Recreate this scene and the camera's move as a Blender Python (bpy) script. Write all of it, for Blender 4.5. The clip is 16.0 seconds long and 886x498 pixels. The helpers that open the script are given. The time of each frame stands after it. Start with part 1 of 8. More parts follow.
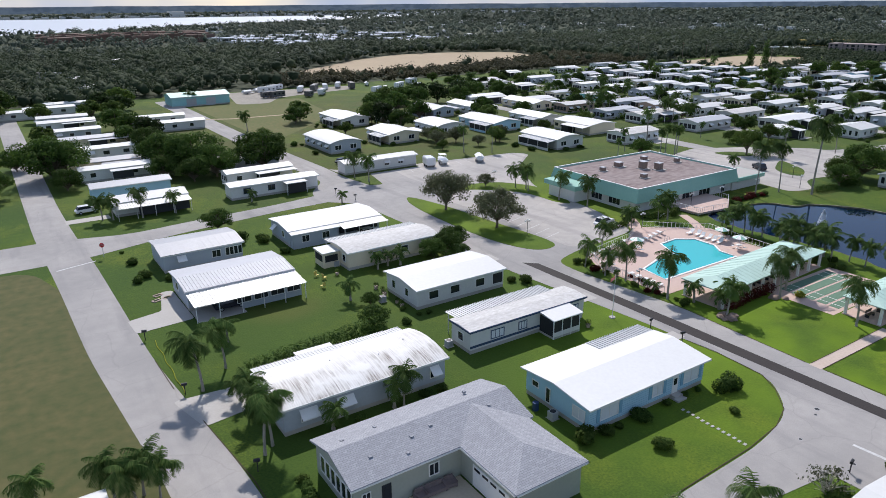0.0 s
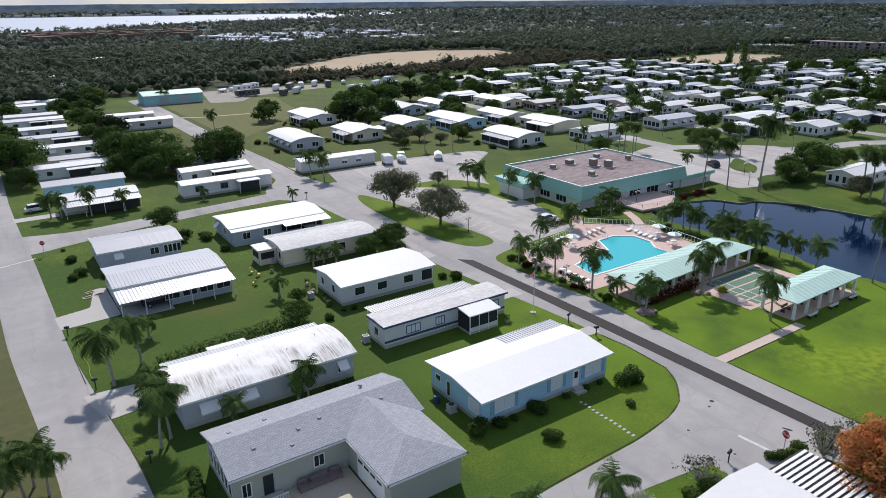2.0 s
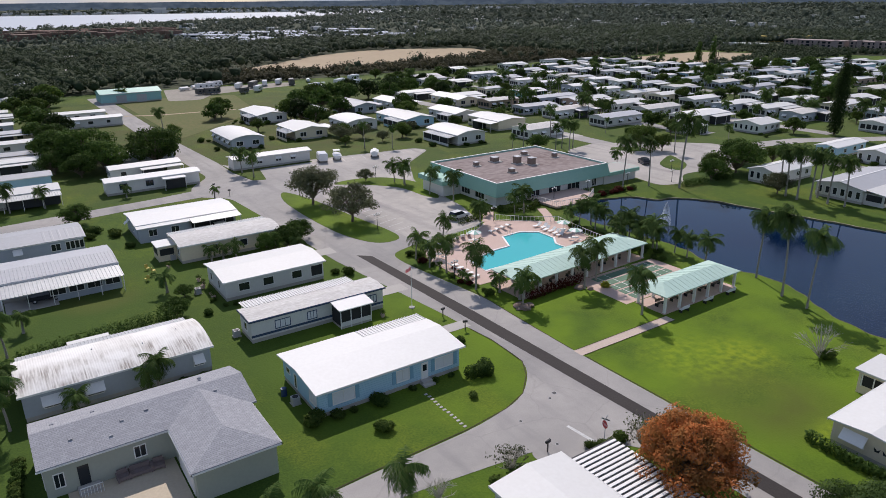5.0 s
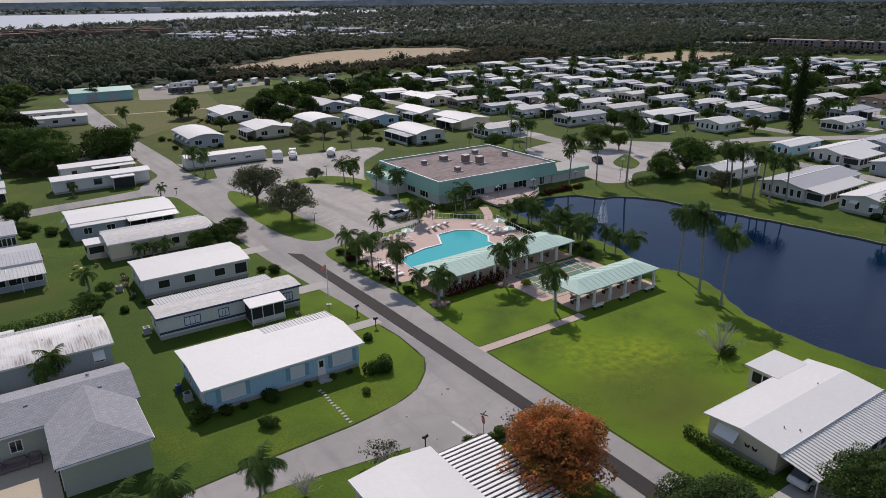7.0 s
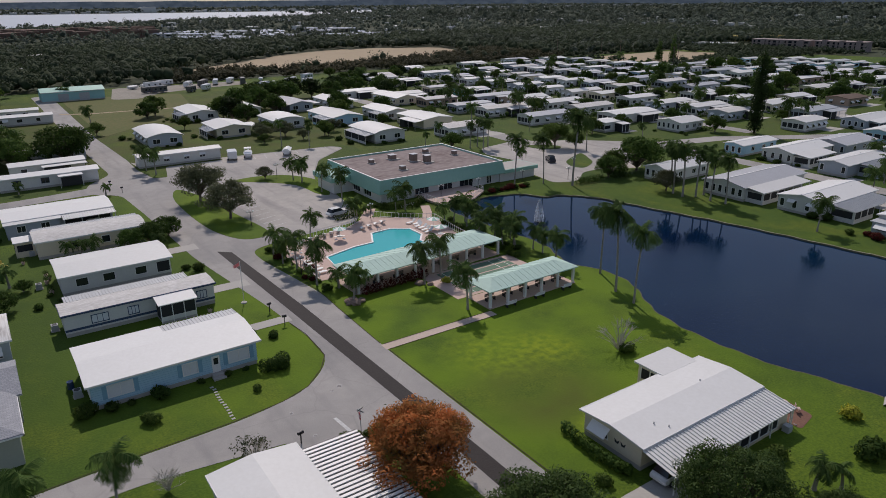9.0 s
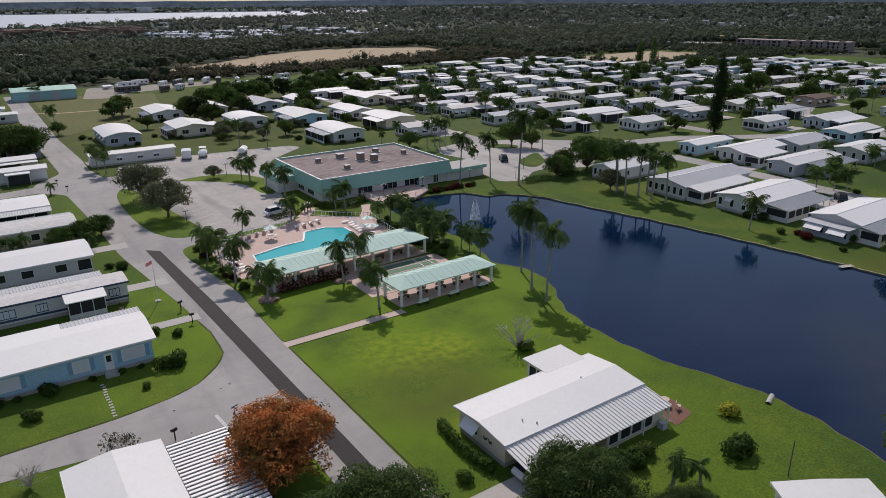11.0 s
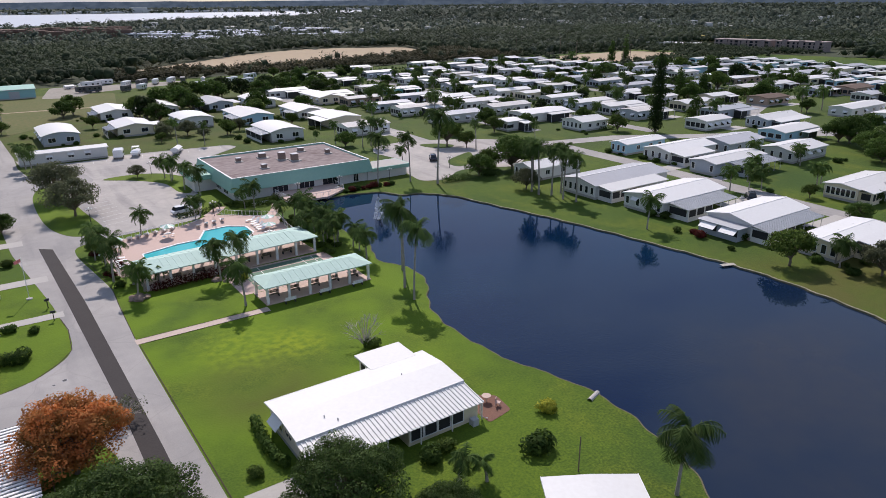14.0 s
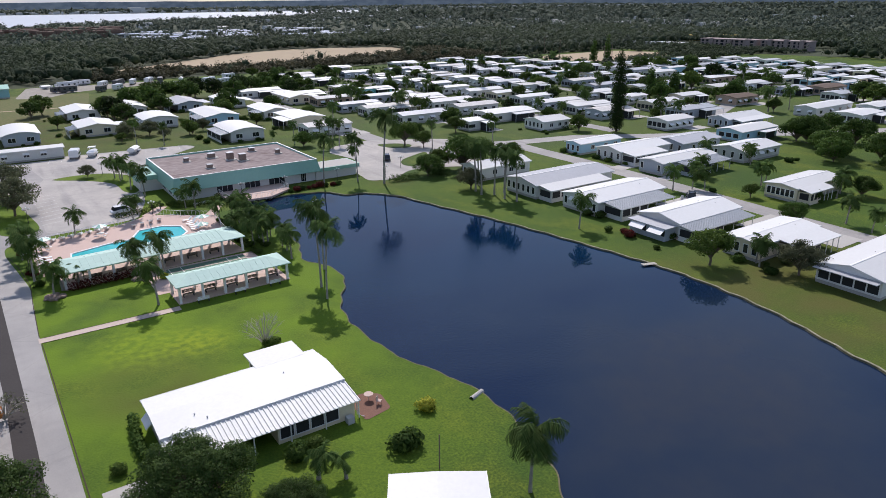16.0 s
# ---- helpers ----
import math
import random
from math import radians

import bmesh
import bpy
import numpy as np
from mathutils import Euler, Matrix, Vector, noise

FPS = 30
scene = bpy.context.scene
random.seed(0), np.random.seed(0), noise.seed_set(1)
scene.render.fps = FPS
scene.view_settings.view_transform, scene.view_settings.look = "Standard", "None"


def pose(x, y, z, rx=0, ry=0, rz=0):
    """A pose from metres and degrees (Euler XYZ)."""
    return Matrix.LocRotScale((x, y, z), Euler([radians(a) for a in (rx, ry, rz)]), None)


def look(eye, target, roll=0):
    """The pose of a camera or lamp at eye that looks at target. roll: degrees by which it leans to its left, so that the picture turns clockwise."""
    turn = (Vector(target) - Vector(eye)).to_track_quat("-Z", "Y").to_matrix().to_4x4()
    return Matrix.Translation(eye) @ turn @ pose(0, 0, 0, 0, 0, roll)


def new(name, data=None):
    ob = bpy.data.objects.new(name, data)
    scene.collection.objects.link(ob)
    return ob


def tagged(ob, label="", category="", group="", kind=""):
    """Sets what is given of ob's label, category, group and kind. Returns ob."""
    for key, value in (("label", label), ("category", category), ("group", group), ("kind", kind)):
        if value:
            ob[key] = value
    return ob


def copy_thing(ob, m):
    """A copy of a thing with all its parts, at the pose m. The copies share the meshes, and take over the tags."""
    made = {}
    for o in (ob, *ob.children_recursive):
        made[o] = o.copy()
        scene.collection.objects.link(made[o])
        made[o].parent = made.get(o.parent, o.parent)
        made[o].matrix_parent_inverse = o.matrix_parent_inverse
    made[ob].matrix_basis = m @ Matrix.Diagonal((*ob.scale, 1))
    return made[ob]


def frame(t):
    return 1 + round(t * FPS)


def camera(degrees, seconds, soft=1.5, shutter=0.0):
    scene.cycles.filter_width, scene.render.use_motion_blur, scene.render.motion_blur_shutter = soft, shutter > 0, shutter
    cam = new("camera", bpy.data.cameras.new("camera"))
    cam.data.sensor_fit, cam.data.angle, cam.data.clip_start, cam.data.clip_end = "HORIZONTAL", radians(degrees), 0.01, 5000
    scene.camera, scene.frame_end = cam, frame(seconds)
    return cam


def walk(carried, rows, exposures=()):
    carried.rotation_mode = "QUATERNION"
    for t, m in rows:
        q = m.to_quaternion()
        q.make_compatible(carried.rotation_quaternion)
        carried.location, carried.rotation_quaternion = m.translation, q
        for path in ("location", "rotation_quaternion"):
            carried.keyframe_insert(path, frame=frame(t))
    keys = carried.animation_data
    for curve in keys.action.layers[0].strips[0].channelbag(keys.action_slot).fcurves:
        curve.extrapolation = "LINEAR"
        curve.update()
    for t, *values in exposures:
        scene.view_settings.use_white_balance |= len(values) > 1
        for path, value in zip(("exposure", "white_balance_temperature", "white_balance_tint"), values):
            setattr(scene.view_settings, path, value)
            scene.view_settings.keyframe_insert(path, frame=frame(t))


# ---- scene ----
cam = camera(65.5, 16.0, soft=0.4)
# seconds, x, y, z, pitch, lean, yaw
PATH = [
    (0.0, 0.0, 0.0, 40.0, -19.639, 0.43, -33.3),
    (1.0, 3.7, -3.3, 40.13, -19.733, 0.453, -33.469),
    (2.0, 7.58, -6.61, 40.2, -19.808, 0.465, -33.624),
    (3.0, 11.64, -9.94, 40.22, -19.866, 0.467, -33.764),
    (4.0, 15.84, -13.28, 40.19, -19.908, 0.461, -33.889),
    (5.0, 20.19, -16.64, 40.13, -19.938, 0.449, -34.0),
    (6.0, 24.66, -20.01, 40.04, -19.956, 0.432, -34.095),
    (7.0, 29.25, -23.42, 39.92, -19.965, 0.414, -34.175),
    (8.0, 33.93, -26.84, 39.8, -19.968, 0.395, -34.24),
    (9.0, 38.69, -30.3, 39.67, -19.965, 0.377, -34.289),
    (10.0, 43.53, -33.78, 39.55, -19.958, 0.363, -34.322),
    (11.0, 48.41, -37.3, 39.43, -19.951, 0.354, -34.339),
    (12.0, 53.34, -40.86, 39.33, -19.945, 0.352, -34.34),
    (13.0, 58.3, -44.45, 39.26, -19.941, 0.359, -34.324),
    (14.0, 63.26, -48.08, 39.23, -19.943, 0.377, -34.291),
    (15.0, 68.23, -51.76, 39.24, -19.951, 0.407, -34.242),
    (16.0, 73.18, -55.48, 39.3, -19.968, 0.452, -34.176),
]
# seconds, stops, white balance and tint
EXPOSURES = [(0.0, 0.0, 6240, 15), (4.0, -0.17, 6400, 17), (6.5, -0.42, 6660, 19), (9.0, -0.74, 6640, 18),
             (11.5, -0.42, 6640, 18), (12.5, -0.22, 6640, 20), (14.0, -0.12, 6480, 20), (16.0, -0.07, 6300, 18)]
walk(cam, [(t, pose(x, y, z, 90 + pitch, 0, yaw) @ pose(0, 0, 0, 0, 0, -lean))
           for t, x, y, z, pitch, lean, yaw in PATH], EXPOSURES)

# ---- sky and sun ----
world = bpy.data.worlds.new("sky")
scene.world = world
world.use_nodes = True
wn = world.node_tree
sky = wn.nodes.new("ShaderNodeTexSky")
sky.sky_type, sky.sun_disc = "NISHITA", False
sky.sun_elevation, sky.sun_rotation = radians(45), radians(24)
sky.dust_density, sky.air_density, sky.ozone_density = 0.3, 1.0, 2.5
# thin bright cloud over the blue
veil = wn.nodes.new("ShaderNodeMix")
veil.data_type = "RGBA"
cloud_at = wn.nodes.new("ShaderNodeTexCoord")
cloud = wn.nodes.new("ShaderNodeTexNoise")
cloud.inputs["Scale"].default_value, cloud.inputs["Detail"].default_value = 2.6, 5
spread = wn.nodes.new("ShaderNodeMapRange")
spread.inputs[1].default_value, spread.inputs[2].default_value = 0.38, 0.62
spread.inputs[3].default_value, spread.inputs[4].default_value = 0.25, 0.95
wn.links.new(cloud_at.outputs["Generated"], cloud.inputs["Vector"])
wn.links.new(cloud.outputs[0], spread.inputs[0])
wn.links.new(spread.outputs[0], veil.inputs[0])
veil.inputs[7].default_value = (3.15, 4.0, 5.5, 1)
wn.links.new(sky.outputs[0], veil.inputs[6])
wn.links.new(veil.outputs[2], wn.nodes["Background"].inputs[0])
wn.nodes["Background"].inputs[1].default_value = 0.118
sun = new("sun", bpy.data.lights.new("sun", "SUN"))
sun.data.energy, sun.data.angle, sun.data.color = 4.5, radians(0.6), (1.0, 0.95, 0.875)
sun.matrix_world = look((40, 91, 100), (0, 0, 0))


# ---- materials ----
def node_mat(name, rough=0.7, metal=0.0, spec=0.4):
    m = bpy.data.materials.new(name)
    m.use_nodes = True
    b = m.node_tree.nodes["Principled BSDF"]
    b.inputs["Roughness"].default_value = rough
    b.inputs["Metallic"].default_value = metal
    b.inputs["Specular IOR Level"].default_value = spec
    return m, m.node_tree, b


def coords(nt, scale=(1, 1, 1), obj=False):
    n = nt.nodes
    mp = n.new("ShaderNodeMapping")
    mp.inputs["Scale"].default_value = scale
    if obj:
        src = n.new("ShaderNodeTexCoord").outputs["Object"]
    else:
        src = n.new("ShaderNodeNewGeometry").outputs["Position"]
    nt.links.new(src, mp.inputs[0])
    return mp.outputs[0]


def noise_fac(nt, co, scale, detail=4.0, lo=0.35, hi=0.65):
    t = nt.nodes.new("ShaderNodeTexNoise")
    t.inputs["Scale"].default_value, t.inputs["Detail"].default_value = scale, detail
    nt.links.new(co, t.inputs["Vector"])
    r = nt.nodes.new("ShaderNodeMapRange")
    r.inputs[1].default_value, r.inputs[2].default_value = lo, hi
    nt.links.new(t.outputs[0], r.inputs[0])
    return r.outputs[0]


def mixed(nt, fac, a, b, mode="MIX"):
    m = nt.nodes.new("ShaderNodeMix")
    m.data_type, m.blend_type = "RGBA", mode
    for sock, v in ((m.inputs[0], fac), (m.inputs[6], a), (m.inputs[7], b)):
        if isinstance(v, bpy.types.NodeSocket):
            nt.links.new(v, sock)
        elif isinstance(v, (int, float)):
            sock.default_value = v
        else:
            sock.default_value = (*v, 1)
    return m.outputs[2]


def bumped(nt, b, height, strength, dist=0.05):
    k = nt.nodes.new("ShaderNodeBump")
    k.inputs["Strength"].default_value, k.inputs["Distance"].default_value = strength, dist
    nt.links.new(height, k.inputs["Height"])
    nt.links.new(k.outputs[0], b.inputs["Normal"])


def surface(name, base, dark, big=0.3, fine=6.0, rough=0.7, amount=0.5, bump=0.15, metal=0.0, spec=0.3, stretch=(1, 1, 1), obj=False):
    """Base colour with stains at a large and a fine scale and a little relief."""
    m, nt, b = node_mat(name, rough, metal, spec)
    co = coords(nt, stretch, obj)
    f1, f2 = noise_fac(nt, co, big), noise_fac(nt, co, fine, 5.0, 0.3, 0.7)
    c = mixed(nt, f1, base, [x * (1 - amount * 0.5) + y * amount * 0.5 for x, y in zip(base, dark)])
    k = nt.nodes.new("ShaderNodeMath")
    k.operation = "MULTIPLY"
    k.inputs[1].default_value = amount
    nt.links.new(f2, k.inputs[0])
    c = mixed(nt, k.outputs[0], c, dark)
    nt.links.new(c, b.inputs["Base Color"])
    if bump:
        bumped(nt, b, f2, bump)
    return m


def per_object(m, spread):
    """Vary a material's brightness from thing to thing."""
    nt = m.node_tree
    b = nt.nodes["Principled BSDF"]
    src = b.inputs["Base Color"].links[0].from_socket
    info = nt.nodes.new("ShaderNodeObjectInfo")
    r = nt.nodes.new("ShaderNodeMapRange")
    r.inputs[3].default_value, r.inputs[4].default_value = 1 - spread, 1.0
    nt.links.new(info.outputs["Random"], r.inputs[0])
    h = nt.nodes.new("ShaderNodeHueSaturation")
    nt.links.new(r.outputs[0], h.inputs["Value"])
    nt.links.new(src, h.inputs["Color"])
    nt.links.new(h.outputs[0], b.inputs["Base Color"])
    return m


def foliage(name, a, b2, rough=0.8, spread=0.35, patch=0.0):
    m, nt, b = node_mat(name, rough, 0, 0.12)
    g = nt.nodes.new("ShaderNodeNewGeometry")
    c = mixed(nt, g.outputs["Random Per Island"], a, b2)
    if patch:
        f = noise_fac(nt, coords(nt), patch, 2, 0.3, 0.7)
        c = mixed(nt, 0.22, mixed(nt, f, a, b2), c)
        f = noise_fac(nt, coords(nt), patch * 0.13, 3, 0.38, 0.62)
        c = mixed(nt, f, c, mixed(nt, 0.5, c, [u * 0.6 for u in a]))
    info = nt.nodes.new("ShaderNodeObjectInfo")
    r = nt.nodes.new("ShaderNodeMapRange")
    r.inputs[3].default_value, r.inputs[4].default_value = 1 - spread, 1 + spread * 0.3
    nt.links.new(info.outputs["Random"], r.inputs[0])
    h = nt.nodes.new("ShaderNodeHueSaturation")
    nt.links.new(r.outputs[0], h.inputs["Value"])
    nt.links.new(c, h.inputs["Color"])
    nt.links.new(h.outputs[0], b.inputs["Base Color"])
    tr = nt.nodes.new("ShaderNodeBsdfTranslucent")
    nt.links.new(h.outputs[0], tr.inputs[0])
    mx = nt.nodes.new("ShaderNodeMixShader")
    mx.inputs[0].default_value = 0.38
    nt.links.new(b.outputs[0], mx.inputs[1])
    nt.links.new(tr.outputs[0], mx.inputs[2])
    nt.links.new(mx.outputs[0], nt.nodes["Material Output"].inputs[0])
    return m


def grass_mat():
    m, nt, b = node_mat("grass", 0.9, 0, 0.15)
    co = coords(nt)
    f1 = noise_fac(nt, co, 0.035, 2, 0.36, 0.64)
    f2 = noise_fac(nt, coords(nt, (1, 0.6, 1)), 0.12, 6, 0.50, 0.72)
    f4 = noise_fac(nt, co, 0.9, 6, 0.35, 0.68)
    f3 = noise_fac(nt, co, 4.0, 8, 0.32, 0.68)
    c = mixed(nt, f1, (0.058, 0.108, 0.015), (0.122, 0.180, 0.014))
    c = mixed(nt, f2, c, (0.195, 0.225, 0.02))
    c = mixed(nt, f4, mixed(nt, 0.42, c, (0.03, 0.07, 0.01)), c)
    c = mixed(nt, f3, mixed(nt, 0.78, c, (0.02, 0.05, 0.01)), c)
    # limier turf beside the pond and drier, browner turf round a few spots; broad dull areas paint in cloud shade
    f5 = noise_fac(nt, co, 0.13, 5, 0.22, 0.62)
    # first two areas: cloud shade; (168, -12): dry turf, also darkened as bank shade
    for x, y, r, col in ((290, 190, 190, (0.068, 0.090, 0.024)), (36, 72, 50, (0.050, 0.088, 0.014)), (95, 225, 120, (0.078, 0.084, 0.024)), (84, 106, 36, (0.125, 0.196, 0.014)), (64, 52, 16, (0.105, 0.170, 0.014)), (88, 34, 55, (0.118, 0.194, 0.012)), (168, -12, 34, (0.088, 0.092, 0.022)), (84, 17, 10, (0.085, 0.105, 0.018)), (85, 27, 7.5, (0.185, 0.26, 0.014)), (91, 24, 5, (0.21, 0.27, 0.014)), (84, 8, 4, (0.20, 0.27, 0.016)), (30, 88, 8, (0.088, 0.10, 0.022)), (150, 78, 7, (0.09, 0.10, 0.02))):
        d = nt.nodes.new("ShaderNodeVectorMath")
        d.operation = "DISTANCE"
        d.inputs[1].default_value = (x, y, 0)
        nt.links.new(co, d.inputs[0])
        r0 = nt.nodes.new("ShaderNodeMapRange")
        r0.inputs[1].default_value, r0.inputs[2].default_value = r, r * 0.35
        nt.links.new(d.outputs["Value"], r0.inputs[0])
        k = nt.nodes.new("ShaderNodeMath")
        k.operation = "MULTIPLY"
        nt.links.new(r0.outputs[0], k.inputs[0])
        nt.links.new(f4 if r < 8 else f5, k.inputs[1])
        c = mixed(nt, k.outputs[0], c, col)
    nt.links.new(c, b.inputs["Base Color"])
    bumped(nt, b, f3, 0.35, 0.06)
    return m


def water_mat(name, colour, rough, bump, scale, spec=0.5):
    m, nt, b = node_mat(name, rough, 0, spec)
    b.inputs["Base Color"].default_value = (*colour, 1)
    b.inputs["IOR"].default_value = 1.33
    co = coords(nt, (1.0, 0.6, 1))
    calm = noise_fac(nt, coords(nt), 0.035, 2, 0.42, 0.6)
    rip = noise_fac(nt, co, scale, 3, 0.2, 0.8)
    k = nt.nodes.new("ShaderNodeMath")
    k.operation = "MULTIPLY_ADD"
    k.inputs[1].default_value, k.inputs[2].default_value = 0.75, 0.25
    nt.links.new(calm, k.inputs[0])
    h = nt.nodes.new("ShaderNodeMath")
    h.operation = "MULTIPLY"
    nt.links.new(k.outputs[0], h.inputs[0])
    nt.links.new(rip, h.inputs[1])
    bumped(nt, b, h.outputs[0], bump, 0.05)
    return m


GRASS = grass_mat()
DRY = surface("dry_grass", (0.118, 0.104, 0.040), (0.058, 0.074, 0.022), 0.10, 0.7, 0.95, 0.85, 0.5)
# undergrowth, darkened in colour so gaps between the crowns look shaded
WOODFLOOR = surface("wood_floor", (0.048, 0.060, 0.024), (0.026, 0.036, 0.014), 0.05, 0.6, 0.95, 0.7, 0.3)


def asphalt_mat(name="worn_asphalt", warm=(1, 1, 1)):
    m, nt, b = node_mat(name, 0.9, 0, 0.25)
    co = coords(nt)
    f1, f2 = noise_fac(nt, co, 0.07, 4, 0.35, 0.65), noise_fac(nt, co, 0.6, 6, 0.35, 0.7)
    f3 = noise_fac(nt, co, 14.0, 4, 0.3, 0.7)
    c = mixed(nt, f1, [u * w for u, w in zip((0.385, 0.372, 0.358), warm)], [u * w for u, w in zip((0.30, 0.293, 0.286), warm)])
    c = mixed(nt, f2, c, mixed(nt, 0.2, c, (0.19, 0.185, 0.185)))
    streak = noise_fac(nt, coords(nt, (1.0, 0.10, 1)), 0.35, 4, 0.52, 0.78)
    c = mixed(nt, streak, c, mixed(nt, 0.55, c, (0.17, 0.168, 0.172)))
    c = mixed(nt, f3, mixed(nt, 0.18, c, (0.12, 0.12, 0.12)), c)
    warp = nt.nodes.new("ShaderNodeTexNoise")
    warp.inputs["Scale"].default_value, warp.inputs["Detail"].default_value = 0.5, 4
    nt.links.new(co, warp.inputs["Vector"])
    add = nt.nodes.new("ShaderNodeMixRGB")
    add.blend_type, add.inputs[0].default_value = "ADD", 2.2
    nt.links.new(co, add.inputs[1])
    nt.links.new(warp.outputs["Color"], add.inputs[2])
    vo = nt.nodes.new("ShaderNodeTexVoronoi")
    vo.feature = "DISTANCE_TO_EDGE"
    vo.inputs["Scale"].default_value = 0.13
    nt.links.new(add.outputs[0], vo.inputs["Vector"])
    r = nt.nodes.new("ShaderNodeMapRange")
    r.inputs[1].default_value, r.inputs[2].default_value, r.inputs[3].default_value, r.inputs[4].default_value = 0.003, 0.014, 0.13, 0.0
    nt.links.new(vo.outputs["Distance"], r.inputs[0])
    c = mixed(nt, r.outputs[0], c, (0.13, 0.125, 0.125))
    nt.links.new(c, b.inputs["Base Color"])
    bumped(nt, b, f3, 0.2, 0.02)
    return m


ASPHALT = asphalt_mat("worn_asphalt", (1.08, 1.06, 1.03))
LOT = asphalt_mat("lot_asphalt", (1.32, 1.27, 1.20))
MEADOW = surface("meadow_grass", (0.145, 0.128, 0.045), (0.075, 0.105, 0.022), 0.05, 0.8, 0.95, 0.75, 0.4)
NEWTAR = surface("fresh_asphalt", (0.032, 0.027, 0.026), (0.052, 0.046, 0.043), 0.3, 5.0, 0.85, 0.4, 0.2)
CONCRETE = surface("concrete", (0.45, 0.43, 0.40), (0.33, 0.31, 0.28), 0.4, 4.0, 0.85, 0.35)
PINK = surface("pink_concrete", (0.57, 0.43, 0.37), (0.46, 0.33, 0.28), 0.5, 4.0, 0.85, 0.4)
SAND = surface("sand", (0.42, 0.33, 0.22), (0.30, 0.24, 0.15), 0.02, 0.3, 0.95, 0.5, 0.2)


def lake_mat():
    """Dark pond water: blue and grey reaches that paint in reflected sky, still water and patches of fine ripples."""
    m, nt, b = node_mat("lake_water", 0.015, 0, 0.5)
    b.inputs["IOR"].default_value = 1.33
    co = coords(nt)
    def near(x, y, r0, r1):
        d = nt.nodes.new("ShaderNodeVectorMath")
        d.operation = "DISTANCE"
        d.inputs[1].default_value = (x, y, 0)
        nt.links.new(co, d.inputs[0])
        r = nt.nodes.new("ShaderNodeMapRange")
        r.inputs[1].default_value, r.inputs[2].default_value = r0, r1
        nt.links.new(d.outputs["Value"], r.inputs[0])
        return r.outputs[0]
    cloudy = noise_fac(nt, coords(nt, (0.6, 1.0, 1)), 0.035, 3, 0.36, 0.62)
    # the grey reach paints reflected cloud into the water colour
    cloud_grey = nt.nodes.new("ShaderNodeMath")
    cloud_grey.operation = "MULTIPLY"
    nt.links.new(near(126, -22, 50, 18), cloud_grey.inputs[0])
    nt.links.new(cloudy, cloud_grey.inputs[1])
    fine = noise_fac(nt, co, 0.4, 5, 0.3, 0.7)
    c = mixed(nt, cloudy, (0.0015, 0.010, 0.036), (0.002, 0.020, 0.050))
    c = mixed(nt, cloud_grey.outputs[0], c, (0.024, 0.030, 0.042))
    c = mixed(nt, fine, mixed(nt, 0.25, c, (0.006, 0.016, 0.045)), c)
    nt.links.new(c, b.inputs["Base Color"])
    calm = noise_fac(nt, coords(nt, (1, 0.7, 1)), 0.03, 3, 0.48, 0.62)
    rip = noise_fac(nt, coords(nt, (1.0, 0.55, 1)), 4.2, 4, 0.2, 0.8)
    # a breezy reach along the near shore
    reach = near(115, 18, 34, 8)
    k = nt.nodes.new("ShaderNodeMath")
    k.operation = "MULTIPLY_ADD"
    k.inputs[1].default_value = 0.028
    nt.links.new(calm, k.inputs[0])
    wind = nt.nodes.new("ShaderNodeMath")
    wind.operation = "MULTIPLY"
    wind.inputs[1].default_value = 0.36
    nt.links.new(reach, wind.inputs[0])
    nt.links.new(wind.outputs[0], k.inputs[2])
    h = nt.nodes.new("ShaderNodeMath")
    h.operation = "MULTIPLY"
    nt.links.new(k.outputs[0], h.inputs[0])
    nt.links.new(rip, h.inputs[1])
    bumped(nt, b, h.outputs[0], 0.8, 0.11)
    return m


WATER = lake_mat()
# the river's pale base colour stands in for sky reflected at a grazing angle
RIVER = water_mat("river_water", (0.50, 0.52, 0.54), 0.35, 0.2, 0.05)
POOLWATER = water_mat("pool_water", (0.06, 0.47, 0.49), 0.05, 0.2, 2.0)
WHITE_ROOF = per_object(surface("white_roof", (0.73, 0.73, 0.71), (0.54, 0.53, 0.49), 0.25, 2.5, 0.55, 0.2, 0.05, obj=True), 0.16)
GREY_ROOF = per_object(surface("grey_roof", (0.52, 0.53, 0.55), (0.38, 0.38, 0.39), 0.3, 3.0, 0.5, 0.4, 0.05, obj=True), 0.25)


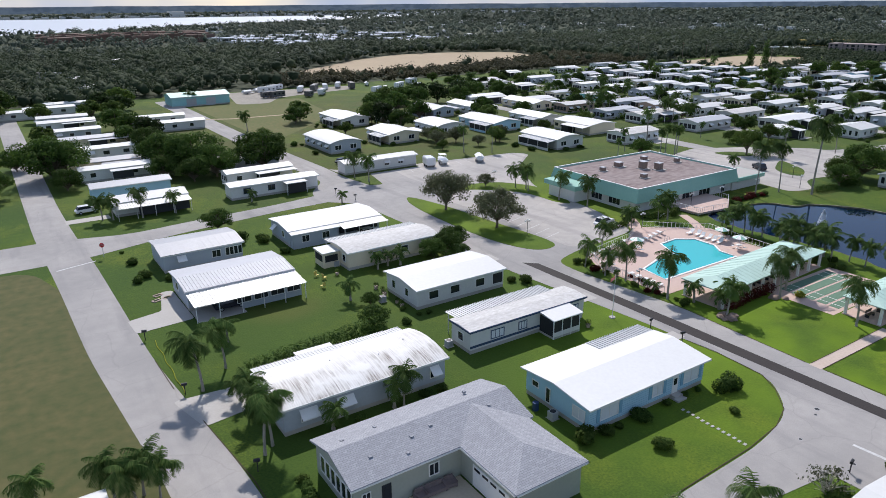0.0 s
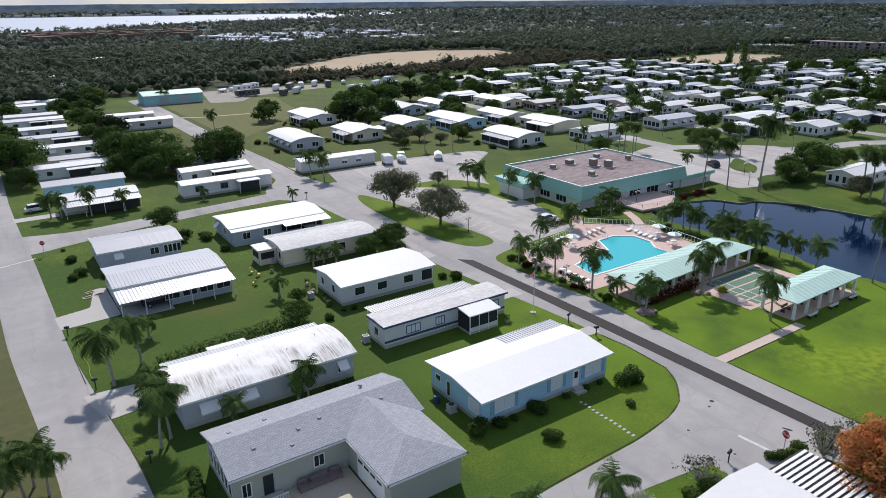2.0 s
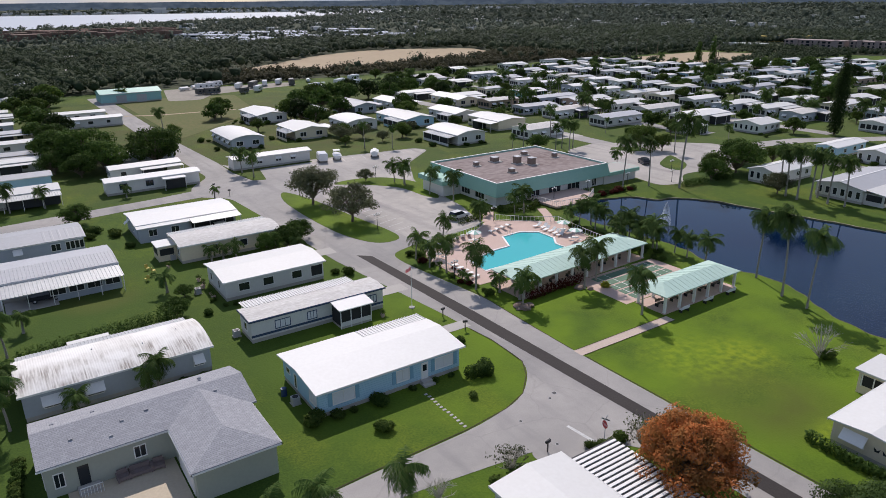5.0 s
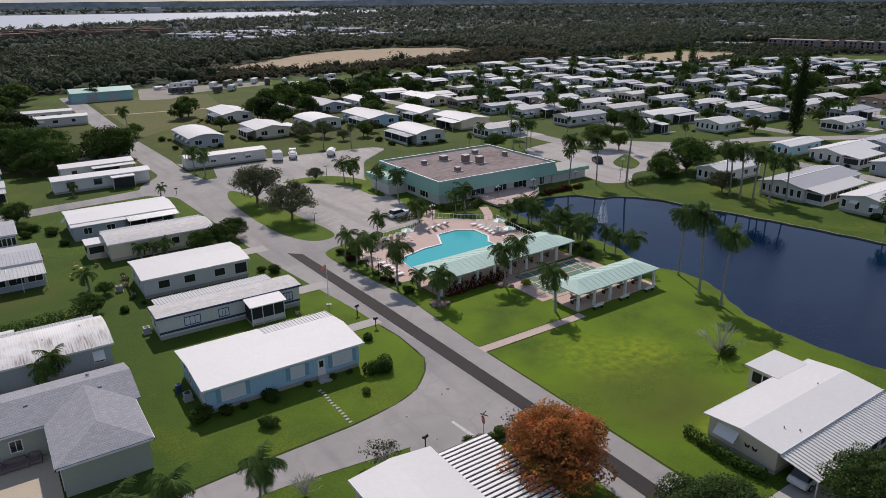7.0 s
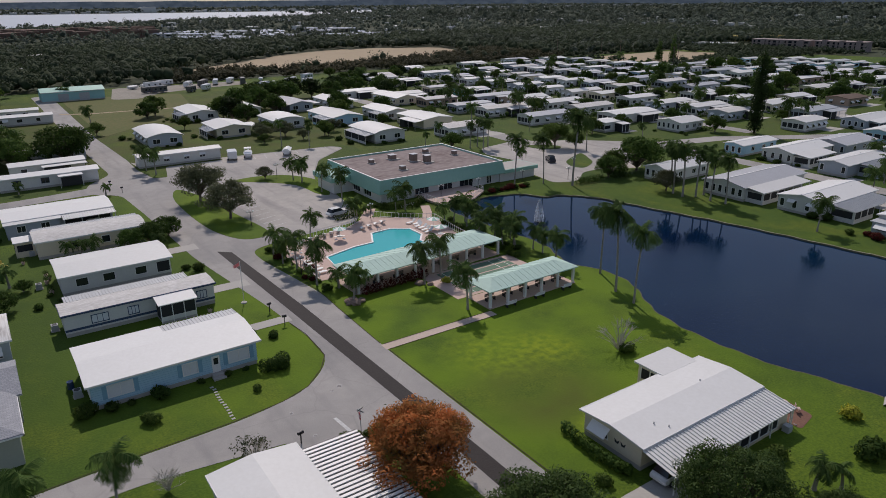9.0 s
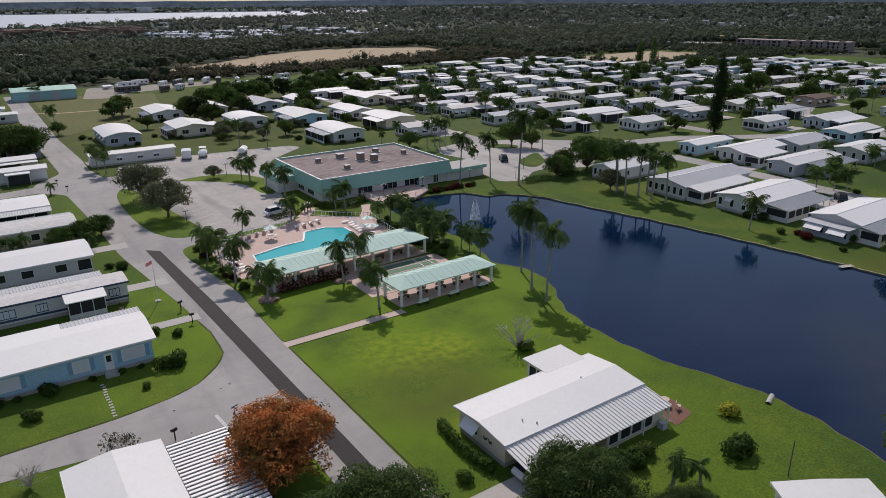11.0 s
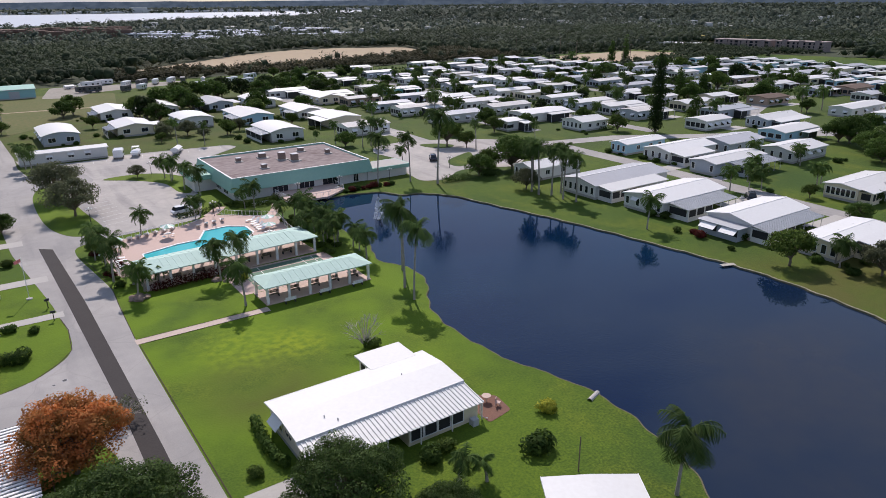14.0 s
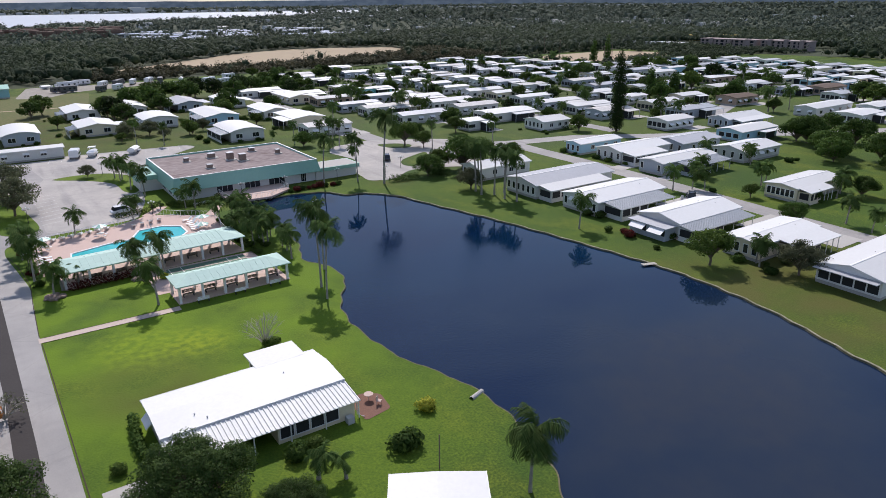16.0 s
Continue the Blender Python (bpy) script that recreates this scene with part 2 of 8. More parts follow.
def weathered_mat():
    """White corrugated sheet, streaked with brown grime along its lower slope."""
    m, nt, b = node_mat("weathered_roof", 0.75, 0, 0.3)
    co = coords(nt, obj=True)
    fine = noise_fac(nt, coords(nt, (6.0, 0.35, 1), True), 1.0, 5, 0.42, 0.66)
    soft = noise_fac(nt, co, 0.25, 4, 0.40, 0.62)
    sep = nt.nodes.new("ShaderNodeSeparateXYZ")
    nt.links.new(co, sep.inputs[0])
    low = nt.nodes.new("ShaderNodeMapRange")
    low.inputs[1].default_value, low.inputs[2].default_value, low.inputs[3].default_value, low.inputs[4].default_value = 0.6, -1.6, 0.25, 1.0
    nt.links.new(sep.outputs[1], low.inputs[0])
    k = nt.nodes.new("ShaderNodeMath")
    k.operation = "MULTIPLY"
    nt.links.new(fine, k.inputs[0])
    nt.links.new(low.outputs[0], k.inputs[1])
    k2 = nt.nodes.new("ShaderNodeMath")
    k2.operation = "MULTIPLY"
    nt.links.new(k.outputs[0], k2.inputs[0])
    nt.links.new(soft, k2.inputs[1])
    c = mixed(nt, soft, (0.78, 0.77, 0.74), (0.68, 0.66, 0.62))
    c = mixed(nt, k2.outputs[0], c, (0.24, 0.205, 0.175))
    rib = nt.nodes.new("ShaderNodeTexWave")
    rib.bands_direction = "X"
    rib.inputs["Scale"].default_value = 1.3
    nt.links.new(co, rib.inputs["Vector"])
    nt.links.new(c, b.inputs["Base Color"])
    bumped(nt, b, rib.outputs["Fac"], 0.35, 0.03)
    return m


RUST_ROOF = weathered_mat()
STAINED_ROOF = surface("stained_roof", (0.66, 0.65, 0.63), (0.36, 0.34, 0.31), 0.3, 1.6, 0.7, 0.6, 0.05, stretch=(1.0, 2.2, 1), obj=True)
RIB_METAL = surface("ribbed_metal", (0.52, 0.53, 0.53), (0.36, 0.36, 0.35), 0.5, 3.0, 0.4, 0.4, 0.05, 0.3, obj=True)


def shingle_mat():
    """Grey asphalt shingles in staggered courses, each tab a little different."""
    m, nt, b = node_mat("grey_shingle", 0.9, 0, 0.2)
    co = coords(nt, obj=True)
    br = nt.nodes.new("ShaderNodeTexBrick")
    br.inputs["Scale"].default_value = 1.0
    br.inputs["Brick Width"].default_value, br.inputs["Row Height"].default_value, br.inputs["Mortar Size"].default_value = 0.42, 0.2, 0.016
    for k, v in (("Color1", 0.42), ("Color2", 0.34), ("Mortar", 0.24)):
        br.inputs[k].default_value = (v * 0.98, v, v * 1.06, 1)
    nt.links.new(co, br.inputs["Vector"])
    f1, f2 = noise_fac(nt, co, 0.35, 4, 0.3, 0.7), noise_fac(nt, co, 9.0, 4, 0.3, 0.7)
    c = mixed(nt, f1, br.outputs["Color"], mixed(nt, 0.25, br.outputs["Color"], (0.24, 0.245, 0.26)))
    c = mixed(nt, f2, mixed(nt, 0.2, c, (0.1, 0.1, 0.11)), c)
    nt.links.new(c, b.inputs["Base Color"])
    bumped(nt, b, br.outputs["Fac"], -0.4, 0.02)
    return m


SHINGLE = shingle_mat()
GRAVEL_ROOF = surface("gravel_roof", (0.150, 0.108, 0.100), (0.34, 0.29, 0.275), 0.16, 0.8, 0.95, 0.75, 0.3, stretch=(0.7, 1.5, 1))
MINT = surface("mint_metal", (0.30, 0.53, 0.44), (0.22, 0.42, 0.35), 0.3, 2.0, 0.5, 0.3, 0.05)
MINT_PALE = surface("pale_mint_metal", (0.47, 0.64, 0.56), (0.37, 0.51, 0.45), 0.3, 2.0, 0.75, 0.35, 0.05)
GREEN_COURT = surface("green_court", (0.13, 0.22, 0.15), (0.08, 0.15, 0.1), 0.4, 3.0, 0.8, 0.4)
W_BLUE = surface("blue_siding", (0.40, 0.62, 0.74), (0.33, 0.52, 0.63), 0.5, 4, 0.6, 0.3, 0.05)
W_WHITE = per_object(surface("white_siding", (0.78, 0.77, 0.74), (0.62, 0.61, 0.58), 0.5, 4, 0.6, 0.3, 0.05), 0.2)
W_CREAM = surface("cream_siding", (0.74, 0.66, 0.50), (0.60, 0.53, 0.40), 0.5, 4, 0.6, 0.3, 0.05)
W_GREY = surface("grey_siding", (0.43, 0.47, 0.52), (0.34, 0.37, 0.42), 0.5, 4, 0.6, 0.3, 0.05)
W_SAGE = surface("sage_siding", (0.40, 0.42, 0.36), (0.32, 0.34, 0.29), 0.5, 4, 0.6, 0.3, 0.05)
W_TEAL = surface("teal_siding", (0.30, 0.55, 0.55), (0.22, 0.42, 0.43), 0.5, 4, 0.6, 0.3, 0.05)
TRIM = surface("white_trim", (0.80, 0.80, 0.78), (0.65, 0.64, 0.62), 0.8, 5, 0.5, 0.25, 0.03)
NAVY = surface("navy_paint", (0.05, 0.08, 0.15), (0.03, 0.05, 0.1), 0.8, 5, 0.5, 0.3, 0.03)
BARK = surface("bark", (0.20, 0.16, 0.12), (0.10, 0.08, 0.06), 2.0, 9.0, 0.9, 0.6, 0.6)
PALM_BARK = surface("palm_bark", (0.36, 0.33, 0.29), (0.22, 0.20, 0.17), 2.0, 9.0, 0.9, 0.5, 0.6)
ROCK = surface("rock", (0.32, 0.23, 0.19), (0.18, 0.14, 0.11), 2.0, 9.0, 0.9, 0.6, 0.6)
GLASS, _nt, _b = node_mat("dark_glass", 0.08, 0, 0.6)
_b.inputs["Base Color"].default_value = (0.02, 0.024, 0.03, 1)
SCREEN = surface("insect_screen", (0.035, 0.037, 0.04), (0.02, 0.02, 0.022), 1.0, 8, 0.7, 0.5, 0)
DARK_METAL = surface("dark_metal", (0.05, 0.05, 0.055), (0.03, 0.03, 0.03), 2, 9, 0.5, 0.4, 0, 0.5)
PALM_LEAF = foliage("palm_leaf", (0.055, 0.115, 0.026), (0.13, 0.19, 0.05))
LEAF = foliage("broad_leaf", (0.05, 0.098, 0.018), (0.115, 0.165, 0.034))
LEAF_PALE = foliage("pale_leaf", (0.085, 0.10, 0.055), (0.16, 0.175, 0.095))
LEAF_DARK = foliage("dark_leaf", (0.036, 0.080, 0.016), (0.090, 0.148, 0.030))
LEAF_NEAR = foliage("glossy_dark_leaf", (0.034, 0.072, 0.018), (0.098, 0.152, 0.040), 0.7)
LEAF_DEEP = foliage("deep_leaf", (0.016, 0.034, 0.010), (0.045, 0.075, 0.020))
LEAF_ORANGE = foliage("orange_leaf", (0.72, 0.235, 0.075), (0.17, 0.135, 0.045), patch=0.55)
LEAF_RED = foliage("red_leaf", (0.12, 0.012, 0.016), (0.06, 0.03, 0.015))
LEAF_YELLOW = foliage("yellow_leaf", (0.62, 0.58, 0.07), (0.33, 0.40, 0.05))
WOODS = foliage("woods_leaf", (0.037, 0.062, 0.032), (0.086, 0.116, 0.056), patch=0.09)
# paler, greyer leaf for the far woods: distance haze put into the colour
WOODS_HAZY = foliage("hazy_woods_leaf", (0.072, 0.098, 0.072), (0.140, 0.168, 0.120), patch=0.03)
for m in (WOODS, WOODS_HAZY):
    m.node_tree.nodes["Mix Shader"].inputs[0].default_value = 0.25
WOODS_BROWN = foliage("scrub_leaf", (0.046, 0.050, 0.026), (0.105, 0.096, 0.050), patch=0.09)
WORN_LINE = surface("worn_line", (0.66, 0.66, 0.64), (0.42, 0.42, 0.41), 0.8, 3, 0.8, 0.7, 0)


# ---- mesh helpers ----
def link_mesh(name, bm, mat, parent=None, label=""):
    me = bpy.data.meshes.new(name)
    bm.to_mesh(me)
    bm.free()
    for m in (mat if isinstance(mat, (list, tuple)) else [mat]):
        me.materials.append(m)
    ob = new(name, me)
    if parent:
        ob.parent = parent
    if label:
        ob["label"] = label
    return ob


def part(name, bm, mat, parent, label=""):
    return link_mesh(name, bm, mat, parent, label)


def thing(name, x, y, z=0.0, turn=0.0, label="", category="", group=""):
    ob = new(name)
    ob.matrix_basis = pose(x, y, z, 0, 0, turn)
    return tagged(ob, label, category, group)


def box(bm, x0, x1, y0, y1, z0, z1):
    v = [bm.verts.new((x, y, z)) for z in (z0, z1) for x, y in ((x0, y0), (x1, y0), (x1, y1), (x0, y1))]
    for f in ((3, 2, 1, 0), (4, 5, 6, 7), (0, 1, 5, 4), (1, 2, 6, 5), (2, 3, 7, 6), (3, 0, 4, 7)):
        bm.faces.new([v[i] for i in f])
    return bm


def boxm(*a):
    return box(bmesh.new(), *a)


def cyl(bm, x, y, z0, z1, r0, r1=None, n=8):
    r1 = r0 if r1 is None else r1
    a = [bm.verts.new((x + r0 * math.cos(i * math.tau / n), y + r0 * math.sin(i * math.tau / n), z0)) for i in range(n)]
    b = [bm.verts.new((x + r1 * math.cos(i * math.tau / n), y + r1 * math.sin(i * math.tau / n), z1)) for i in range(n)]
    for i in range(n):
        bm.faces.new((a[i], a[(i + 1) % n], b[(i + 1) % n], b[i]))
    bm.faces.new(b)
    bm.faces.new(a[::-1])
    return bm


def tube(bm, pts, radii, n=7):
    rings = []
    for i, p in enumerate(pts):
        d = (Vector(pts[min(i + 1, len(pts) - 1)]) - Vector(pts[max(i - 1, 0)])).normalized()
        u = d.orthogonal().normalized()
        w = d.cross(u)
        rings.append([bm.verts.new(Vector(p) + radii[i] * (math.cos(k * math.tau / n) * u + math.sin(k * math.tau / n) * w)) for k in range(n)])
    for a, b in zip(rings, rings[1:]):
        for k in range(n):
            bm.faces.new((a[k], a[(k + 1) % n], b[(k + 1) % n], b[k]))
    bm.faces.new(rings[-1])
    return bm


def extrude_profile(bm, prof, x0, x1):
    """A closed profile of (y, z) swept along x."""
    a = [bm.verts.new((x0, y, z)) for y, z in prof]
    b = [bm.verts.new((x1, y, z)) for y, z in prof]
    n = len(prof)
    for i in range(n):
        bm.faces.new((a[i], a[(i + 1) % n], b[(i + 1) % n], b[i]))
    bm.faces.new(a[::-1])
    bm.faces.new(b)
    bmesh.ops.recalc_face_normals(bm, faces=bm.faces)
    return bm


def smooth_loop(pts, steps=6):
    out, n = [], len(pts)
    for i in range(n):
        p0, p1, p2, p3 = (Vector(pts[(i + k) % n]) for k in (-1, 0, 1, 2))
        for s in range(steps):
            t = s / steps
            out.append(0.5 * (2 * p1 + (p2 - p0) * t + (2 * p0 - 5 * p1 + 4 * p2 - p3) * t * t + (3 * p1 - p0 - 3 * p2 + p3) * t ** 3))
    return [(p.x, p.y) for p in out]


def rounded(pts, r, n=5):
    """A polygon with rounded corners."""
    out, m = [], len(pts)
    for i in range(m):
        p, a, b = Vector(pts[i]), Vector(pts[i - 1]), Vector(pts[(i + 1) % m])
        k = min(r, (a - p).length * 0.48, (b - p).length * 0.48)
        s, e = p + (a - p).normalized() * k, p + (b - p).normalized() * k
        for j in range(n + 1):
            t = j / n
            out.append(tuple((1 - t) ** 2 * s + 2 * t * (1 - t) * p + t * t * e))
    return out


def sheet(name, loops, z, mat, label="", skirt=0.0):
    """A flat piece of ground: an outer loop and holes, with an edge that goes down by skirt."""
    bm = bmesh.new()
    edges = []
    for lp in loops:
        vs = [bm.verts.new((x, y, z)) for x, y in lp]
        edges += [bm.edges.new((vs[i], vs[(i + 1) % len(vs)])) for i in range(len(vs))]
    bmesh.ops.triangle_fill(bm, use_beauty=True, use_dissolve=False, edges=edges)
    bmesh.ops.recalc_face_normals(bm, faces=bm.faces)
    if sum(f.normal.z for f in bm.faces) < 0:
        bmesh.ops.reverse_faces(bm, faces=bm.faces)
    if skirt:
        rim = [e for e in bm.edges if e.is_boundary]
        ex = bmesh.ops.extrude_edge_only(bm, edges=rim)
        for v in ex["geom"]:
            if isinstance(v, bmesh.types.BMVert):
                v.co.z -= skirt
    return tagged(link_mesh(name, bm, mat), label, kind="structure")


def rect(x0, x1, y0, y1):
    return [(x0, y0), (x1, y0), (x1, y1), (x0, y1)]


# ---- ground, water, roads ----
LAKE = smooth_loop([(113, 43), (115.2, 37), (114.1, 30.5), (110.6, 25), (108.7, 18.6), (108.6, 10.8), (109.5, 5), (111.6, -1.5), (112.2, -7),
                    (111.4, -13), (109.6, -19.5), (106, -26), (104, -40), (108, -62), (130, -72), (148, -55), (151.3, -28), (155.7, -11.3),
                    (157, 5), (154.5, 24), (151.3, 41), (147.2, 57), (144.6, 67), (140.5, 72.7), (136, 74.5), (133.5, 79), (126, 81.4), (117, 81), (114.2, 77), (114, 70), (115, 62), (115.5, 52)], 14)
# uneven water's edge
WATERLINE = LAKE
LAKE = [(x + 0.16 * math.sin(x * 0.9 + y * 1.1) + 0.05 * math.sin(x * 2.3 - y * 2.1), y + 0.16 * math.sin(y * 1.2 - x * 0.8)) for x, y in LAKE]
POOL = [(81.8, 62.9), (99.5, 63.0), (99.4, 66.0), (101.2, 68.4), (101.2, 72.3), (98.4, 74.3), (94.4, 74.0), (92.2, 69.5), (88.4, 69.3), (82.5, 67.5)]


def grown(lp, d):
    c = Vector((sum(p[0] for p in lp) / len(lp), sum(p[1] for p in lp) / len(lp)))
    out = []
    for i, p in enumerate(lp):
        a, b = Vector(lp[i - 1]), Vector(lp[(i + 1) % len(lp)])
        nrm = Vector(((b - a).y, -(b - a).x)).normalized()
        out.append(tuple(Vector(p) + nrm * d))
    return out


def area(lp):
    return sum(lp[i - 1][0] * lp[i][1] - lp[i][0] * lp[i - 1][1] for i in range(len(lp)))


if area(LAKE) < 0:
    LAKE.reverse()
    WATERLINE.reverse()
POOL_RIM = grown(POOL, 0.35)
FAR = 4800
sheet("ground", [rect(-2500, FAR, -1500, FAR), LAKE, POOL_RIM], 0.0, GRASS, "mown green lawn with paler worn patches")
sheet("water", [grown(WATERLINE, 0.9)], -0.2, WATER, "dark blue rippled pond water")
sheet("trim_shore", [grown(LAKE, 0.14), LAKE], 0.012, surface("shore_soil", (0.17, 0.15, 0.09), (0.08, 0.085, 0.04), 0.15, 1.5, 0.95, 0.7), "narrow stony rim of the pond")
# sloping bank of the pond
bm = bmesh.new()
top = [bm.verts.new((x, y, 0.0)) for x, y in LAKE]
low = [bm.verts.new((x, y, -0.7)) for x, y in grown(LAKE, -0.14)]
for i in range(len(LAKE)):
    j = (i + 1) % len(LAKE)
    bm.faces.new((top[i], top[j], low[j], low[i]))
tagged(link_mesh("bank", bm, surface("bank_soil", (0.17, 0.15, 0.09), (0.08, 0.08, 0.04), 0.3, 1.2, 0.95, 0.6, 0.3)), "eroded sandy bank round the pond", kind="structure")

far_edge = [p for p in grown(LAKE, 0.22) if p[0] > 134 and p[1] > -34]
bm = bmesh.new()
rows = [[bm.verts.new((x + dx, y, z)) for x, y in far_edge] for dx, z in ((-0.16, 0.0), (-0.13, 0.05), (0.08, 0.05), (0.13, 0.0))]
for a, b in zip(rows, rows[1:]):
    for i in range(len(far_edge) - 1):
        bm.faces.new((a[i], a[i + 1], b[i + 1], b[i]))
bmesh.ops.recalc_face_normals(bm, faces=bm.faces)
tagged(link_mesh("trim_seawall", bm, surface("pale_edging", (0.44, 0.40, 0.31), (0.13, 0.13, 0.07), 0.25, 0.7, 0.9, 0.9, 0.2)), "pale stone edging along the far bank", kind="structure")

ROAD = "worn pale grey asphalt street"
sheet("road_west", [rounded([(4.4, 20), (13.6, 20), (13.7, 52), (11.2, 80), (10.4, 118), (9.5, 140), (9.0, 162), (9.0, 330), (2.5, 330), (3, 142), (4.2, 110), (4.8, 85), (7.3, 52)], 6)], 0.02, ASPHALT, ROAD)
sheet("road_cross", [rounded([(-60, 123), (9, 123.5), (25, 128.3), (45, 131.6), (63, 133), (63, 140), (48, 137), (28, 135), (18, 133.5), (6, 137), (-60, 137)], 4)], 0.024, ASPHALT, ROAD)
sheet("road_main", [rounded([(67.6, -90), (75.2, -90), (74.7, 34), (75.4, 55), (73.2, 73), (73.5, 78), (80, 80), (96, 82), (100, 95), (103, 118), (112, 135), (125, 146), (123, 150), (79, 155), (71, 160), (69.5, 200), (70, 325), (62.5, 325), (62.8, 200), (64, 150), (58, 142), (56, 134), (62.5, 128), (63.5, 110), (64.5, 80), (67.5, 54), (68.5, 40)], 2.5)], 0.028, ASPHALT, ROAD)
sheet("road_south", [rounded([(-30, 16), (20, 23), (44, 25.5), (60, 23.5), (66.5, 19), (69, 10), (70, 10), (70, 45), (68.4, 45), (68, 36.5), (63, 31.5), (55.6, 30), (43, 29.6), (20, 28), (-30, 24)], 3.0)], 0.032, ASPHALT, ROAD)
sheet("road_patch", [[(70.2, -60), (72.2, -60), (72.15, 12), (72.0, 22), (71.5, 52), (70.45, 79.0), (68.5, 80.8), (69.4, 52), (70.2, 22)]], 0.036, NEWTAR, "dark strip of fresh asphalt along the street")
sheet("lawn_island", [smooth_loop([(73.7, 126), (76.5, 117), (78.3, 100), (79.6, 87), (77.5, 83.6), (73.5, 85.5), (70.9, 96), (70.9, 117)])], 0.06, GRASS, "long grass traffic island with trees", 0.06)
sheet("lawn_island_2", [smooth_loop([(86, 126), (92, 127.5), (99, 124.5), (103, 115), (100, 103), (97.8, 105), (97, 114), (92, 121)])], 0.06, GRASS, "curved grass island in the parking lot", 0.06)
sheet("pavement_path", [rect(74.6, 91.6, 34.55, 36.0)], 0.03, surface("path_concrete", (0.55, 0.45, 0.38), (0.42, 0.33, 0.27), 0.5, 4.0, 0.85, 0.5), "pink concrete walkway across the lawn")
sheet("field", [rounded([(72, 205), (95, 228), (112, 250), (120, 300), (72, 312)], 3)], 0.02, MEADOW, "dry brown and green meadow")
sheet("verge", [rounded([(-60, 20), (5.6, 20), (8.2, 52), (5.6, 84), (5.0, 108), (1, 122.4), (-60, 122.4)], 5)], 0.014, DRY, "brownish uncut grass beside the street")
SAND_LOT = [(140, 400), (200, 376), (276, 384), (326, 404), (372, 425), (390, 485), (345, 512), (300, 518), (245, 490), (195, 445)]
sheet("sand_lot", [rounded(SAND_LOT, 15)], 0.03, SAND, "bare sandy clearing")
sheet("sand_lot_2", [rounded([(400, 300), (440, 250), (520, 290), (500, 335), (420, 330)], 12)], 0.03, SAND, "bare sandy clearing")
sheet("woodland_floor", [[(-600, 330), (60, 340), (170, 342), (260, 342), (380, 342), (520, 342), (600, 100), (1500, -300), (2600, 600), (2300, 2400), (1700, 2050), (900, 1800), (500, 1700), (250, 1450), (0, 1200), (-600, 1050)]], 0.012, WOODFLOOR, "dark undergrowth of distant woods, tree shade in its colour")
sheet("water_river", [[(-1500, 900), (-600, 1030), (0, 1180), (260, 1430), (520, 1680), (900, 1790), (1600, 2000), (2300, 2420), (1500, 2500), (700, 2560), (0, 2650), (-1500, 2800)]], 0.02, RIVER, "broad pale river in the distance")
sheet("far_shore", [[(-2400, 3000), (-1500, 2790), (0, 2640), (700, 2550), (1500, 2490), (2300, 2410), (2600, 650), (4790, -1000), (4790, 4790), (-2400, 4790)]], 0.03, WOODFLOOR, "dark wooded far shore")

def strip(name, pts, width, z, mat, label):
    """A street of even width along a bent line."""
    n, left, right = len(pts), [], []
    for i, p in enumerate(pts):
        d = (Vector(pts[min(i + 1, n - 1)]) - Vector(pts[max(i - 1, 0)])).normalized()
        k = Vector((-d.y, d.x)) * width / 2
        left.append(tuple(Vector(p) + k))
        right.append(tuple(Vector(p) - k))
    return sheet(name, [left + right[::-1]], z, mat, label)


strip("road_bank", [(171, 112), (186, 104), (199.6, 97), (222, 92), (240, 81), (257, 71.5), (278, 57), (300, 46), (330, 34)], 6.0, 0.02, ASPHALT, ROAD)
strip("road_lane", [(200, 96), (199.5, 84), (199.6, 70), (199.2, 54), (198.6, 40), (197.8, 26), (196.8, 12), (196, -2), (196, -14), (198, -40)], 5.5, 0.024, ASPHALT, ROAD)
strip("road_east", [(279, 60), (284, 78), (296, 96), (320, 106), (345, 110), (372, 107), (420, 98)], 6.0, 0.028, ASPHALT, ROAD)
strip("road_park", [(171, 112), (172, 140), (174, 175), (174, 240)], 6.0, 0.032, ASPHALT, ROAD)
for i, (x, y0, y1) in enumerate(((207, 118, 240), (239, 92, 300), (300, 112, 320), (385, 20, 320), (440, -20, 240))):
    strip("road_row_%d" % (i + 1), [(x, y0), (x, y1)], 5.5, 0.036, ASPHALT, ROAD)
sheet("pavement_lot", [rounded([(145.8, 81.6), (151.9, 79.6), (158.4, 85.2), (164, 85.2), (173.5, 80.2), (186, 90), (195.4, 93.5), (197, 104), (186.4, 114.8), (168.7, 124.8), (155.6, 122), (151.7, 115), (154, 104), (147.5, 92)], 2.5)], 0.04, LOT, "pale asphalt parking lot beside the clubhouse")
sheet("pavement_lot_2", [rounded([(80.2, 81.5), (95, 83), (99.6, 95), (102.6, 118), (111.5, 135), (124, 146.2), (122, 149.2), (84, 152.6), (83, 140), (84.5, 127), (79.5, 118), (80.6, 100)], 2)], 0.0305, LOT, "pale asphalt parking lot with worn lines")
sheet("lawn_island_3", [smooth_loop([(160.9, 91.4), (163.1, 95.6), (168, 98.6), (173.6, 100.8), (171, 95.4), (168, 91.2), (162.2, 88.4)])], 0.08, GRASS, "small grass island", 0.08)
sheet("lawn_island_4", [smooth_loop([(168, 117.2), (173, 115.7), (175.7, 111.6), (172.9, 108.9), (168.5, 112)])], 0.08, GRASS, "small grass island with trees", 0.08)
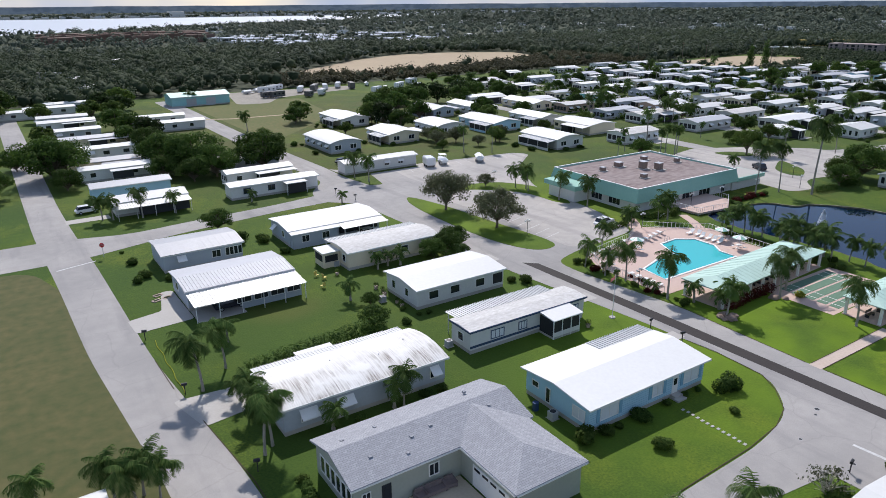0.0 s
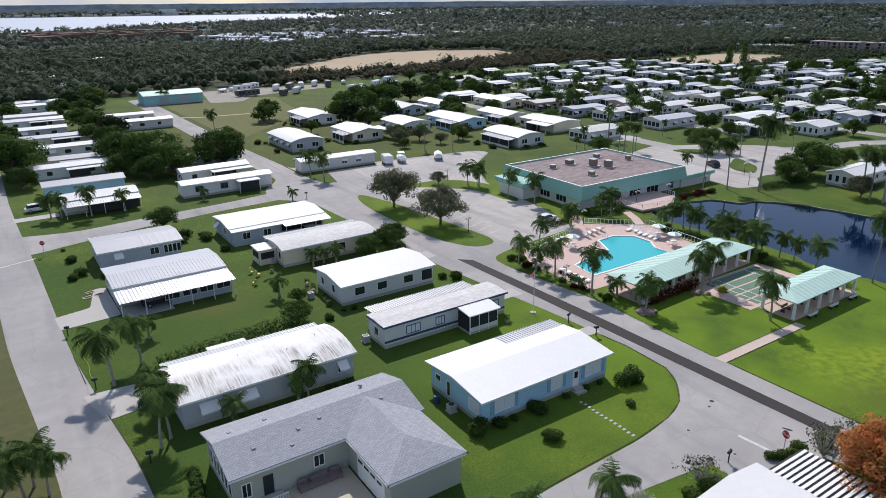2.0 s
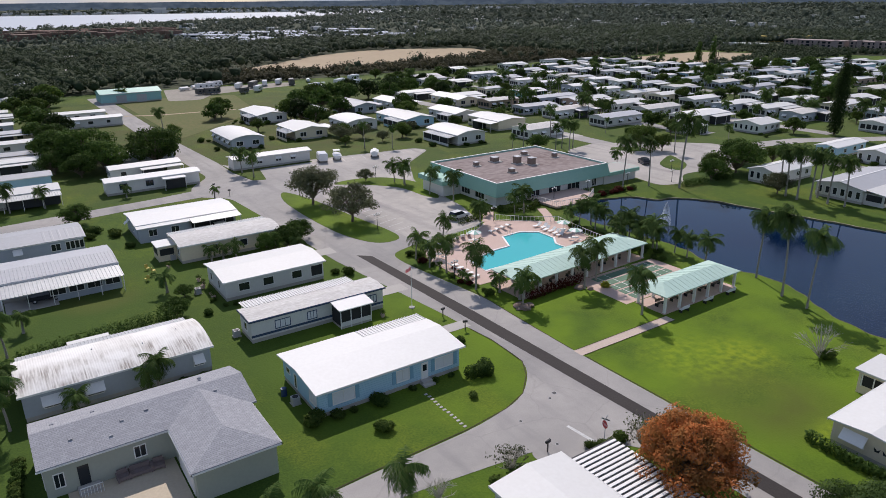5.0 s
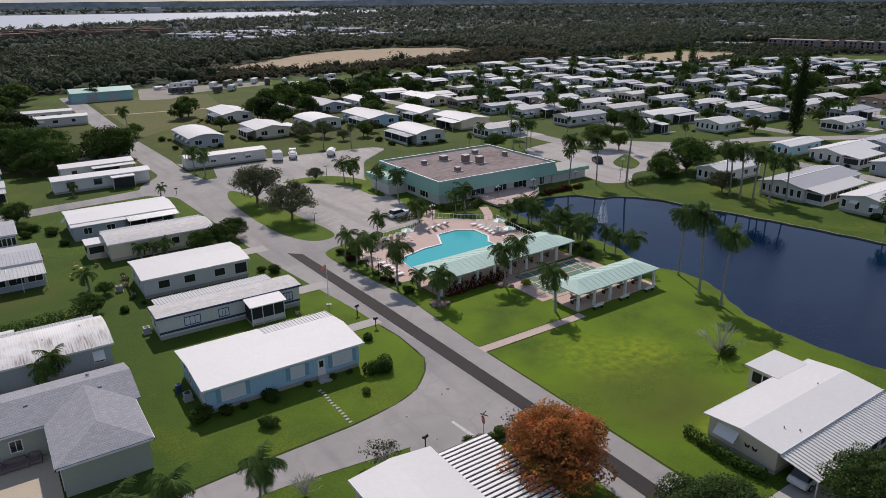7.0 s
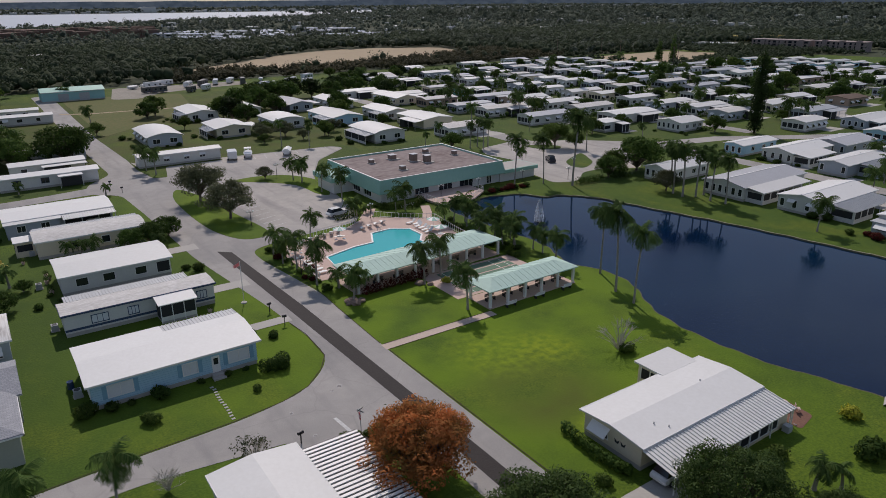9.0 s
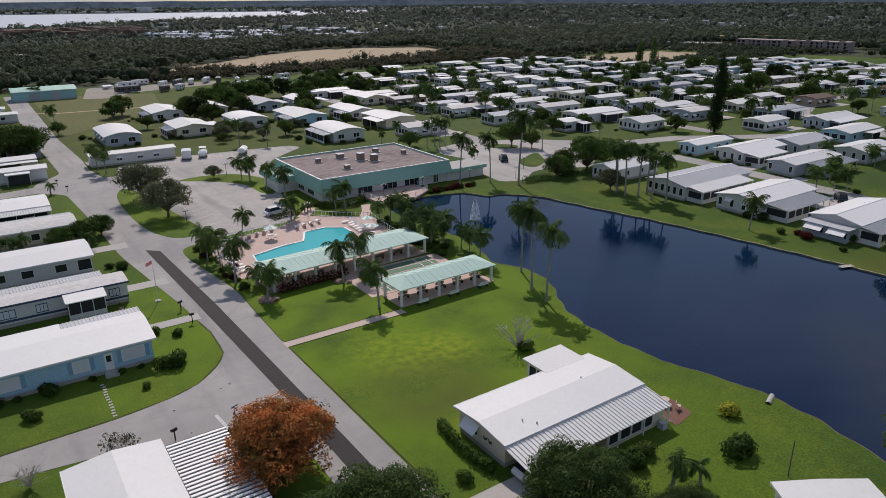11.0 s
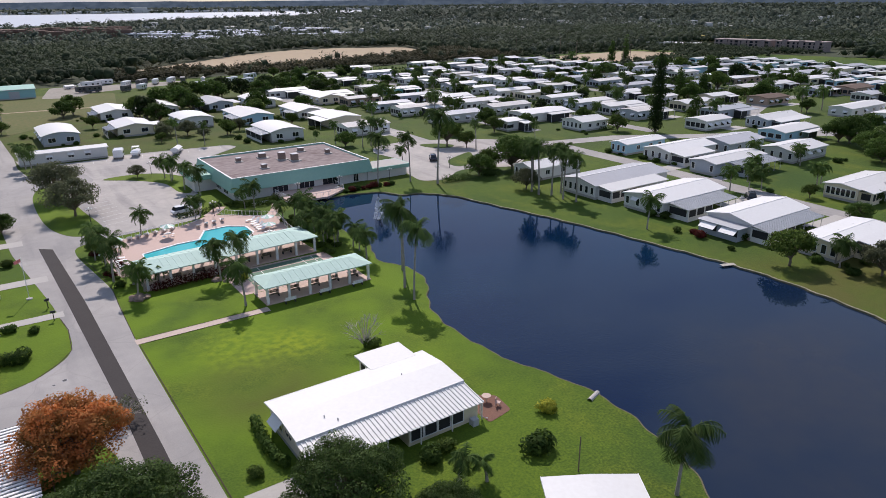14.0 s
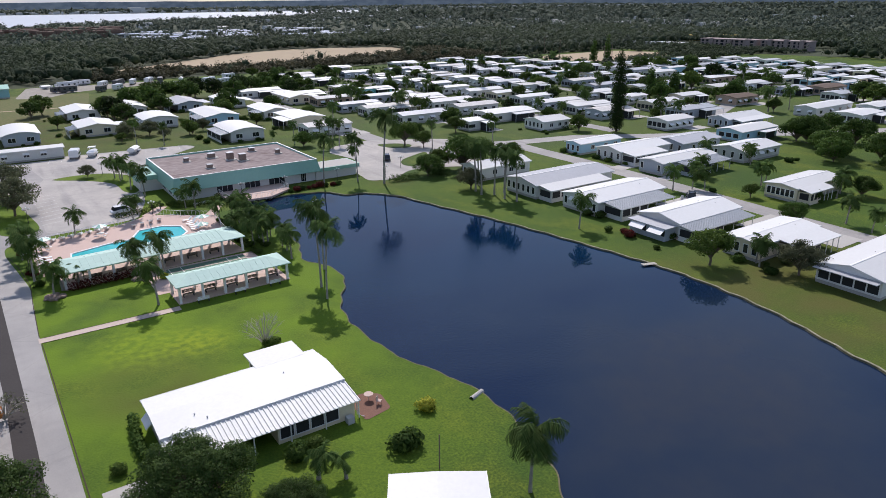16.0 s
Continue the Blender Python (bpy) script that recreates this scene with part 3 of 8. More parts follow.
sheet("lawn_verge", [rounded([(70.8, 164), (70.6, 151), (71.9, 140.4), (74.9, 139.4), (77.3, 150.8), (91.8, 150.6), (92, 152.2), (71.4, 152.3)], 0.8)], 0.06, GRASS, "wedge of lawn in front of a long white home", 0.06)
sheet("driveway_1", [rounded([(10.6, 93.4), (15.2, 94.4), (16.6, 101.4), (18.2, 101.2), (18.4, 89.4), (10.9, 88.8)], 0.6)], 0.04, CONCRETE, "pale concrete drive")
sheet("driveway_2", [rounded([(10.8, 69.4), (18, 68.8), (18, 63.6), (12.4, 62.8)], 0.8)], 0.04, CONCRETE, "pale concrete drive")
sheet("driveway_3", [rect(61.5, 68.2, 63.6, 66.2)], 0.04, CONCRETE, "concrete walk to the street")
sheet("driveway_4", [rect(61.2, 68.5, 48.6, 50.6)], 0.04, CONCRETE, "concrete walk to the street")
sheet("driveway_5", [rect(60.5, 66.5, 84.0, 87.0)], 0.04, CONCRETE, "concrete walk to the street")
sheet("driveway_6", [rounded([(57.2, 19.6), (62, 19.0), (66, 20), (66.5, 22.5), (60, 24.5), (57, 23.8)], 1)], 0.04, ASPHALT, "worn asphalt drive apron")
sheet("driveway_7", [rect(9, 17, 146.5, 149.5)], 0.04, CONCRETE, "pale concrete drive")
sheet("driveway_8", [rect(76, 84, -3.5, 0.5)], 0.04, CONCRETE, "pale concrete drive")
for i, (x0, x1, y0, y1) in enumerate(((183.5, 197, 27, 31), (184.5, 196, 9.4, 13.6), (187.6, 195, -4, 3), (188, 197.5, 43.6, 47), (200.5, 207, 55, 59), (201, 205, 42, 45))):
    sheet("driveway_%d" % (i + 9), [rect(x0, x1, y0, y1)], 0.044, CONCRETE, "pale concrete drive beside a home")
sheet("pavement_patio", [rounded([(99.6, -2.8), (102.8, -2.2), (103.2, 0.8), (101.5, 2.0), (99.6, 1.6)], 0.5)], 0.03, surface("red_patio", (0.21, 0.105, 0.075), (0.12, 0.07, 0.05), 0.8, 6.0, 0.9, 0.5), "reddish paved patio")
SOIL = surface("edging_soil", (0.075, 0.055, 0.035), (0.04, 0.032, 0.02), 0.8, 4.0, 0.95, 0.6, 0.3)
for i, pts in enumerate((
        [(75.3, -60), (75.1, 0), (74.85, 34.2)], [(74.75, 36.4), (75.1, 48), (75.5, 56), (74.6, 66), (73.5, 72)],
        [(75.0, 34.5), (91.6, 34.5)], [(75.0, 36.0), (91.6, 36.0)],
        [(20, 28.2), (43, 29.8), (54.5, 30.2), (60, 30.9), (63.4, 32.2), (66.2, 34.9), (67.9, 37.6), (68.3, 44), (67.9, 48)],
        [(13.9, 40), (13.8, 52), (12.6, 64)], [(11.6, 72), (11.3, 80)])):
    strip("trim_edge_%d" % (i + 1), pts, 0.10, 0.05, SOIL, "bare dark soil edge between lawn and paving")
sheet("lot_storage", [rounded([(90, 295), (103, 292), (112, 306), (128, 312), (158, 318), (160, 332), (98, 338)], 4)], 0.045, surface("yard_gravel", (0.36, 0.33, 0.28), (0.20, 0.185, 0.155), 0.1, 0.8, 0.95, 0.6, 0.2), "pale gravel storage yard")

strip("pavement_track", [(66.5, 263.6), (75.8, 258.6), (90, 257.2), (106, 255.4)], 1.8, 0.035, SAND, "sandy track across the meadow")
strip("pavement_ramp_1", [(97.5, 82.6), (99.6, 85.0), (101.6, 87.9)], 2.2, 0.055, PINK, "pink ramp from the pool to the clubhouse")
strip("pavement_ramp_2", [(107.6, 76.2), (109.8, 79.4), (111.8, 83.4)], 1.8, 0.055, PINK, "pink ramp from the pool to the clubhouse")

# ---- pool and deck ----
sheet("pool_deck", [rounded([(77, 58.8), (107, 59), (107, 66), (109, 75), (103, 79.5), (98, 83.5), (92, 79.5), (79.5, 77.3), (77, 72)], 1.0), POOL_RIM], 0.05, PINK, "pink concrete pool terrace", 0.05)
pool = thing("swimming_pool", 90, 68, 0, 0, "angular swimming pool with turquoise water and white coping", "pool")
loc = lambda lp: [(x - 90, y - 68) for x, y in lp]
bm = bmesh.new()
ins, outs = loc(POOL), loc(POOL_RIM)
lay = [[bm.verts.new((x, y, z)) for x, y in lp] for lp, z in ((outs, 0.0), (outs, 0.12), (ins, 0.12), (ins, -0.5))]
for a, b in zip(lay, lay[1:]):
    for i in range(len(a)):
        j = (i + 1) % len(a)
        bm.faces.new((a[i], a[j], b[j], b[i]))
part("coping", bm, TRIM, pool, "white pool coping")
bm = bmesh.new()
bm.faces.new([bm.verts.new((x, y, -0.02)) for x, y in ins])
part("pool_surface", bm, POOLWATER, pool, "clear turquoise water")
# ---- buildings ----
def ribbed(bm, x0, x1, y0, y1, z0, z1, pitch=0.45, depth=0.07, thick=0.05):
    """Ribbed sheet roof whose ribs run along y, from z0 at y0 to z1 at y1."""
    n = max(2, round((x1 - x0) / pitch))
    p = (x1 - x0) / n
    xs = []
    for i in range(n):
        xs += [(x0 + i * p, 0), (x0 + (i + 0.62) * p, 0), (x0 + (i + 0.70) * p, depth), (x0 + (i + 0.92) * p, depth)]
    xs.append((x1, 0))
    up = [[bm.verts.new((x, y, z + d)) for x, d in xs] for y, z in ((y0, z0), (y1, z1))]
    dn = [[bm.verts.new((x, y, z - thick)) for x, d in xs] for y, z in ((y0, z0), (y1, z1))]
    for i in range(len(xs) - 1):
        bm.faces.new((up[0][i], up[0][i + 1], up[1][i + 1], up[1][i]))
        bm.faces.new((dn[0][i + 1], dn[0][i], dn[1][i], dn[1][i + 1]))
        bm.faces.new((dn[0][i], dn[0][i + 1], up[0][i + 1], up[0][i]))
        bm.faces.new((dn[1][i + 1], dn[1][i], up[1][i], up[1][i + 1]))
    for k in (0, -1):
        bm.faces.new((dn[0][k], up[0][k], up[1][k], dn[1][k]))
    bmesh.ops.recalc_face_normals(bm, faces=bm.faces)
    return bm


def window(home, side, c, w, z0, z1, L, W, bars=1, mat=None, frame_mat=None):
    """A framed window on the wall of that side: s, n, w or e."""
    def slab(bm, a0, a1, b0, b1, d0, d1):
        if side == "s":
            box(bm, a0, a1, -W / 2 - d1, -W / 2 - d0, b0, b1)
        elif side == "n":
            box(bm, a0, a1, W / 2 + d0, W / 2 + d1, b0, b1)
        elif side == "w":
            box(bm, -L / 2 - d1, -L / 2 - d0, a0, a1, b0, b1)
        else:
            box(bm, L / 2 + d0, L / 2 + d1, a0, a1, b0, b1)
    t = 0.09
    def at(a, z, d):
        return {"s": (a, -W / 2 - d, z), "n": (a, W / 2 + d, z), "w": (-L / 2 - d, a, z), "e": (L / 2 + d, a, z)}[side]
    bm = bmesh.new()
    a0, a1 = c - w / 2, c + w / 2
    inner, outer = ((a0, z0), (a1, z0), (a1, z1), (a0, z1)), ((a0 - t, z0 - t), (a1 + t, z0 - t), (a1 + t, z1 + t), (a0 - t, z1 + t))
    rings = [[bm.verts.new(at(a, z, d)) for a, z in lp] for lp, d in ((outer, -0.02), (outer, 0.07), (inner, 0.07), (inner, -0.02))]
    for p, q in zip(rings, rings[1:] + rings[:1]):
        for i in range(4):
            bm.faces.new((p[i], p[(i + 1) % 4], q[(i + 1) % 4], q[i]))
    bmesh.ops.recalc_face_normals(bm, faces=bm.faces)
    win = part("window", bm, frame_mat or TRIM, home)
    for i in range(1, bars + 1):
        k = a0 + w * i / (bars + 1)
        bm = bmesh.new()
        slab(bm, k - 0.03, k + 0.03, z0 + 0.003, z1 - 0.003, -0.015, 0.06)
        part("mullion", bm, frame_mat or TRIM, win)
    bm = bmesh.new()
    slab(bm, c - w / 2, c + w / 2, z0, z1, -0.02, 0.02)
    part("pane", bm, mat or GLASS, win)
    return win


def door(home, side, c, L, W, z0=0.45, mat=None):
    bm = bmesh.new()
    if side == "s":
        box(bm, c - 0.45, c + 0.45, -W / 2 - 0.05, -W / 2 + 0.02, z0, z0 + 2.0)
    else:
        box(bm, -L / 2 - 0.05, -L / 2 + 0.02, c - 0.45, c + 0.45, z0, z0 + 2.0)
    d = part("door", bm, mat or TRIM, home)
    bm = bmesh.new()
    if side == "s":
        box(bm, c - 0.25, c + 0.25, -W / 2 - 0.07, -W / 2 - 0.045, z0 + 1.0, z0 + 1.75)
    else:
        box(bm, -L / 2 - 0.07, -L / 2 - 0.045, c - 0.25, c + 0.25, z0 + 1.0, z0 + 1.75)
    part("pane", bm, GLASS, d)


def awning(home, side, c, w, z, L, W, drop=0.75, out=0.9, mat=None):
    bm = bmesh.new()
    prof = [(0, z), (-out, z - drop), (-out, z - drop - 0.05), (0, z - 0.06)]
    extrude_profile(bm, prof, -w / 2, w / 2)
    m = pose(c, -W / 2, 0) if side == "s" else pose(-L / 2, c, 0, 0, 0, -90)
    bmesh.ops.transform(bm, matrix=m, verts=bm.verts)
    part("awning", bm, mat or TRIM, home, "white metal window awning")


def posts(home, pts, z, r=0.05, mat=None):
    for x, y in pts:
        part("post", boxm(x - r, x + r, y - r, y + r, 0, z), mat or TRIM, home)


def vents(home, pts):
    for x, y, z in pts:
        part("vent", cyl(bmesh.new(), x, y, z - 0.15, z + 0.14, 0.07, 0.07, 8), GREY_ROOF, home)


def roof_height(y, W, h, rise, arc=False):
    k = min(1, abs(y) / (W / 2))
    return h + rise * ((1 - k * k) if arc else (1 - k))


def home(x, y, L, W, wall, roof, label, h=2.9, rise=0.75, over=0.35, arc=False, turn=0, skirting=None, category="mobile home", group="", trim=True):
    """A single-storey mobile home: a body with gable ends, a thick roof, eave trim and a skirting."""
    ob = thing("mobile_home", x, y, 0, turn, label, category, group)
    n = 10 if arc else 1
    ys = [-W / 2 + W * i / (2 * n) for i in range(2 * n + 1)]
    part("wall", extrude_profile(bmesh.new(), [(-W / 2, 0.5)] + [(W / 2, 0.5)] + [(v, roof_height(v, W, h, rise, arc)) for v in ys[::-1]], -L / 2, L / 2), wall, ob)
    part("skirting", boxm(-L / 2 + 0.04, L / 2 - 0.04, -W / 2 + 0.04, W / 2 - 0.04, 0, 0.5), skirting or CONCRETE, ob)
    yo = [v * (1 + 2 * over / W) for v in ys]
    zo = [roof_height(v, W, h, rise, arc) + 0.02 - (over * 2 * rise / W if abs(v) == W / 2 else 0) for v in ys]
    if arc:
        zo = [roof_height(v, W, h, rise, True) + 0.02 for v in ys]
    up = [(a, b + 0.14) for a, b in zip(yo, zo)]
    dn = [(a, b) for a, b in zip(yo, zo)]
    part("roof", extrude_profile(bmesh.new(), up + dn[::-1], -L / 2 - over, L / 2 + over), roof, ob)
    if trim:
        for s in (-1, 1):
            yy = s * (W / 2 + over)
            part("fascia", boxm(-L / 2 - over - 0.02, L / 2 + over + 0.02, min(yy, yy + s * 0.05), max(yy, yy + s * 0.05), up[0][1] - 0.2, up[0][1] + 0.02), TRIM, ob)
    return ob


def carport(ob, x0, x1, y0, y1, z0, z1, mat=None, pitch=0.45, n=3, side=-1, depth=0.08):
    """A ribbed lean-to roof at the side, on posts along its outer edge."""
    part("carport_roof", ribbed(bmesh.new(), x0, x1, y0, y1, z0, z1, pitch, depth), mat or RIB_METAL, ob, "ribbed metal lean-to roof")
    edge, zz = (y0, z0) if side < 0 else (y1, z1)
    posts(ob, [(x0 + 0.2 + (x1 - x0 - 0.4) * i / (n - 1), edge - side * 0.15) for i in range(n)], zz - 0.04)


# blue home
b = home(52, 45, 17.4, 9.4, W_BLUE, WHITE_ROOF, "light blue mobile home with a white low-pitched roof", h=3.05, rise=0.5, over=0.5)
BLIND = surface("pale_blind", (0.72, 0.74, 0.76), (0.55, 0.58, 0.62), 1.5, 8, 0.5, 0.3, 0)
SHUTTER = surface("blue_shutter", (0.22, 0.42, 0.56), (0.18, 0.34, 0.46), 1, 6, 0.6, 0.3, 0)
for c, w in ((-5.9, 2.4), (1.2, 1.5), (6.6, 2.3)):
    window(b, "s", c, w, 1.1, 2.4, 17.4, 9.4, 1, BLIND)
    for s in (-1, 1):
        xx = c + s * (w / 2 + 0.36)
        part("shutter", boxm(xx - 0.22, xx + 0.22, -4.76, -4.69, 1.0, 2.5), SHUTTER, b, "darker blue shutter")
door(b, "s", 4.0, 17.4, 9.4)
window(b, "w", 1.2, 0.55, 0.7, 2.3, 17.4, 9.4, 0)
window(b, "w", 3.2, 0.9, 1.6, 2.2, 17.4, 9.4, 0)
# the roof steps back over the north-east corner, where a ribbed sheet covers the carport
for o in [o for o in b.children if o.name.split(".")[0] in ("roof", "fascia", "wall")]:
    bpy.data.objects.remove(o)
for xa, xb, yb in ((-8.7, 0.35, 4.7), (0.35, 8.7, 2.5)):
    part("wall", extrude_profile(bmesh.new(), [(-4.7, 0.5), (yb, 0.5), (yb, roof_height(yb, 9.4, 3.05, 0.5)), (0, 3.55), (-4.7, 3.05)], xa, xb), W_BLUE, b)
bm = bmesh.new()
for xa, xb, yb in ((-9.2, 0.4, 5.2), (0.4, 9.2, 2.85)):
    zb = 3.57 - 0.5 * yb / 4.7
    extrude_profile(bm, [(-5.2, 3.02), (0, 3.57), (yb, zb), (yb, zb + 0.13), (0, 3.70), (-5.2, 3.15)], xa, xb)
part("roof", bm, WHITE_ROOF, b)
part("fascia", boxm(-9.22, 9.22, -5.26, -5.203, 2.96, 3.16), TRIM, b)
part("carport_roof", ribbed(bmesh.new(), 0.45, 9.3, 2.87, 5.4, 3.2, 3.0, 0.42, 0.09), RIB_METAL, b, "ribbed metal carport roof")
posts(b, [(0.7, 5.2), (4.8, 5.2), (9.0, 5.2)], 2.95)
for k in range(9):
    part("siding_board", boxm(-8.71, 8.71, -4.715, -4.69, 0.62 + k * 0.26, 0.64 + k * 0.26), SHUTTER, b)
window(b, "w", -3.3, 1.6, 1.1, 2.3, 17.4, 9.4, 1, BLIND)
part("step", boxm(3.3, 4.7, -5.9, -4.7, 0, 0.22), CONCRETE, b)
part("step", boxm(3.4, 4.6, -5.4, -4.7, 0.22, 0.42), CONCRETE, b)

# striped single-wide with a screened porch
b = home(52.6, 62.1, 18.6, 4.0, W_WHITE, STAINED_ROOF, "white single-wide home with a navy stripe and a screened porch", h=3.0, rise=0.15, over=0.25, trim=False)
part("fascia", boxm(-9.6, 9.6, -2.32, -2.26, 2.9, 3.16), NAVY, b, "navy eave trim")
part("fascia", boxm(-9.62, -9.56, -2.2, 2.2, 2.95, 3.2), NAVY, b, "navy eave trim")
part("stripe", boxm(-9.32, 9.32, -2.03, -1.99, 0.75, 1.05), NAVY, b, "navy painted stripe")
for c in (-5.2, -1.2, 7.6):
    window(b, "s", c, 1.9 if c < -3 else 1.2, 1.3, 2.3, 18.6, 4.0, 2, BLIND, NAVY)
window(b, "w", 0, 1.0, 1.2, 2.2, 18.6, 4.0, 0)
part("porch_roof", extrude_profile(bmesh.new(), [(-2.1, 2.95), (-5.0, 2.62), (-5.0, 2.74), (-2.1, 3.08)], 1.3, 6.3), WHITE_ROOF, b, "flat white porch roof")
part("porch_floor", boxm(1.6, 6.0, -4.7, -2.05, 0, 0.3), CONCRETE, b)
for x0, x1 in ((1.6, 3.0), (3.1, 4.5), (4.6, 6.0)):
    part("screen", boxm(x0, x1, -4.66, -4.62, 0.9, 2.5), SCREEN, b, "dark insect screen")
part("screen", boxm(1.6, 1.64, -4.6, -2.05, 0.3, 2.5), SCREEN, b, "dark insect screen")
part("kneewall", boxm(1.6, 6.0, -4.7, -4.6, 0.3, 0.9), W_WHITE, b)
posts(b, [(1.6, -4.68), (3.05, -4.68), (4.55, -4.68), (6.0, -4.68)], 2.62)
part("carport_roof", ribbed(bmesh.new(), -8.6, 7.0, 1.9, 4.6, 3.16, 3.0, 0.4, 0.09), RIB_METAL, b, "ribbed metal lean-to roof")
posts(b, [(-8.3, 4.2), (-3.2, 4.2), (1.9, 4.2), (6.8, 4.2)], 2.76)

# white double-wide
b = home(52.2, 78.9, 15.0, 8.6, W_WHITE, WHITE_ROOF, "white double-wide home with a bright white roof", rise=0.5)
for c in (-4.8, -1.2, 3.2):
    window(b, "s", c, 1.5, 1.2, 2.3, 15, 8.6, 0)
window(b, "s", 6.4, 1.8, 0.9, 2.5, 15, 8.6, 0, SCREEN)
window(b, "w", -1.5, 0.8, 1.2, 2.3, 15, 8.6, 0)
window(b, "w", 2.2, 0.8, 1.2, 2.3, 15, 8.6, 0)

# beige single-wide with a side porch
b = home(51.8, 96.8, 16.6, 6.6, W_CREAM, STAINED_ROOF, "beige mobile home with an arched weathered white roof", rise=0.5, arc=True)
window(b, "s", -3.2, 1.6, 1.2, 2.3, 16.6, 6.6, 1)
window(b, "s", 2.0, 1.2, 1.2, 2.3, 16.6, 6.6, 0)
window(b, "w", -1.8, 0.9, 1.2, 2.3, 16.6, 6.6, 0)
part("porch", boxm(-11.2, -8.32, -0.2, 3.2, 0, 2.45), W_CREAM, b, "beige enclosed porch")
part("porch_roof", boxm(-11.4, -8.3, -0.4, 3.4, 2.5, 2.62), WHITE_ROOF, b)
part("screen", boxm(-10.9, -8.7, -0.24, -0.21, 1.0, 2.1), SCREEN, b)
part("screen", boxm(-11.24, -11.21, 0.2, 2.9, 1.0, 2.1), SCREEN, b)
part("carport_roof", ribbed(bmesh.new(), -8.3, 8.6, 3.7, 6.0, 2.95, 2.75, 0.42, 0.08), RIB_METAL, b, "ribbed metal lean-to roof")
posts(b, [(-8.0, 5.8), (0, 5.8), (8.3, 5.8)], 2.68)

# grey-blue home with a stepped roof and carport
b = home(48.8, 113.9, 17.6, 9.0, W_GREY, WHITE_ROOF, "grey-blue home with a stepped white roof and carport", rise=0.45)
carport(b, 0.2, 9.1, -7.6, -4.9, 2.6, 2.88, n=4)
part("porch_roof", extrude_profile(bmesh.new(), [(-4.9, 2.82), (-6.2, 2.6), (-6.2, 2.72), (-4.9, 2.94)], -9.1, 0.1), WHITE_ROOF, b, "lower white roof over a side room")
part("side_room", boxm(-8.7, -0.2, -5.9, -4.52, 0, 2.6), W_GREY, b)
window(b, "s", -6.4, 1.3, 1.1, 2.2, 17.6, 11.8, 1)
window(b, "s", -2.6, 1.3, 1.1, 2.2, 17.6, 11.8, 1)
window(b, "w", -1.5, 0.9, 1.2, 2.3, 17.6, 9, 0)
awning(b, "w", 2.2, 1.3, 2.5, 17.6, 9)
part("screen", boxm(0.6, 8.4, -4.56, -4.52, 0.8, 2.4), SCREEN, b)

# home with a long ribbed porch
b = home(26, 96.6, 15.2, 9.0, W_GREY, GREY_ROOF, "grey home with a ribbed metal roof and a long carport porch", rise=0.45, turn=0)
part("roof_panel", ribbed(bmesh.new(), -7.9, 7.9, -4.9, 0.0, 3.08, 3.52, 0.5, 0.05), GREY_ROOF, b)
carport(b, -7.9, 7.9, -9.3, -4.3, 2.4, 2.85, RIB_METAL, 0.5, 6)
for x0 in (-2.0, 0.4, 2.8, 5.2):
    window(b, "s", x0 + 1.2, 1.9, 1.0, 2.4, 15.2, 9.0 + 6.6, 1, SCREEN)
part("porch", boxm(-1.0, 7.6, -7.78, -4.5, 0, 2.5), W_GREY, b, "grey enclosed porch")
window(b, "w", 1.5, 1.2, 1.2, 2.3, 15.2, 9, 0)
part("slab", boxm(-7.5, -1.0, -9.2, -4.5, 0, 0.05), CONCRETE, b)

# grey home by the crossing
b = home(25.2, 113.2, 12.6, 8.6, W_GREY, GREY_ROOF, "grey home with a pale panelled roof near the crossing", rise=0.55, turn=0)
part("roof_panel", ribbed(bmesh.new(), -6.6, -0.4, -4.7, 0.0, 2.98, 3.58, 1.2, 0.012), GREY_ROOF, b, "dull streaked metal roof panel")
part("roof_panel", ribbed(bmesh.new(), -0.3, 6.6, -4.7, 0.0, 3.02, 3.62, 1.2, 0.012), GREY_ROOF, b, "pale metal roof panel")
window(b, "s", 2.0, 1.3, 1.2, 2.3, 12.6, 8.6, 1)
for k in range(4):
    window(b, "s", 3.8 + k * 0.7, 0.55, 1.1, 2.4, 12.6, 8.6, 0)
awning(b, "s", -3.5, 1.4, 2.5, 12.6, 8.6)

# weathered arched home
b = home(27.9, 60.6, 18.8, 8.0, W_GREY, RUST_ROOF, "grey home with a streaked weathered arched roof", rise=0.72, arc=True, h=3.0)
part("carport_roof", ribbed(bmesh.new(), -9.3, 9.0, 4.15, 5.9, 3.06, 2.9, 0.4), RIB_METAL, b, "ribbed metal lean-to roof")
part("carport_roof", boxm(-4.0, 0.5, 5.92, 6.8, 2.84, 2.92), WHITE_ROOF, b, "white roof strip")
posts(b, [(-9.0, 5.7), (-2.6, 5.7), (3.2, 5.7), (8.8, 5.7)], 2.8)
for c in (-6.8, -2.8, 8.0):
    window(b, "s", c, 1.5 if c < 0 else 1.0, 1.1, 2.2, 18.8, 8, 1)
    awning(b, "s", c, 1.9 if c < 0 else 1.2, 2.45, 18.8, 8)
vents(b, [(-2, 1.2, 3.8), (3.0, -0.6, 3.85), (7.0, 1.0, 3.82)])


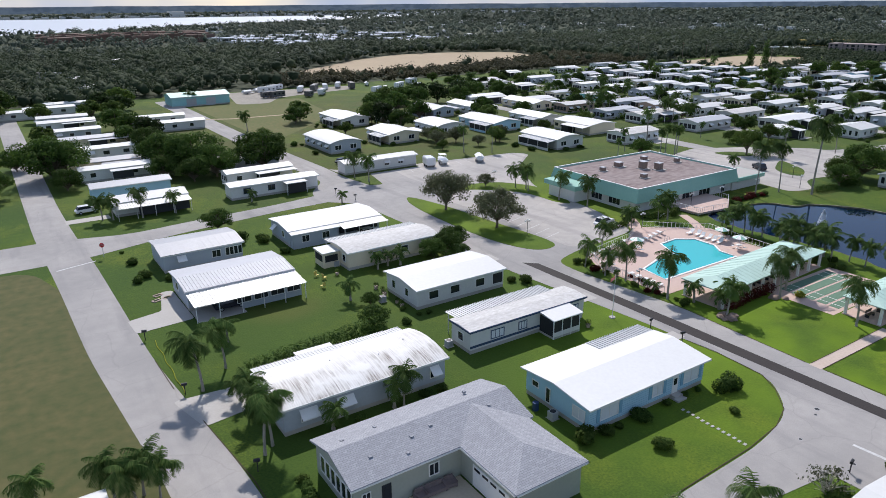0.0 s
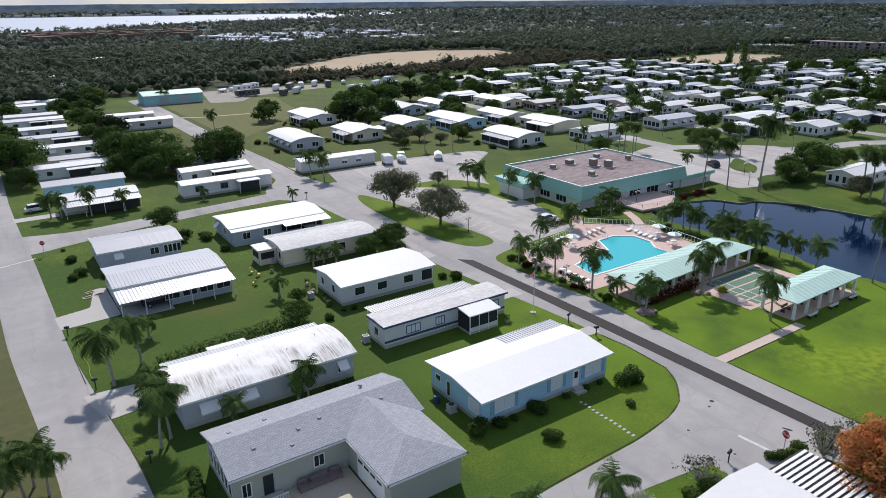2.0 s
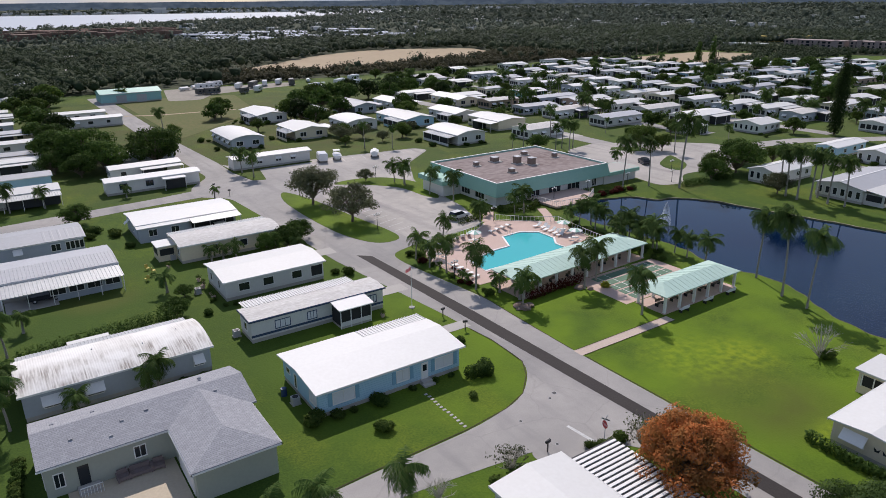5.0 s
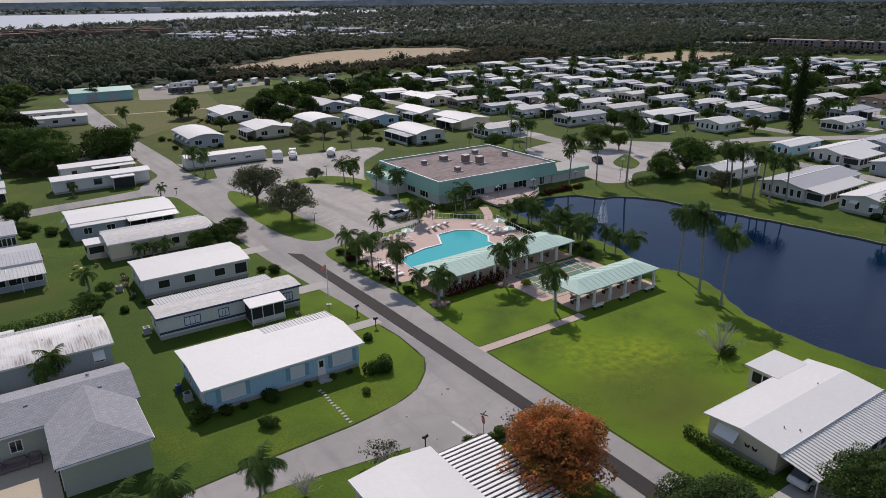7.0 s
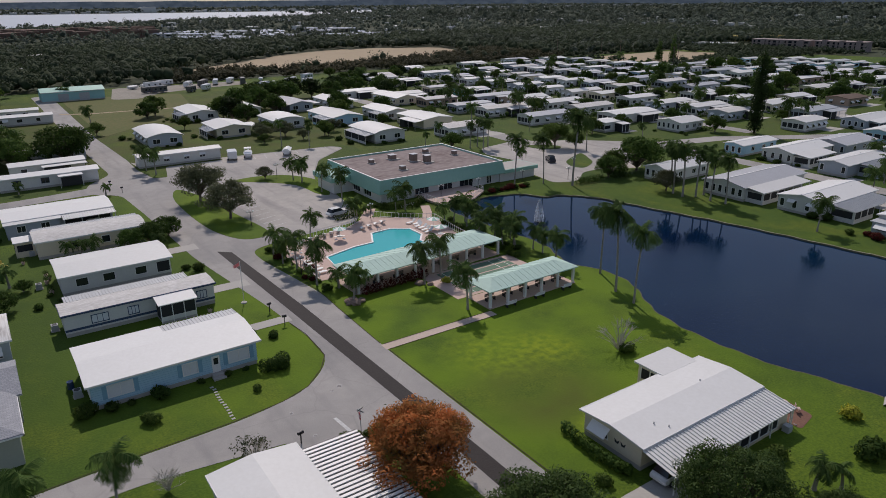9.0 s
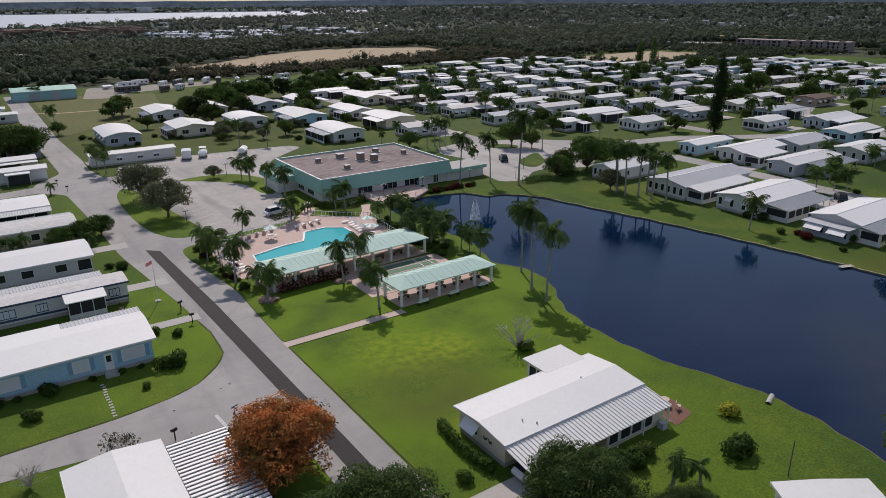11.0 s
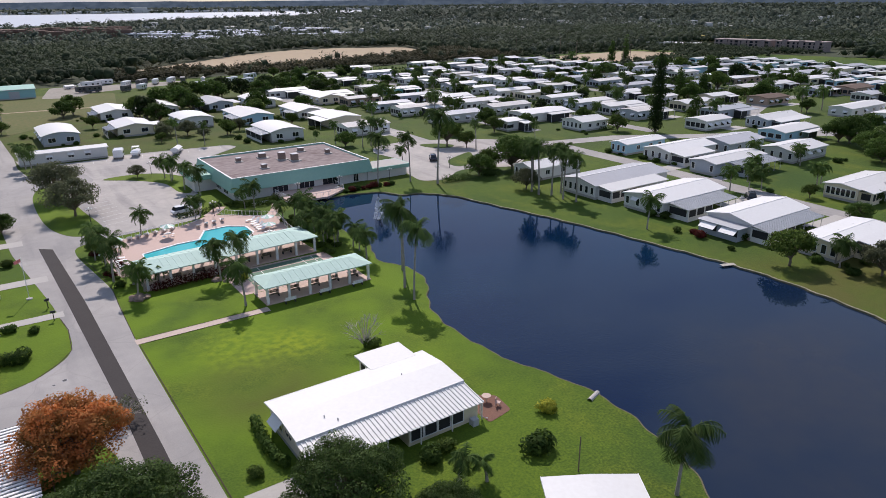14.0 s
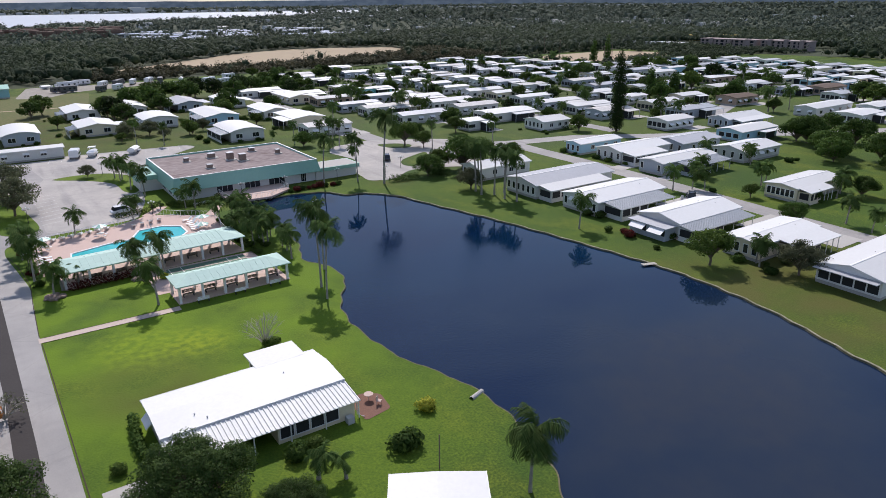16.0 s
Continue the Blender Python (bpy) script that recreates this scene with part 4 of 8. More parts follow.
# L-shaped shingle house
def shingle_house():
    b = thing("house", 27.9, 45.9, 0, 0, "sage-grey L-shaped house with grey shingle roof", "house")
    e, rz, t = 3.35, 4.5, 0.18
    x0, x1, y0, y1 = -9.3, 9.7, -3.95, 4.4
    gx0, gy = 1.3, -11.7
    gm, ym, ys = (gx0 + x1) / 2, 0.35, gy + (x1 - gx0) / 2
    gx1 = x1 - 0.5
    part("wall", extrude_profile(bmesh.new(), [(y0 + 0.4, 0), (y1 - 0.4, 0), (y1 - 0.4, e), (ym, rz - 0.15), (y0 + 0.4, e)], x0 + 0.4, x1 - 0.4), W_SAGE, b)
    part("garage_wing", boxm(gx0 + 0.4, gx1 - 0.4, gy + 0.4, y0 + 0.5, 0, e), W_SAGE, b)
    part("roof", extrude_profile(bmesh.new(), [(y0, e - t), (ym, rz - t), (y1, e - t), (y1, e), (ym, rz), (y0, e)], x0, x1), SHINGLE, b, "grey asphalt shingles")
    gm = (gx0 + gx1) / 2
    ys, gr = gy + (gx1 - gx0) / 2, rz - 0.12
    bm = bmesh.new()
    p = {k: bm.verts.new(v) for k, v in dict(r1=(gm, ym, gr), nw=(gx0, ym, e - 0.25), ne=(gx1, ym, e - 0.25), va=(gx0, y0, e), vb=(gx1, y0, e), gs=(gx0, gy, e), rs=(gm, ys, gr), se=(gx1, gy, e), rv=(gm, y0, gr)).items()}
    for f in (("va", "gs", "rs", "rv"), ("vb", "rv", "rs", "se"), ("gs", "se", "rs"), ("va", "rv", "r1"), ("vb", "r1", "rv")):
        bm.faces.new([p[k] for k in f])
    for k in ("nw", "ne"):
        bm.verts.remove(p[k])
    bmesh.ops.recalc_face_normals(bm, faces=bm.faces)
    bm.faces.ensure_lookup_table()
    if bm.faces[0].normal.z < 0:
        bmesh.ops.reverse_faces(bm, faces=bm.faces[:])
    bmesh.ops.solidify(bm, geom=bm.faces[:], thickness=t)
    part("garage_roof", bm, SHINGLE, b, "grey asphalt shingles")
    for (ax, ay), (bx, by), n in (((x0, y0), (gx0, y0), "gutter"), ((gx0, y0), (gx0, gy), "gutter"), ((gx0, gy), (gx1, gy), "gutter"), ((gx1, gy), (gx1, y0), "gutter")):
        part(n, boxm(min(ax, bx) - 0.06, max(ax, bx) + 0.06, min(ay, by) - 0.06, max(ay, by) + 0.06, e - 0.24, e - 0.1), TRIM, b)
    for k in range(6):
        window(b, "w", -2.7 + k * 1.05, 0.8, 0.9, 2.5, (9.3 - 0.4) * 2, 8, 0)
    window(b, "s", -7.8, 0.7, 0.9, 2.2, 18, 7.1, 1)
    window(b, "s", -1.2, 0.9, 1.3, 2.4, 18, 7.1, 1)
    door(b, "s", -5.9, 18, 7.1, 0.3, GLASS)
    gd = part("garage_door", boxm(gx0 + 0.33, gx0 + 0.42, -10.4, -5.4, 0.1, 2.3), TRIM, b, "white panelled garage door")
    for k in range(4):
        part("pane", boxm(gx0 + 0.31, gx0 + 0.34, -9.9 + k * 1.15, -9.1 + k * 1.15, 1.85, 2.1), GLASS, gd)
    for vx, vy in ((-6.3, -1.6), (-7.4, 1.6), (-4.0, 1.9), (-2.0, -1.2), (-3.2, -2.6), (0.2, -0.8), (5.9, 2.0), (6.6, -1.0), (7.6, 0.2)):
        zz = rz - (rz - e) * min(1, abs(vy - ym) / 4.3) if vx < gm else rz - (rz - e) * min(1, (vx - gm) / 4.2)
        part("vent", boxm(vx - 0.16, vx + 0.16, vy - 0.14, vy + 0.14, zz - 0.15, zz + 0.08), SHINGLE, b)


shingle_house()
sheet("driveway", [rect(20.5, 29.4, 30.5, 42.3)], 0.03, surface("sandy_concrete", (0.52, 0.45, 0.34), (0.40, 0.34, 0.26), 0.5, 4.0, 0.85, 0.4), "pale sandy concrete drive")

# cream home beside the pond
b = home(90.4, 5.35, 17.4, 6.9, W_CREAM, WHITE_ROOF, "cream home with a white roof beside the pond", h=2.62, rise=0.34, over=0.4)
carport(b, -9.1, 9.1, -7.35, -3.87, 2.0, 2.52, WHITE_ROOF, 0.46, 6, -1, 0.10)
part("sunroom", boxm(0.6, 8.6, -6.9, -3.4, 0, 2.04), W_CREAM, b, "cream sunroom with dark screens")
for k in range(4):
    window(b, "s", 1.5 + k * 1.55, 1.3, 0.5, 1.85, 17.4, 13.8, 0, SCREEN)
window(b, "w", 1.4, 1.7, 1.1, 2.1, 17.4, 6.9, 1)
awning(b, "w", 1.4, 2.2, 2.3, 17.4, 6.9, 0.8, 0.8)
for c in (-0.6, -1.35):
    part("wall_ornament", extrude_profile(bmesh.new(), [(c - 0.3, 1.75), (c, 1.5), (c + 0.3, 1.75), (c + 0.18, 1.35), (c - 0.18, 1.35)], -8.74, -8.7), DARK_METAL, b, "dark winged wall ornament")
part("rear_wing", boxm(2.7, 7.5, 3.4, 6.7, 0, 2.6), W_CREAM, b, "cream rear wing")
part("rear_roof", boxm(2.3, 7.9, 3.25, 7.07, 2.62, 2.81), WHITE_ROOF, b)
part("screen", boxm(2.66, 2.7, 3.8, 6.4, 1.0, 2.2), SCREEN, b)
for yy in (3.9, 5.1, 6.3):
    part("post", boxm(2.6, 2.7, yy - 0.06, yy + 0.06, 0.9, 2.3), TRIM, b)
part("downpipe", tube(bmesh.new(), [(8.75, -7.1, 2.0), (8.75, -7.12, 0.4), (9.4, -7.5, 0.1)], [0.05, 0.05, 0.05], 6), TRIM, b)
part("air_conditioner", boxm(7.4, 8.1, -7.85, -7.15, 0, 0.7), GREY_ROOF, b, "grey air conditioner on the ground")
vents(b, [(-5.5, -2.0, 2.98), (-4.6, -3.0, 2.88), (4.2, 0.2, 3.1)])

# homes at the near edge
b = home(52.8, 11.8, 14.6, 7.2, W_WHITE, WHITE_ROOF, "white-roofed home behind the orange tree", rise=0.4, turn=90)
# dark sheet below the white ribs stands in for shadow in the grooves
part("carport_roof", boxm(-6.7, 6.7, -9.3, -4.1, 2.72, 2.78), DARK_METAL, b, "dark sheet painting the shade between roof ribs")
for k in range(26):
    part("slat", boxm(-6.7 + k * 0.515, -6.42 + k * 0.515, -9.35, -4.1, 2.78, 2.87), TRIM, b)
posts(b, [(-6.4, -9.1), (0, -9.1), (6.4, -9.1)], 2.72)
b = home(-5.6, 49.4, 15.2, 8.0, W_WHITE, WHITE_ROOF, "white-roofed home among palms on the rough verge", rise=0.3)
b = home(95.2, -22.5, 13.0, 7.2, W_WHITE, WHITE_ROOF, "small white-roofed home near the pond bank", rise=0.12, turn=58)

# homes on the far pond bank
def bank_home(x, y, L, W, label, wall=W_WHITE, roof=WHITE_ROOF, room=True, sash=4, side_mat=None, side=(3.4, 1.5, 0.0), rise=0.9, ribs=False):
    """A home with sash windows to the pond and a lean-to: its depth, and its start and end from the gables."""
    b = home(x, y, L, W, wall, roof, label, rise=rise, over=0.35)
    for k in range(sash):
        window(b, "w", -W / 2 + 0.9 + k * (W - 1.8) / max(1, sash - 1), 0.75, 1.0, 2.4, L, W, 0)
    if room:
        d, s0, s1 = side
        x0, x1, mid = -L / 2 + s0, L / 2 - s1, -L / 2 + s0 + min(8, (L - s0 - s1) * 0.5)
        if ribs:
            part("side_roof", ribbed(bmesh.new(), x0, x1, -W / 2 - d - 0.25, -W / 2 - 0.3, 2.42, 2.88, 0.4, 0.06), side_mat or roof, b, "ribbed lean-to roof")
        else:
            part("side_roof", extrude_profile(bmesh.new(), [(-W / 2 - 0.2, 2.95), (-W / 2 - d - 0.25, 2.45), (-W / 2 - d - 0.25, 2.58), (-W / 2 - 0.2, 3.08)], x0, x1), side_mat or roof, b)
        part("side_room", boxm(x0 + 0.4, mid, -W / 2 - d, -W / 2 - 0.02, 0, 2.4), wall, b)
        for k in range(3):
            w = (mid - x0 - 0.4) / 3
            part("screen", boxm(x0 + 0.65 + k * w, x0 + 0.15 + (k + 1) * w, -W / 2 - d - 0.04, -W / 2 - d, 0.9, 2.2), SCREEN, b)
        part("screen", boxm(x0 + 0.36, x0 + 0.4, -W / 2 - d + 0.4, -W / 2 - 0.4, 0.9, 2.2), SCREEN, b)
        posts(b, [(mid + (x1 - 0.3 - mid) * k / 3, -W / 2 - d) for k in (1, 2, 3)], 2.45)
        window(b, "s", (mid + x1) / 2, 1.4, 1.1, 2.1, L, W, 1)
        door(b, "s", mid + 1.0, L, W)
    else:
        for c in (-0.2, 0.12, 0.36):
            window(b, "s", L * c, 1.2, 1.2, 2.2, L, W, 1)
    vents(b, [(L * 0.2, W * 0.12, 3.0 + rise * 0.75), (L * 0.3, -W * 0.16, 3.0 + rise * 0.65), (-L * 0.1, W * 0.1, 3.0 + rise * 0.8)])
    part("ridge", boxm(-L / 2 - 0.3, L / 2 + 0.3, -0.16, 0.16, 3.03 + rise, 3.09 + rise), TRIM, b)
    return b


bank_home(177.8, 52.4, 22.5, 9.6, "long white home with a pale grey roof on the pond bank", W_WHITE, GREY_ROOF, True, 6, WHITE_ROOF, (3.8, 0.4, 4.5))
b = bank_home(177.2, 36.2, 19, 9.4, "white home with a ribbed lean-to on the pond bank", W_WHITE, WHITE_ROOF, True, 4, RIB_METAL, (4.6, 1.2, 2.5), 0.9, True)
for c in (-1.9, 1.9):
    awning(b, "w", c, 1.5, 2.6, 19, 9.4, 0.5, 0.7)
b = bank_home(178.0, 18.6, 17.2, 8.6, "white home with two awnings facing the pond", W_WHITE, WHITE_ROOF, True, 0, RIB_METAL, (3.6, -0.6, 1.0), 0.9, True)
part("front_room", boxm(-11.4, -8.62, -3.6, 4.0, 0, 2.3), W_GREY, b, "grey front room")
part("front_roof", boxm(-11.8, -8.0, -4.0, 4.3, 2.3, 2.42), GREY_ROOF, b, "dull grey front roof")
for c in (-2.2, 1.8):
    part("screen", boxm(-11.44, -11.4, c - 1.4, c + 1.4, 0.9, 2.05), SCREEN, b)
    awning(b, "w", c, 3.0, 2.34, 22.8, 8.6, 0.85, 1.3)
for c in (-2.9, -1.6):
    part("shutter", boxm(-8.66, -8.6, c - 0.3, c + 0.3, 1.0, 2.2), NAVY, b)
b = bank_home(178.8, 3.2, 16.6, 6.4, "low white home half hidden by bushes", W_CREAM, WHITE_ROOF, True, 4, WHITE_ROOF, (4.0, 4.6, 0.4), 0.35)
b = bank_home(181.5, -13.5, 22, 9.0, "white home with a long screened porch", W_WHITE, WHITE_ROOF, False, 0)
part("front_roof", boxm(-12.6, -10.6, -4.4, 4.4, 2.62, 2.72), GREY_ROOF, b, "dull grey front roof")
for k in range(5):
    window(b, "w", -3.4 + k * 1.7, 1.5, 0.8, 2.3, 22, 9, 0, SCREEN)
bank_home(173.5, 69.5, 15, 6.5, "white home behind palms on the bank", W_WHITE, WHITE_ROOF, False)
bank_home(212.2, 75.6, 15.5, 5.4, "light blue home with a white roof", W_BLUE, WHITE_ROOF, False, 3, rise=0.5)
bank_home(214.8, 64.0, 18.5, 8.2, "white home with a dark screened porch", W_WHITE, side=(4.2, 0.0, 6.0))
bank_home(213.4, 48.8, 20, 6.8, "grey home with a white roof and carport", W_GREY, WHITE_ROOF, True, 2, RIB_METAL, (4.6, 4.5, 0.4), 0.6, True)
b = bank_home(238.2, 46.6, 15.5, 9.0, "white home with awnings by a drive", W_WHITE, WHITE_ROOF, False)
for c in (-4.4, -1.0, 3.2):
    awning(b, "s", c, 1.9, 2.4, 15.5, 9.0, 0.6, 0.8)
bank_home(215.6, 18.5, 17.2, 6.8, "white sunroom home among dark trees", W_CREAM, WHITE_ROOF, True, 6, WHITE_ROOF, (2.6, 0.2, 8.0), 0.5)
bank_home(234.4, 62.2, 16, 9.4, "home with a dull grey roof", W_GREY, GREY_ROOF, False)
bank_home(279, 77, 19, 7.5, "grey-blue home with a white roof on a lawn", W_GREY, WHITE_ROOF, True)
bank_home(225.6, 109.0, 11, 9.0, "small screened white home on a lawn", W_WHITE, WHITE_ROOF, False, 5)

# ---- clubhouse ----
def clubhouse():
    b = thing("clubhouse", 120.8, 101.5, 0, 0, "flat-roofed clubhouse with mint green fascia and white walls", "clubhouse")
    L, W = 33.0, 25.6
    part("wall", boxm(-L / 2 + 1.0, L / 2 - 1.0, -W / 2 + 1.2, W / 2 - 1.0, 0, 4.0), W_WHITE, b, "white stucco walls")
    bm = bmesh.new()
    rings = []
    for d, z in ((0, 2.2), (0.0, 2.3), (0.62, 5.0), (0.85, 5.0), (0.9, 4.7)):
        rings.append([bm.verts.new((sx * (L / 2 - d), sy * (W / 2 - d), z)) for sx, sy in ((-1, -1), (1, -1), (1, 1), (-1, 1))])
    rings.append([bm.verts.new((sx * (L / 2 - 1.2), sy * (W / 2 - 1.2), 2.2)) for sx, sy in ((-1, -1), (1, -1), (1, 1), (-1, 1))])
    rings = [rings[5]] + rings[:5]
    for p, q in zip(rings, rings[1:]):
        for i in range(4):
            bm.faces.new((p[i], p[(i + 1) % 4], q[(i + 1) % 4], q[i]))
    bmesh.ops.recalc_face_normals(bm, faces=bm.faces)
    part("fascia", bm, MINT, b, "sloping mint green metal fascia")
    part("roof", boxm(-L / 2 + 0.88, L / 2 - 0.88, -W / 2 + 0.88, W / 2 - 0.88, 4.4, 4.7), GRAVEL_ROOF, b, "brown gravel flat roof with pale patches")
    for sx, sy, ax in ((0, -1, 0), (0, 1, 0), (-1, 0, 1), (1, 0, 1)):
        a, c = L / 2 - 0.7, W / 2 - 0.7
        part("coping", boxm(-a - 0.16, a + 0.16, sy * c - 0.16, sy * c + 0.16, 5.0, 5.06) if not ax else boxm(sx * a - 0.16, sx * a + 0.16, -c + 0.17, c - 0.17, 5.0, 5.06), TRIM, b, "pale roof edge")
    for x, y, w, t in ((-6.5, -5.5, 1.1, 0.7), (-9, 4, 1.0, 0.7), (-3.0, 5.0, 1.5, 0.9), (0.0, 0.5, 1.4, 1.5), (2.0, -2.2, 1.4, 1.4), (7.2, 6.5, 1.2, 0.7), (11.5, 0.5, 1.0, 0.8)):
        u = part("air_conditioner", boxm(x - w / 2, x + w / 2, y - w / 2, y + w / 2, 4.86, 4.86 + t), ROCK, b, "rusty brown rooftop unit")
        part("cap", boxm(x - w * 0.56, x + w * 0.56, y - w * 0.56, y + w * 0.56, 4.86 + t, 4.94 + t), GREY_ROOF, u)
        part("base", boxm(x - w * 0.8, x + w * 0.9, y - w * 0.95, y + w * 0.6, 4.7, 4.86), CONCRETE, u, "pale curb under the unit")
    for c, w in ((-5.5, 3.4), (-1.2, 0.0), (0.6, 3.4), (6.2, 3.6), (12.6, 1.2)):
        if w:
            window(b, "s", c, w, 0.2, 2.05, L - 2, W - 2.4, 2)
    window(b, "w", -6, 3.0, 0.6, 2.3, L - 2, W - 2, 2)
    window(b, "w", -1, 3.0, 0.6, 2.3, L - 2, W - 2, 2)
    door(b, "w", 5.0, L - 2, W - 2, 0.1, GLASS)
    part("entrance_wing", boxm(-L / 2 - 3.6, -L / 2 + 1.2, 1.0, 9.0, 0, 3.0), W_WHITE, b)
    part("entrance_roof", boxm(-L / 2 - 4.4, -L / 2 + 0.1, 0.2, 9.8, 2.6, 3.6), MINT, b)
    part("side_wing", boxm(L / 2 - 1.0, L / 2 + 9.4, -12.0, -6.4, 0, 2.0), W_WHITE, b)
    part("side_roof", boxm(L / 2 - 0.1, L / 2 + 10.0, -12.6, -5.8, 1.95, 2.75), MINT, b)
    part("side_roof", boxm(L / 2 + 0.2, L / 2 + 9.7, -12.3, -6.1, 2.6, 2.78), CONCRETE, b, "pale flat roof")
    bm = bmesh.new()
    rim = [(-7.4, -11.7), (-7.0, -20.4), (1.2, -21.2), (6.8, -17.4), (6.8, -11.7)]
    lo, hi = [[bm.verts.new((x, y, z)) for x, y in rim] for z in (0.3, 0.62)]
    bm.faces.new(hi)
    bm.faces.new(lo[::-1])
    for i in range(5):
        j = (i + 1) % 5
        bm.faces.new((lo[i], lo[j], hi[j], hi[i]))
    bmesh.ops.recalc_face_normals(bm, faces=bm.faces)
    deck = part("deck", bm, PINK, b, "pink deck over the water")
    for x, y in ((-6.6, -20.0), (-2.8, -20.3), (1.0, -20.6), (6.3, -17.2)):
        part("pile", cyl(bmesh.new(), x, y, -0.9, 0.3, 0.15), BARK, deck)


clubhouse()


# ---- pool canopy, shuffleboard, shed ----
def hip_roof(bm, x0, x1, y0, y1, z, rise, inset, thick=0.14):
    ym = (y0 + y1) / 2
    def ring(dz):
        return [bm.verts.new(p) for p in ((x0, y0, z + dz), (x1, y0, z + dz), (x1, y1, z + dz), (x0, y1, z + dz), (x0 + inset, ym, z + rise + dz), (x1 - inset, ym, z + rise + dz))]
    u, d = ring(thick), ring(0)
    for r, flip in ((u, False), (d, True)):
        for f in ((0, 1, 5, 4), (1, 2, 5), (2, 3, 4, 5), (3, 0, 4)):
            vs = [r[i] for i in f]
            bm.faces.new(vs[::-1] if flip else vs)
    for i in range(4):
        j = (i + 1) % 4
        bm.faces.new((d[i], d[j], u[j], u[i]))
    bmesh.ops.recalc_face_normals(bm, faces=bm.faces)
    return bm


def pavilion(x, y, L, W, turn, label, n=6, h=2.5):
    b = thing("pavilion", x, y, 0, turn, label, "pavilion")
    part("roof", hip_roof(bmesh.new(), -L / 2, L / 2, -W / 2, W / 2, h, 0.75, W * 0.45), MINT_PALE, b, "pale mint metal hipped roof")
    roof = b.children[0]
    for i in range(int((L - W * 0.9) / 0.95) + 1):
        xx = -L / 2 + W * 0.45 + i * 0.95
        for s in (-1, 1):
            part("seam", tube(bmesh.new(), [(xx, s * W / 2, h + 0.15), (xx, s * 0.03, h + 0.89)], [0.028, 0.028], 4), MINT_PALE, roof)
    part("floor", boxm(-L / 2 + 0.2, L / 2 - 0.2, -W / 2 + 0.2, W / 2 - 0.2, 0, 0.09), PINK, b)
    for i in range(n):
        xx = -L / 2 + 0.5 + (L - 1.0) * i / (n - 1)
        for s in (-1, 1):
            part("column", boxm(xx - 0.16, xx + 0.16, s * (W / 2 - 0.5) - 0.16, s * (W / 2 - 0.5) + 0.16, 0.05, h + 0.12), TRIM, b)
    return b


pavilion(92.8, 55.0, 27.6, 7.0, 3.0, "long pool pavilion with a pale mint metal roof", 9)
pavilion(99.8, 38.9, 16.6, 5.4, 0.6, "shuffleboard pavilion with a pale mint metal roof on white columns", 6)
sheet("court_apron", [rect(90.2, 107.4, 41.6, 51.6)], 0.02, PINK, "pink concrete round the courts")
for i in range(5):
    c = thing("shuffleboard_court", 99.2, 43.0 + i * 1.8, 0.03, 0, "green shuffleboard court with white lines", "court", "shuffleboard courts")
    part("surface", boxm(-6.4, 6.4, -0.72, 0.72, 0, 0.02), GREEN_COURT, c)
    for xx in (-5.4, -3.6, 3.6, 5.4):
        part("line", boxm(xx - 0.05, xx + 0.05, -0.72, 0.72, 0.02, 0.026), TRIM, c)


# ---- plants ----
rnd = random.Random(7)


WIND = Vector((-0.88, 0.47, 0))


def palm_tree(h, r, seed, lean=0.3, fronds=17, mat=None, trunk_r=0.16, wind=0.0):
    rg = random.Random(seed)
    ob = thing("palm_tree", 0, 0, -500)
    bm = bmesh.new()
    a = rg.uniform(0, math.tau)
    lx, ly = lean * math.cos(a), lean * math.sin(a)
    pts = [(lx * t * t, ly * t * t, h * t) for t in (0, 0.15, 0.35, 0.6, 0.85, 1.0)]
    tube(bm, pts, [trunk_r * k for k in (1.35, 1.05, 0.95, 0.88, 0.85, 0.7)], 8)
    part("trunk", bm, PALM_BARK, ob)
    verts, faces = [], []
    top = Vector((lx, ly, h))
    for k in range(fronds):
        az = k * 2.39996 + rg.uniform(-0.2, 0.2)
        up = math.radians((72, 50, 38, 24, 8, -12, -32)[k % 7] + rg.uniform(-9, 9))
        ln = r * rg.uniform(0.85, 1.1)
        d = Vector((math.cos(az), math.sin(az), 0))
        side = Vector((-math.sin(az), math.cos(az), 0))
        p, ang, spine = top.copy(), up, []
        seg = 11
        for i in range(seg + 1):
            spine.append((p.copy(), ang))
            p = p + (d * math.cos(ang) + Vector((0, 0, math.sin(ang)))) * (ln / seg)
            if wind:
                d = (d + wind * WIND).normalized()
                side = Vector((-d.y, d.x, 0))
            ang -= math.radians(rg.uniform(6, 13))
        for i in range(1, seg + 1):
            for half in (0, 0.5):
                q0, an = spine[i]
                q = q0 + (spine[i - 1][0] - q0) * half
                tang = d * math.cos(an) + Vector((0, 0, math.sin(an)))
                f = (i - half) / seg
                ll = r * 0.36 * math.sin(math.pi * (0.12 + 0.83 * f)) ** 0.7
                for s in (-1, 1):
                    tip = q + side * s * ll * 0.75 + tang * ll * 0.45 + Vector((0, 0, -ll * rg.uniform(0.3, 0.85)))
                    w = tang * (0.028 + 0.012 * r)
                    n0 = len(verts)
                    verts += [q - w, q + w, tip + w * 0.3, tip - w * 0.3]
                    faces.append((n0, n0 + 1, n0 + 2, n0 + 3))
        for i in range(seg):
            n0 = len(verts)
            w = side * 0.035
            verts += [spine[i][0] - w, spine[i][0] + w, spine[i + 1][0] + w, spine[i + 1][0] - w]
            faces.append((n0, n0 + 1, n0 + 2, n0 + 3))
    me = bpy.data.meshes.new("crown")
    me.from_pydata(verts, [], faces)
    me.materials.append(mat or PALM_LEAF)
    new("crown", me).parent = ob
    return ob


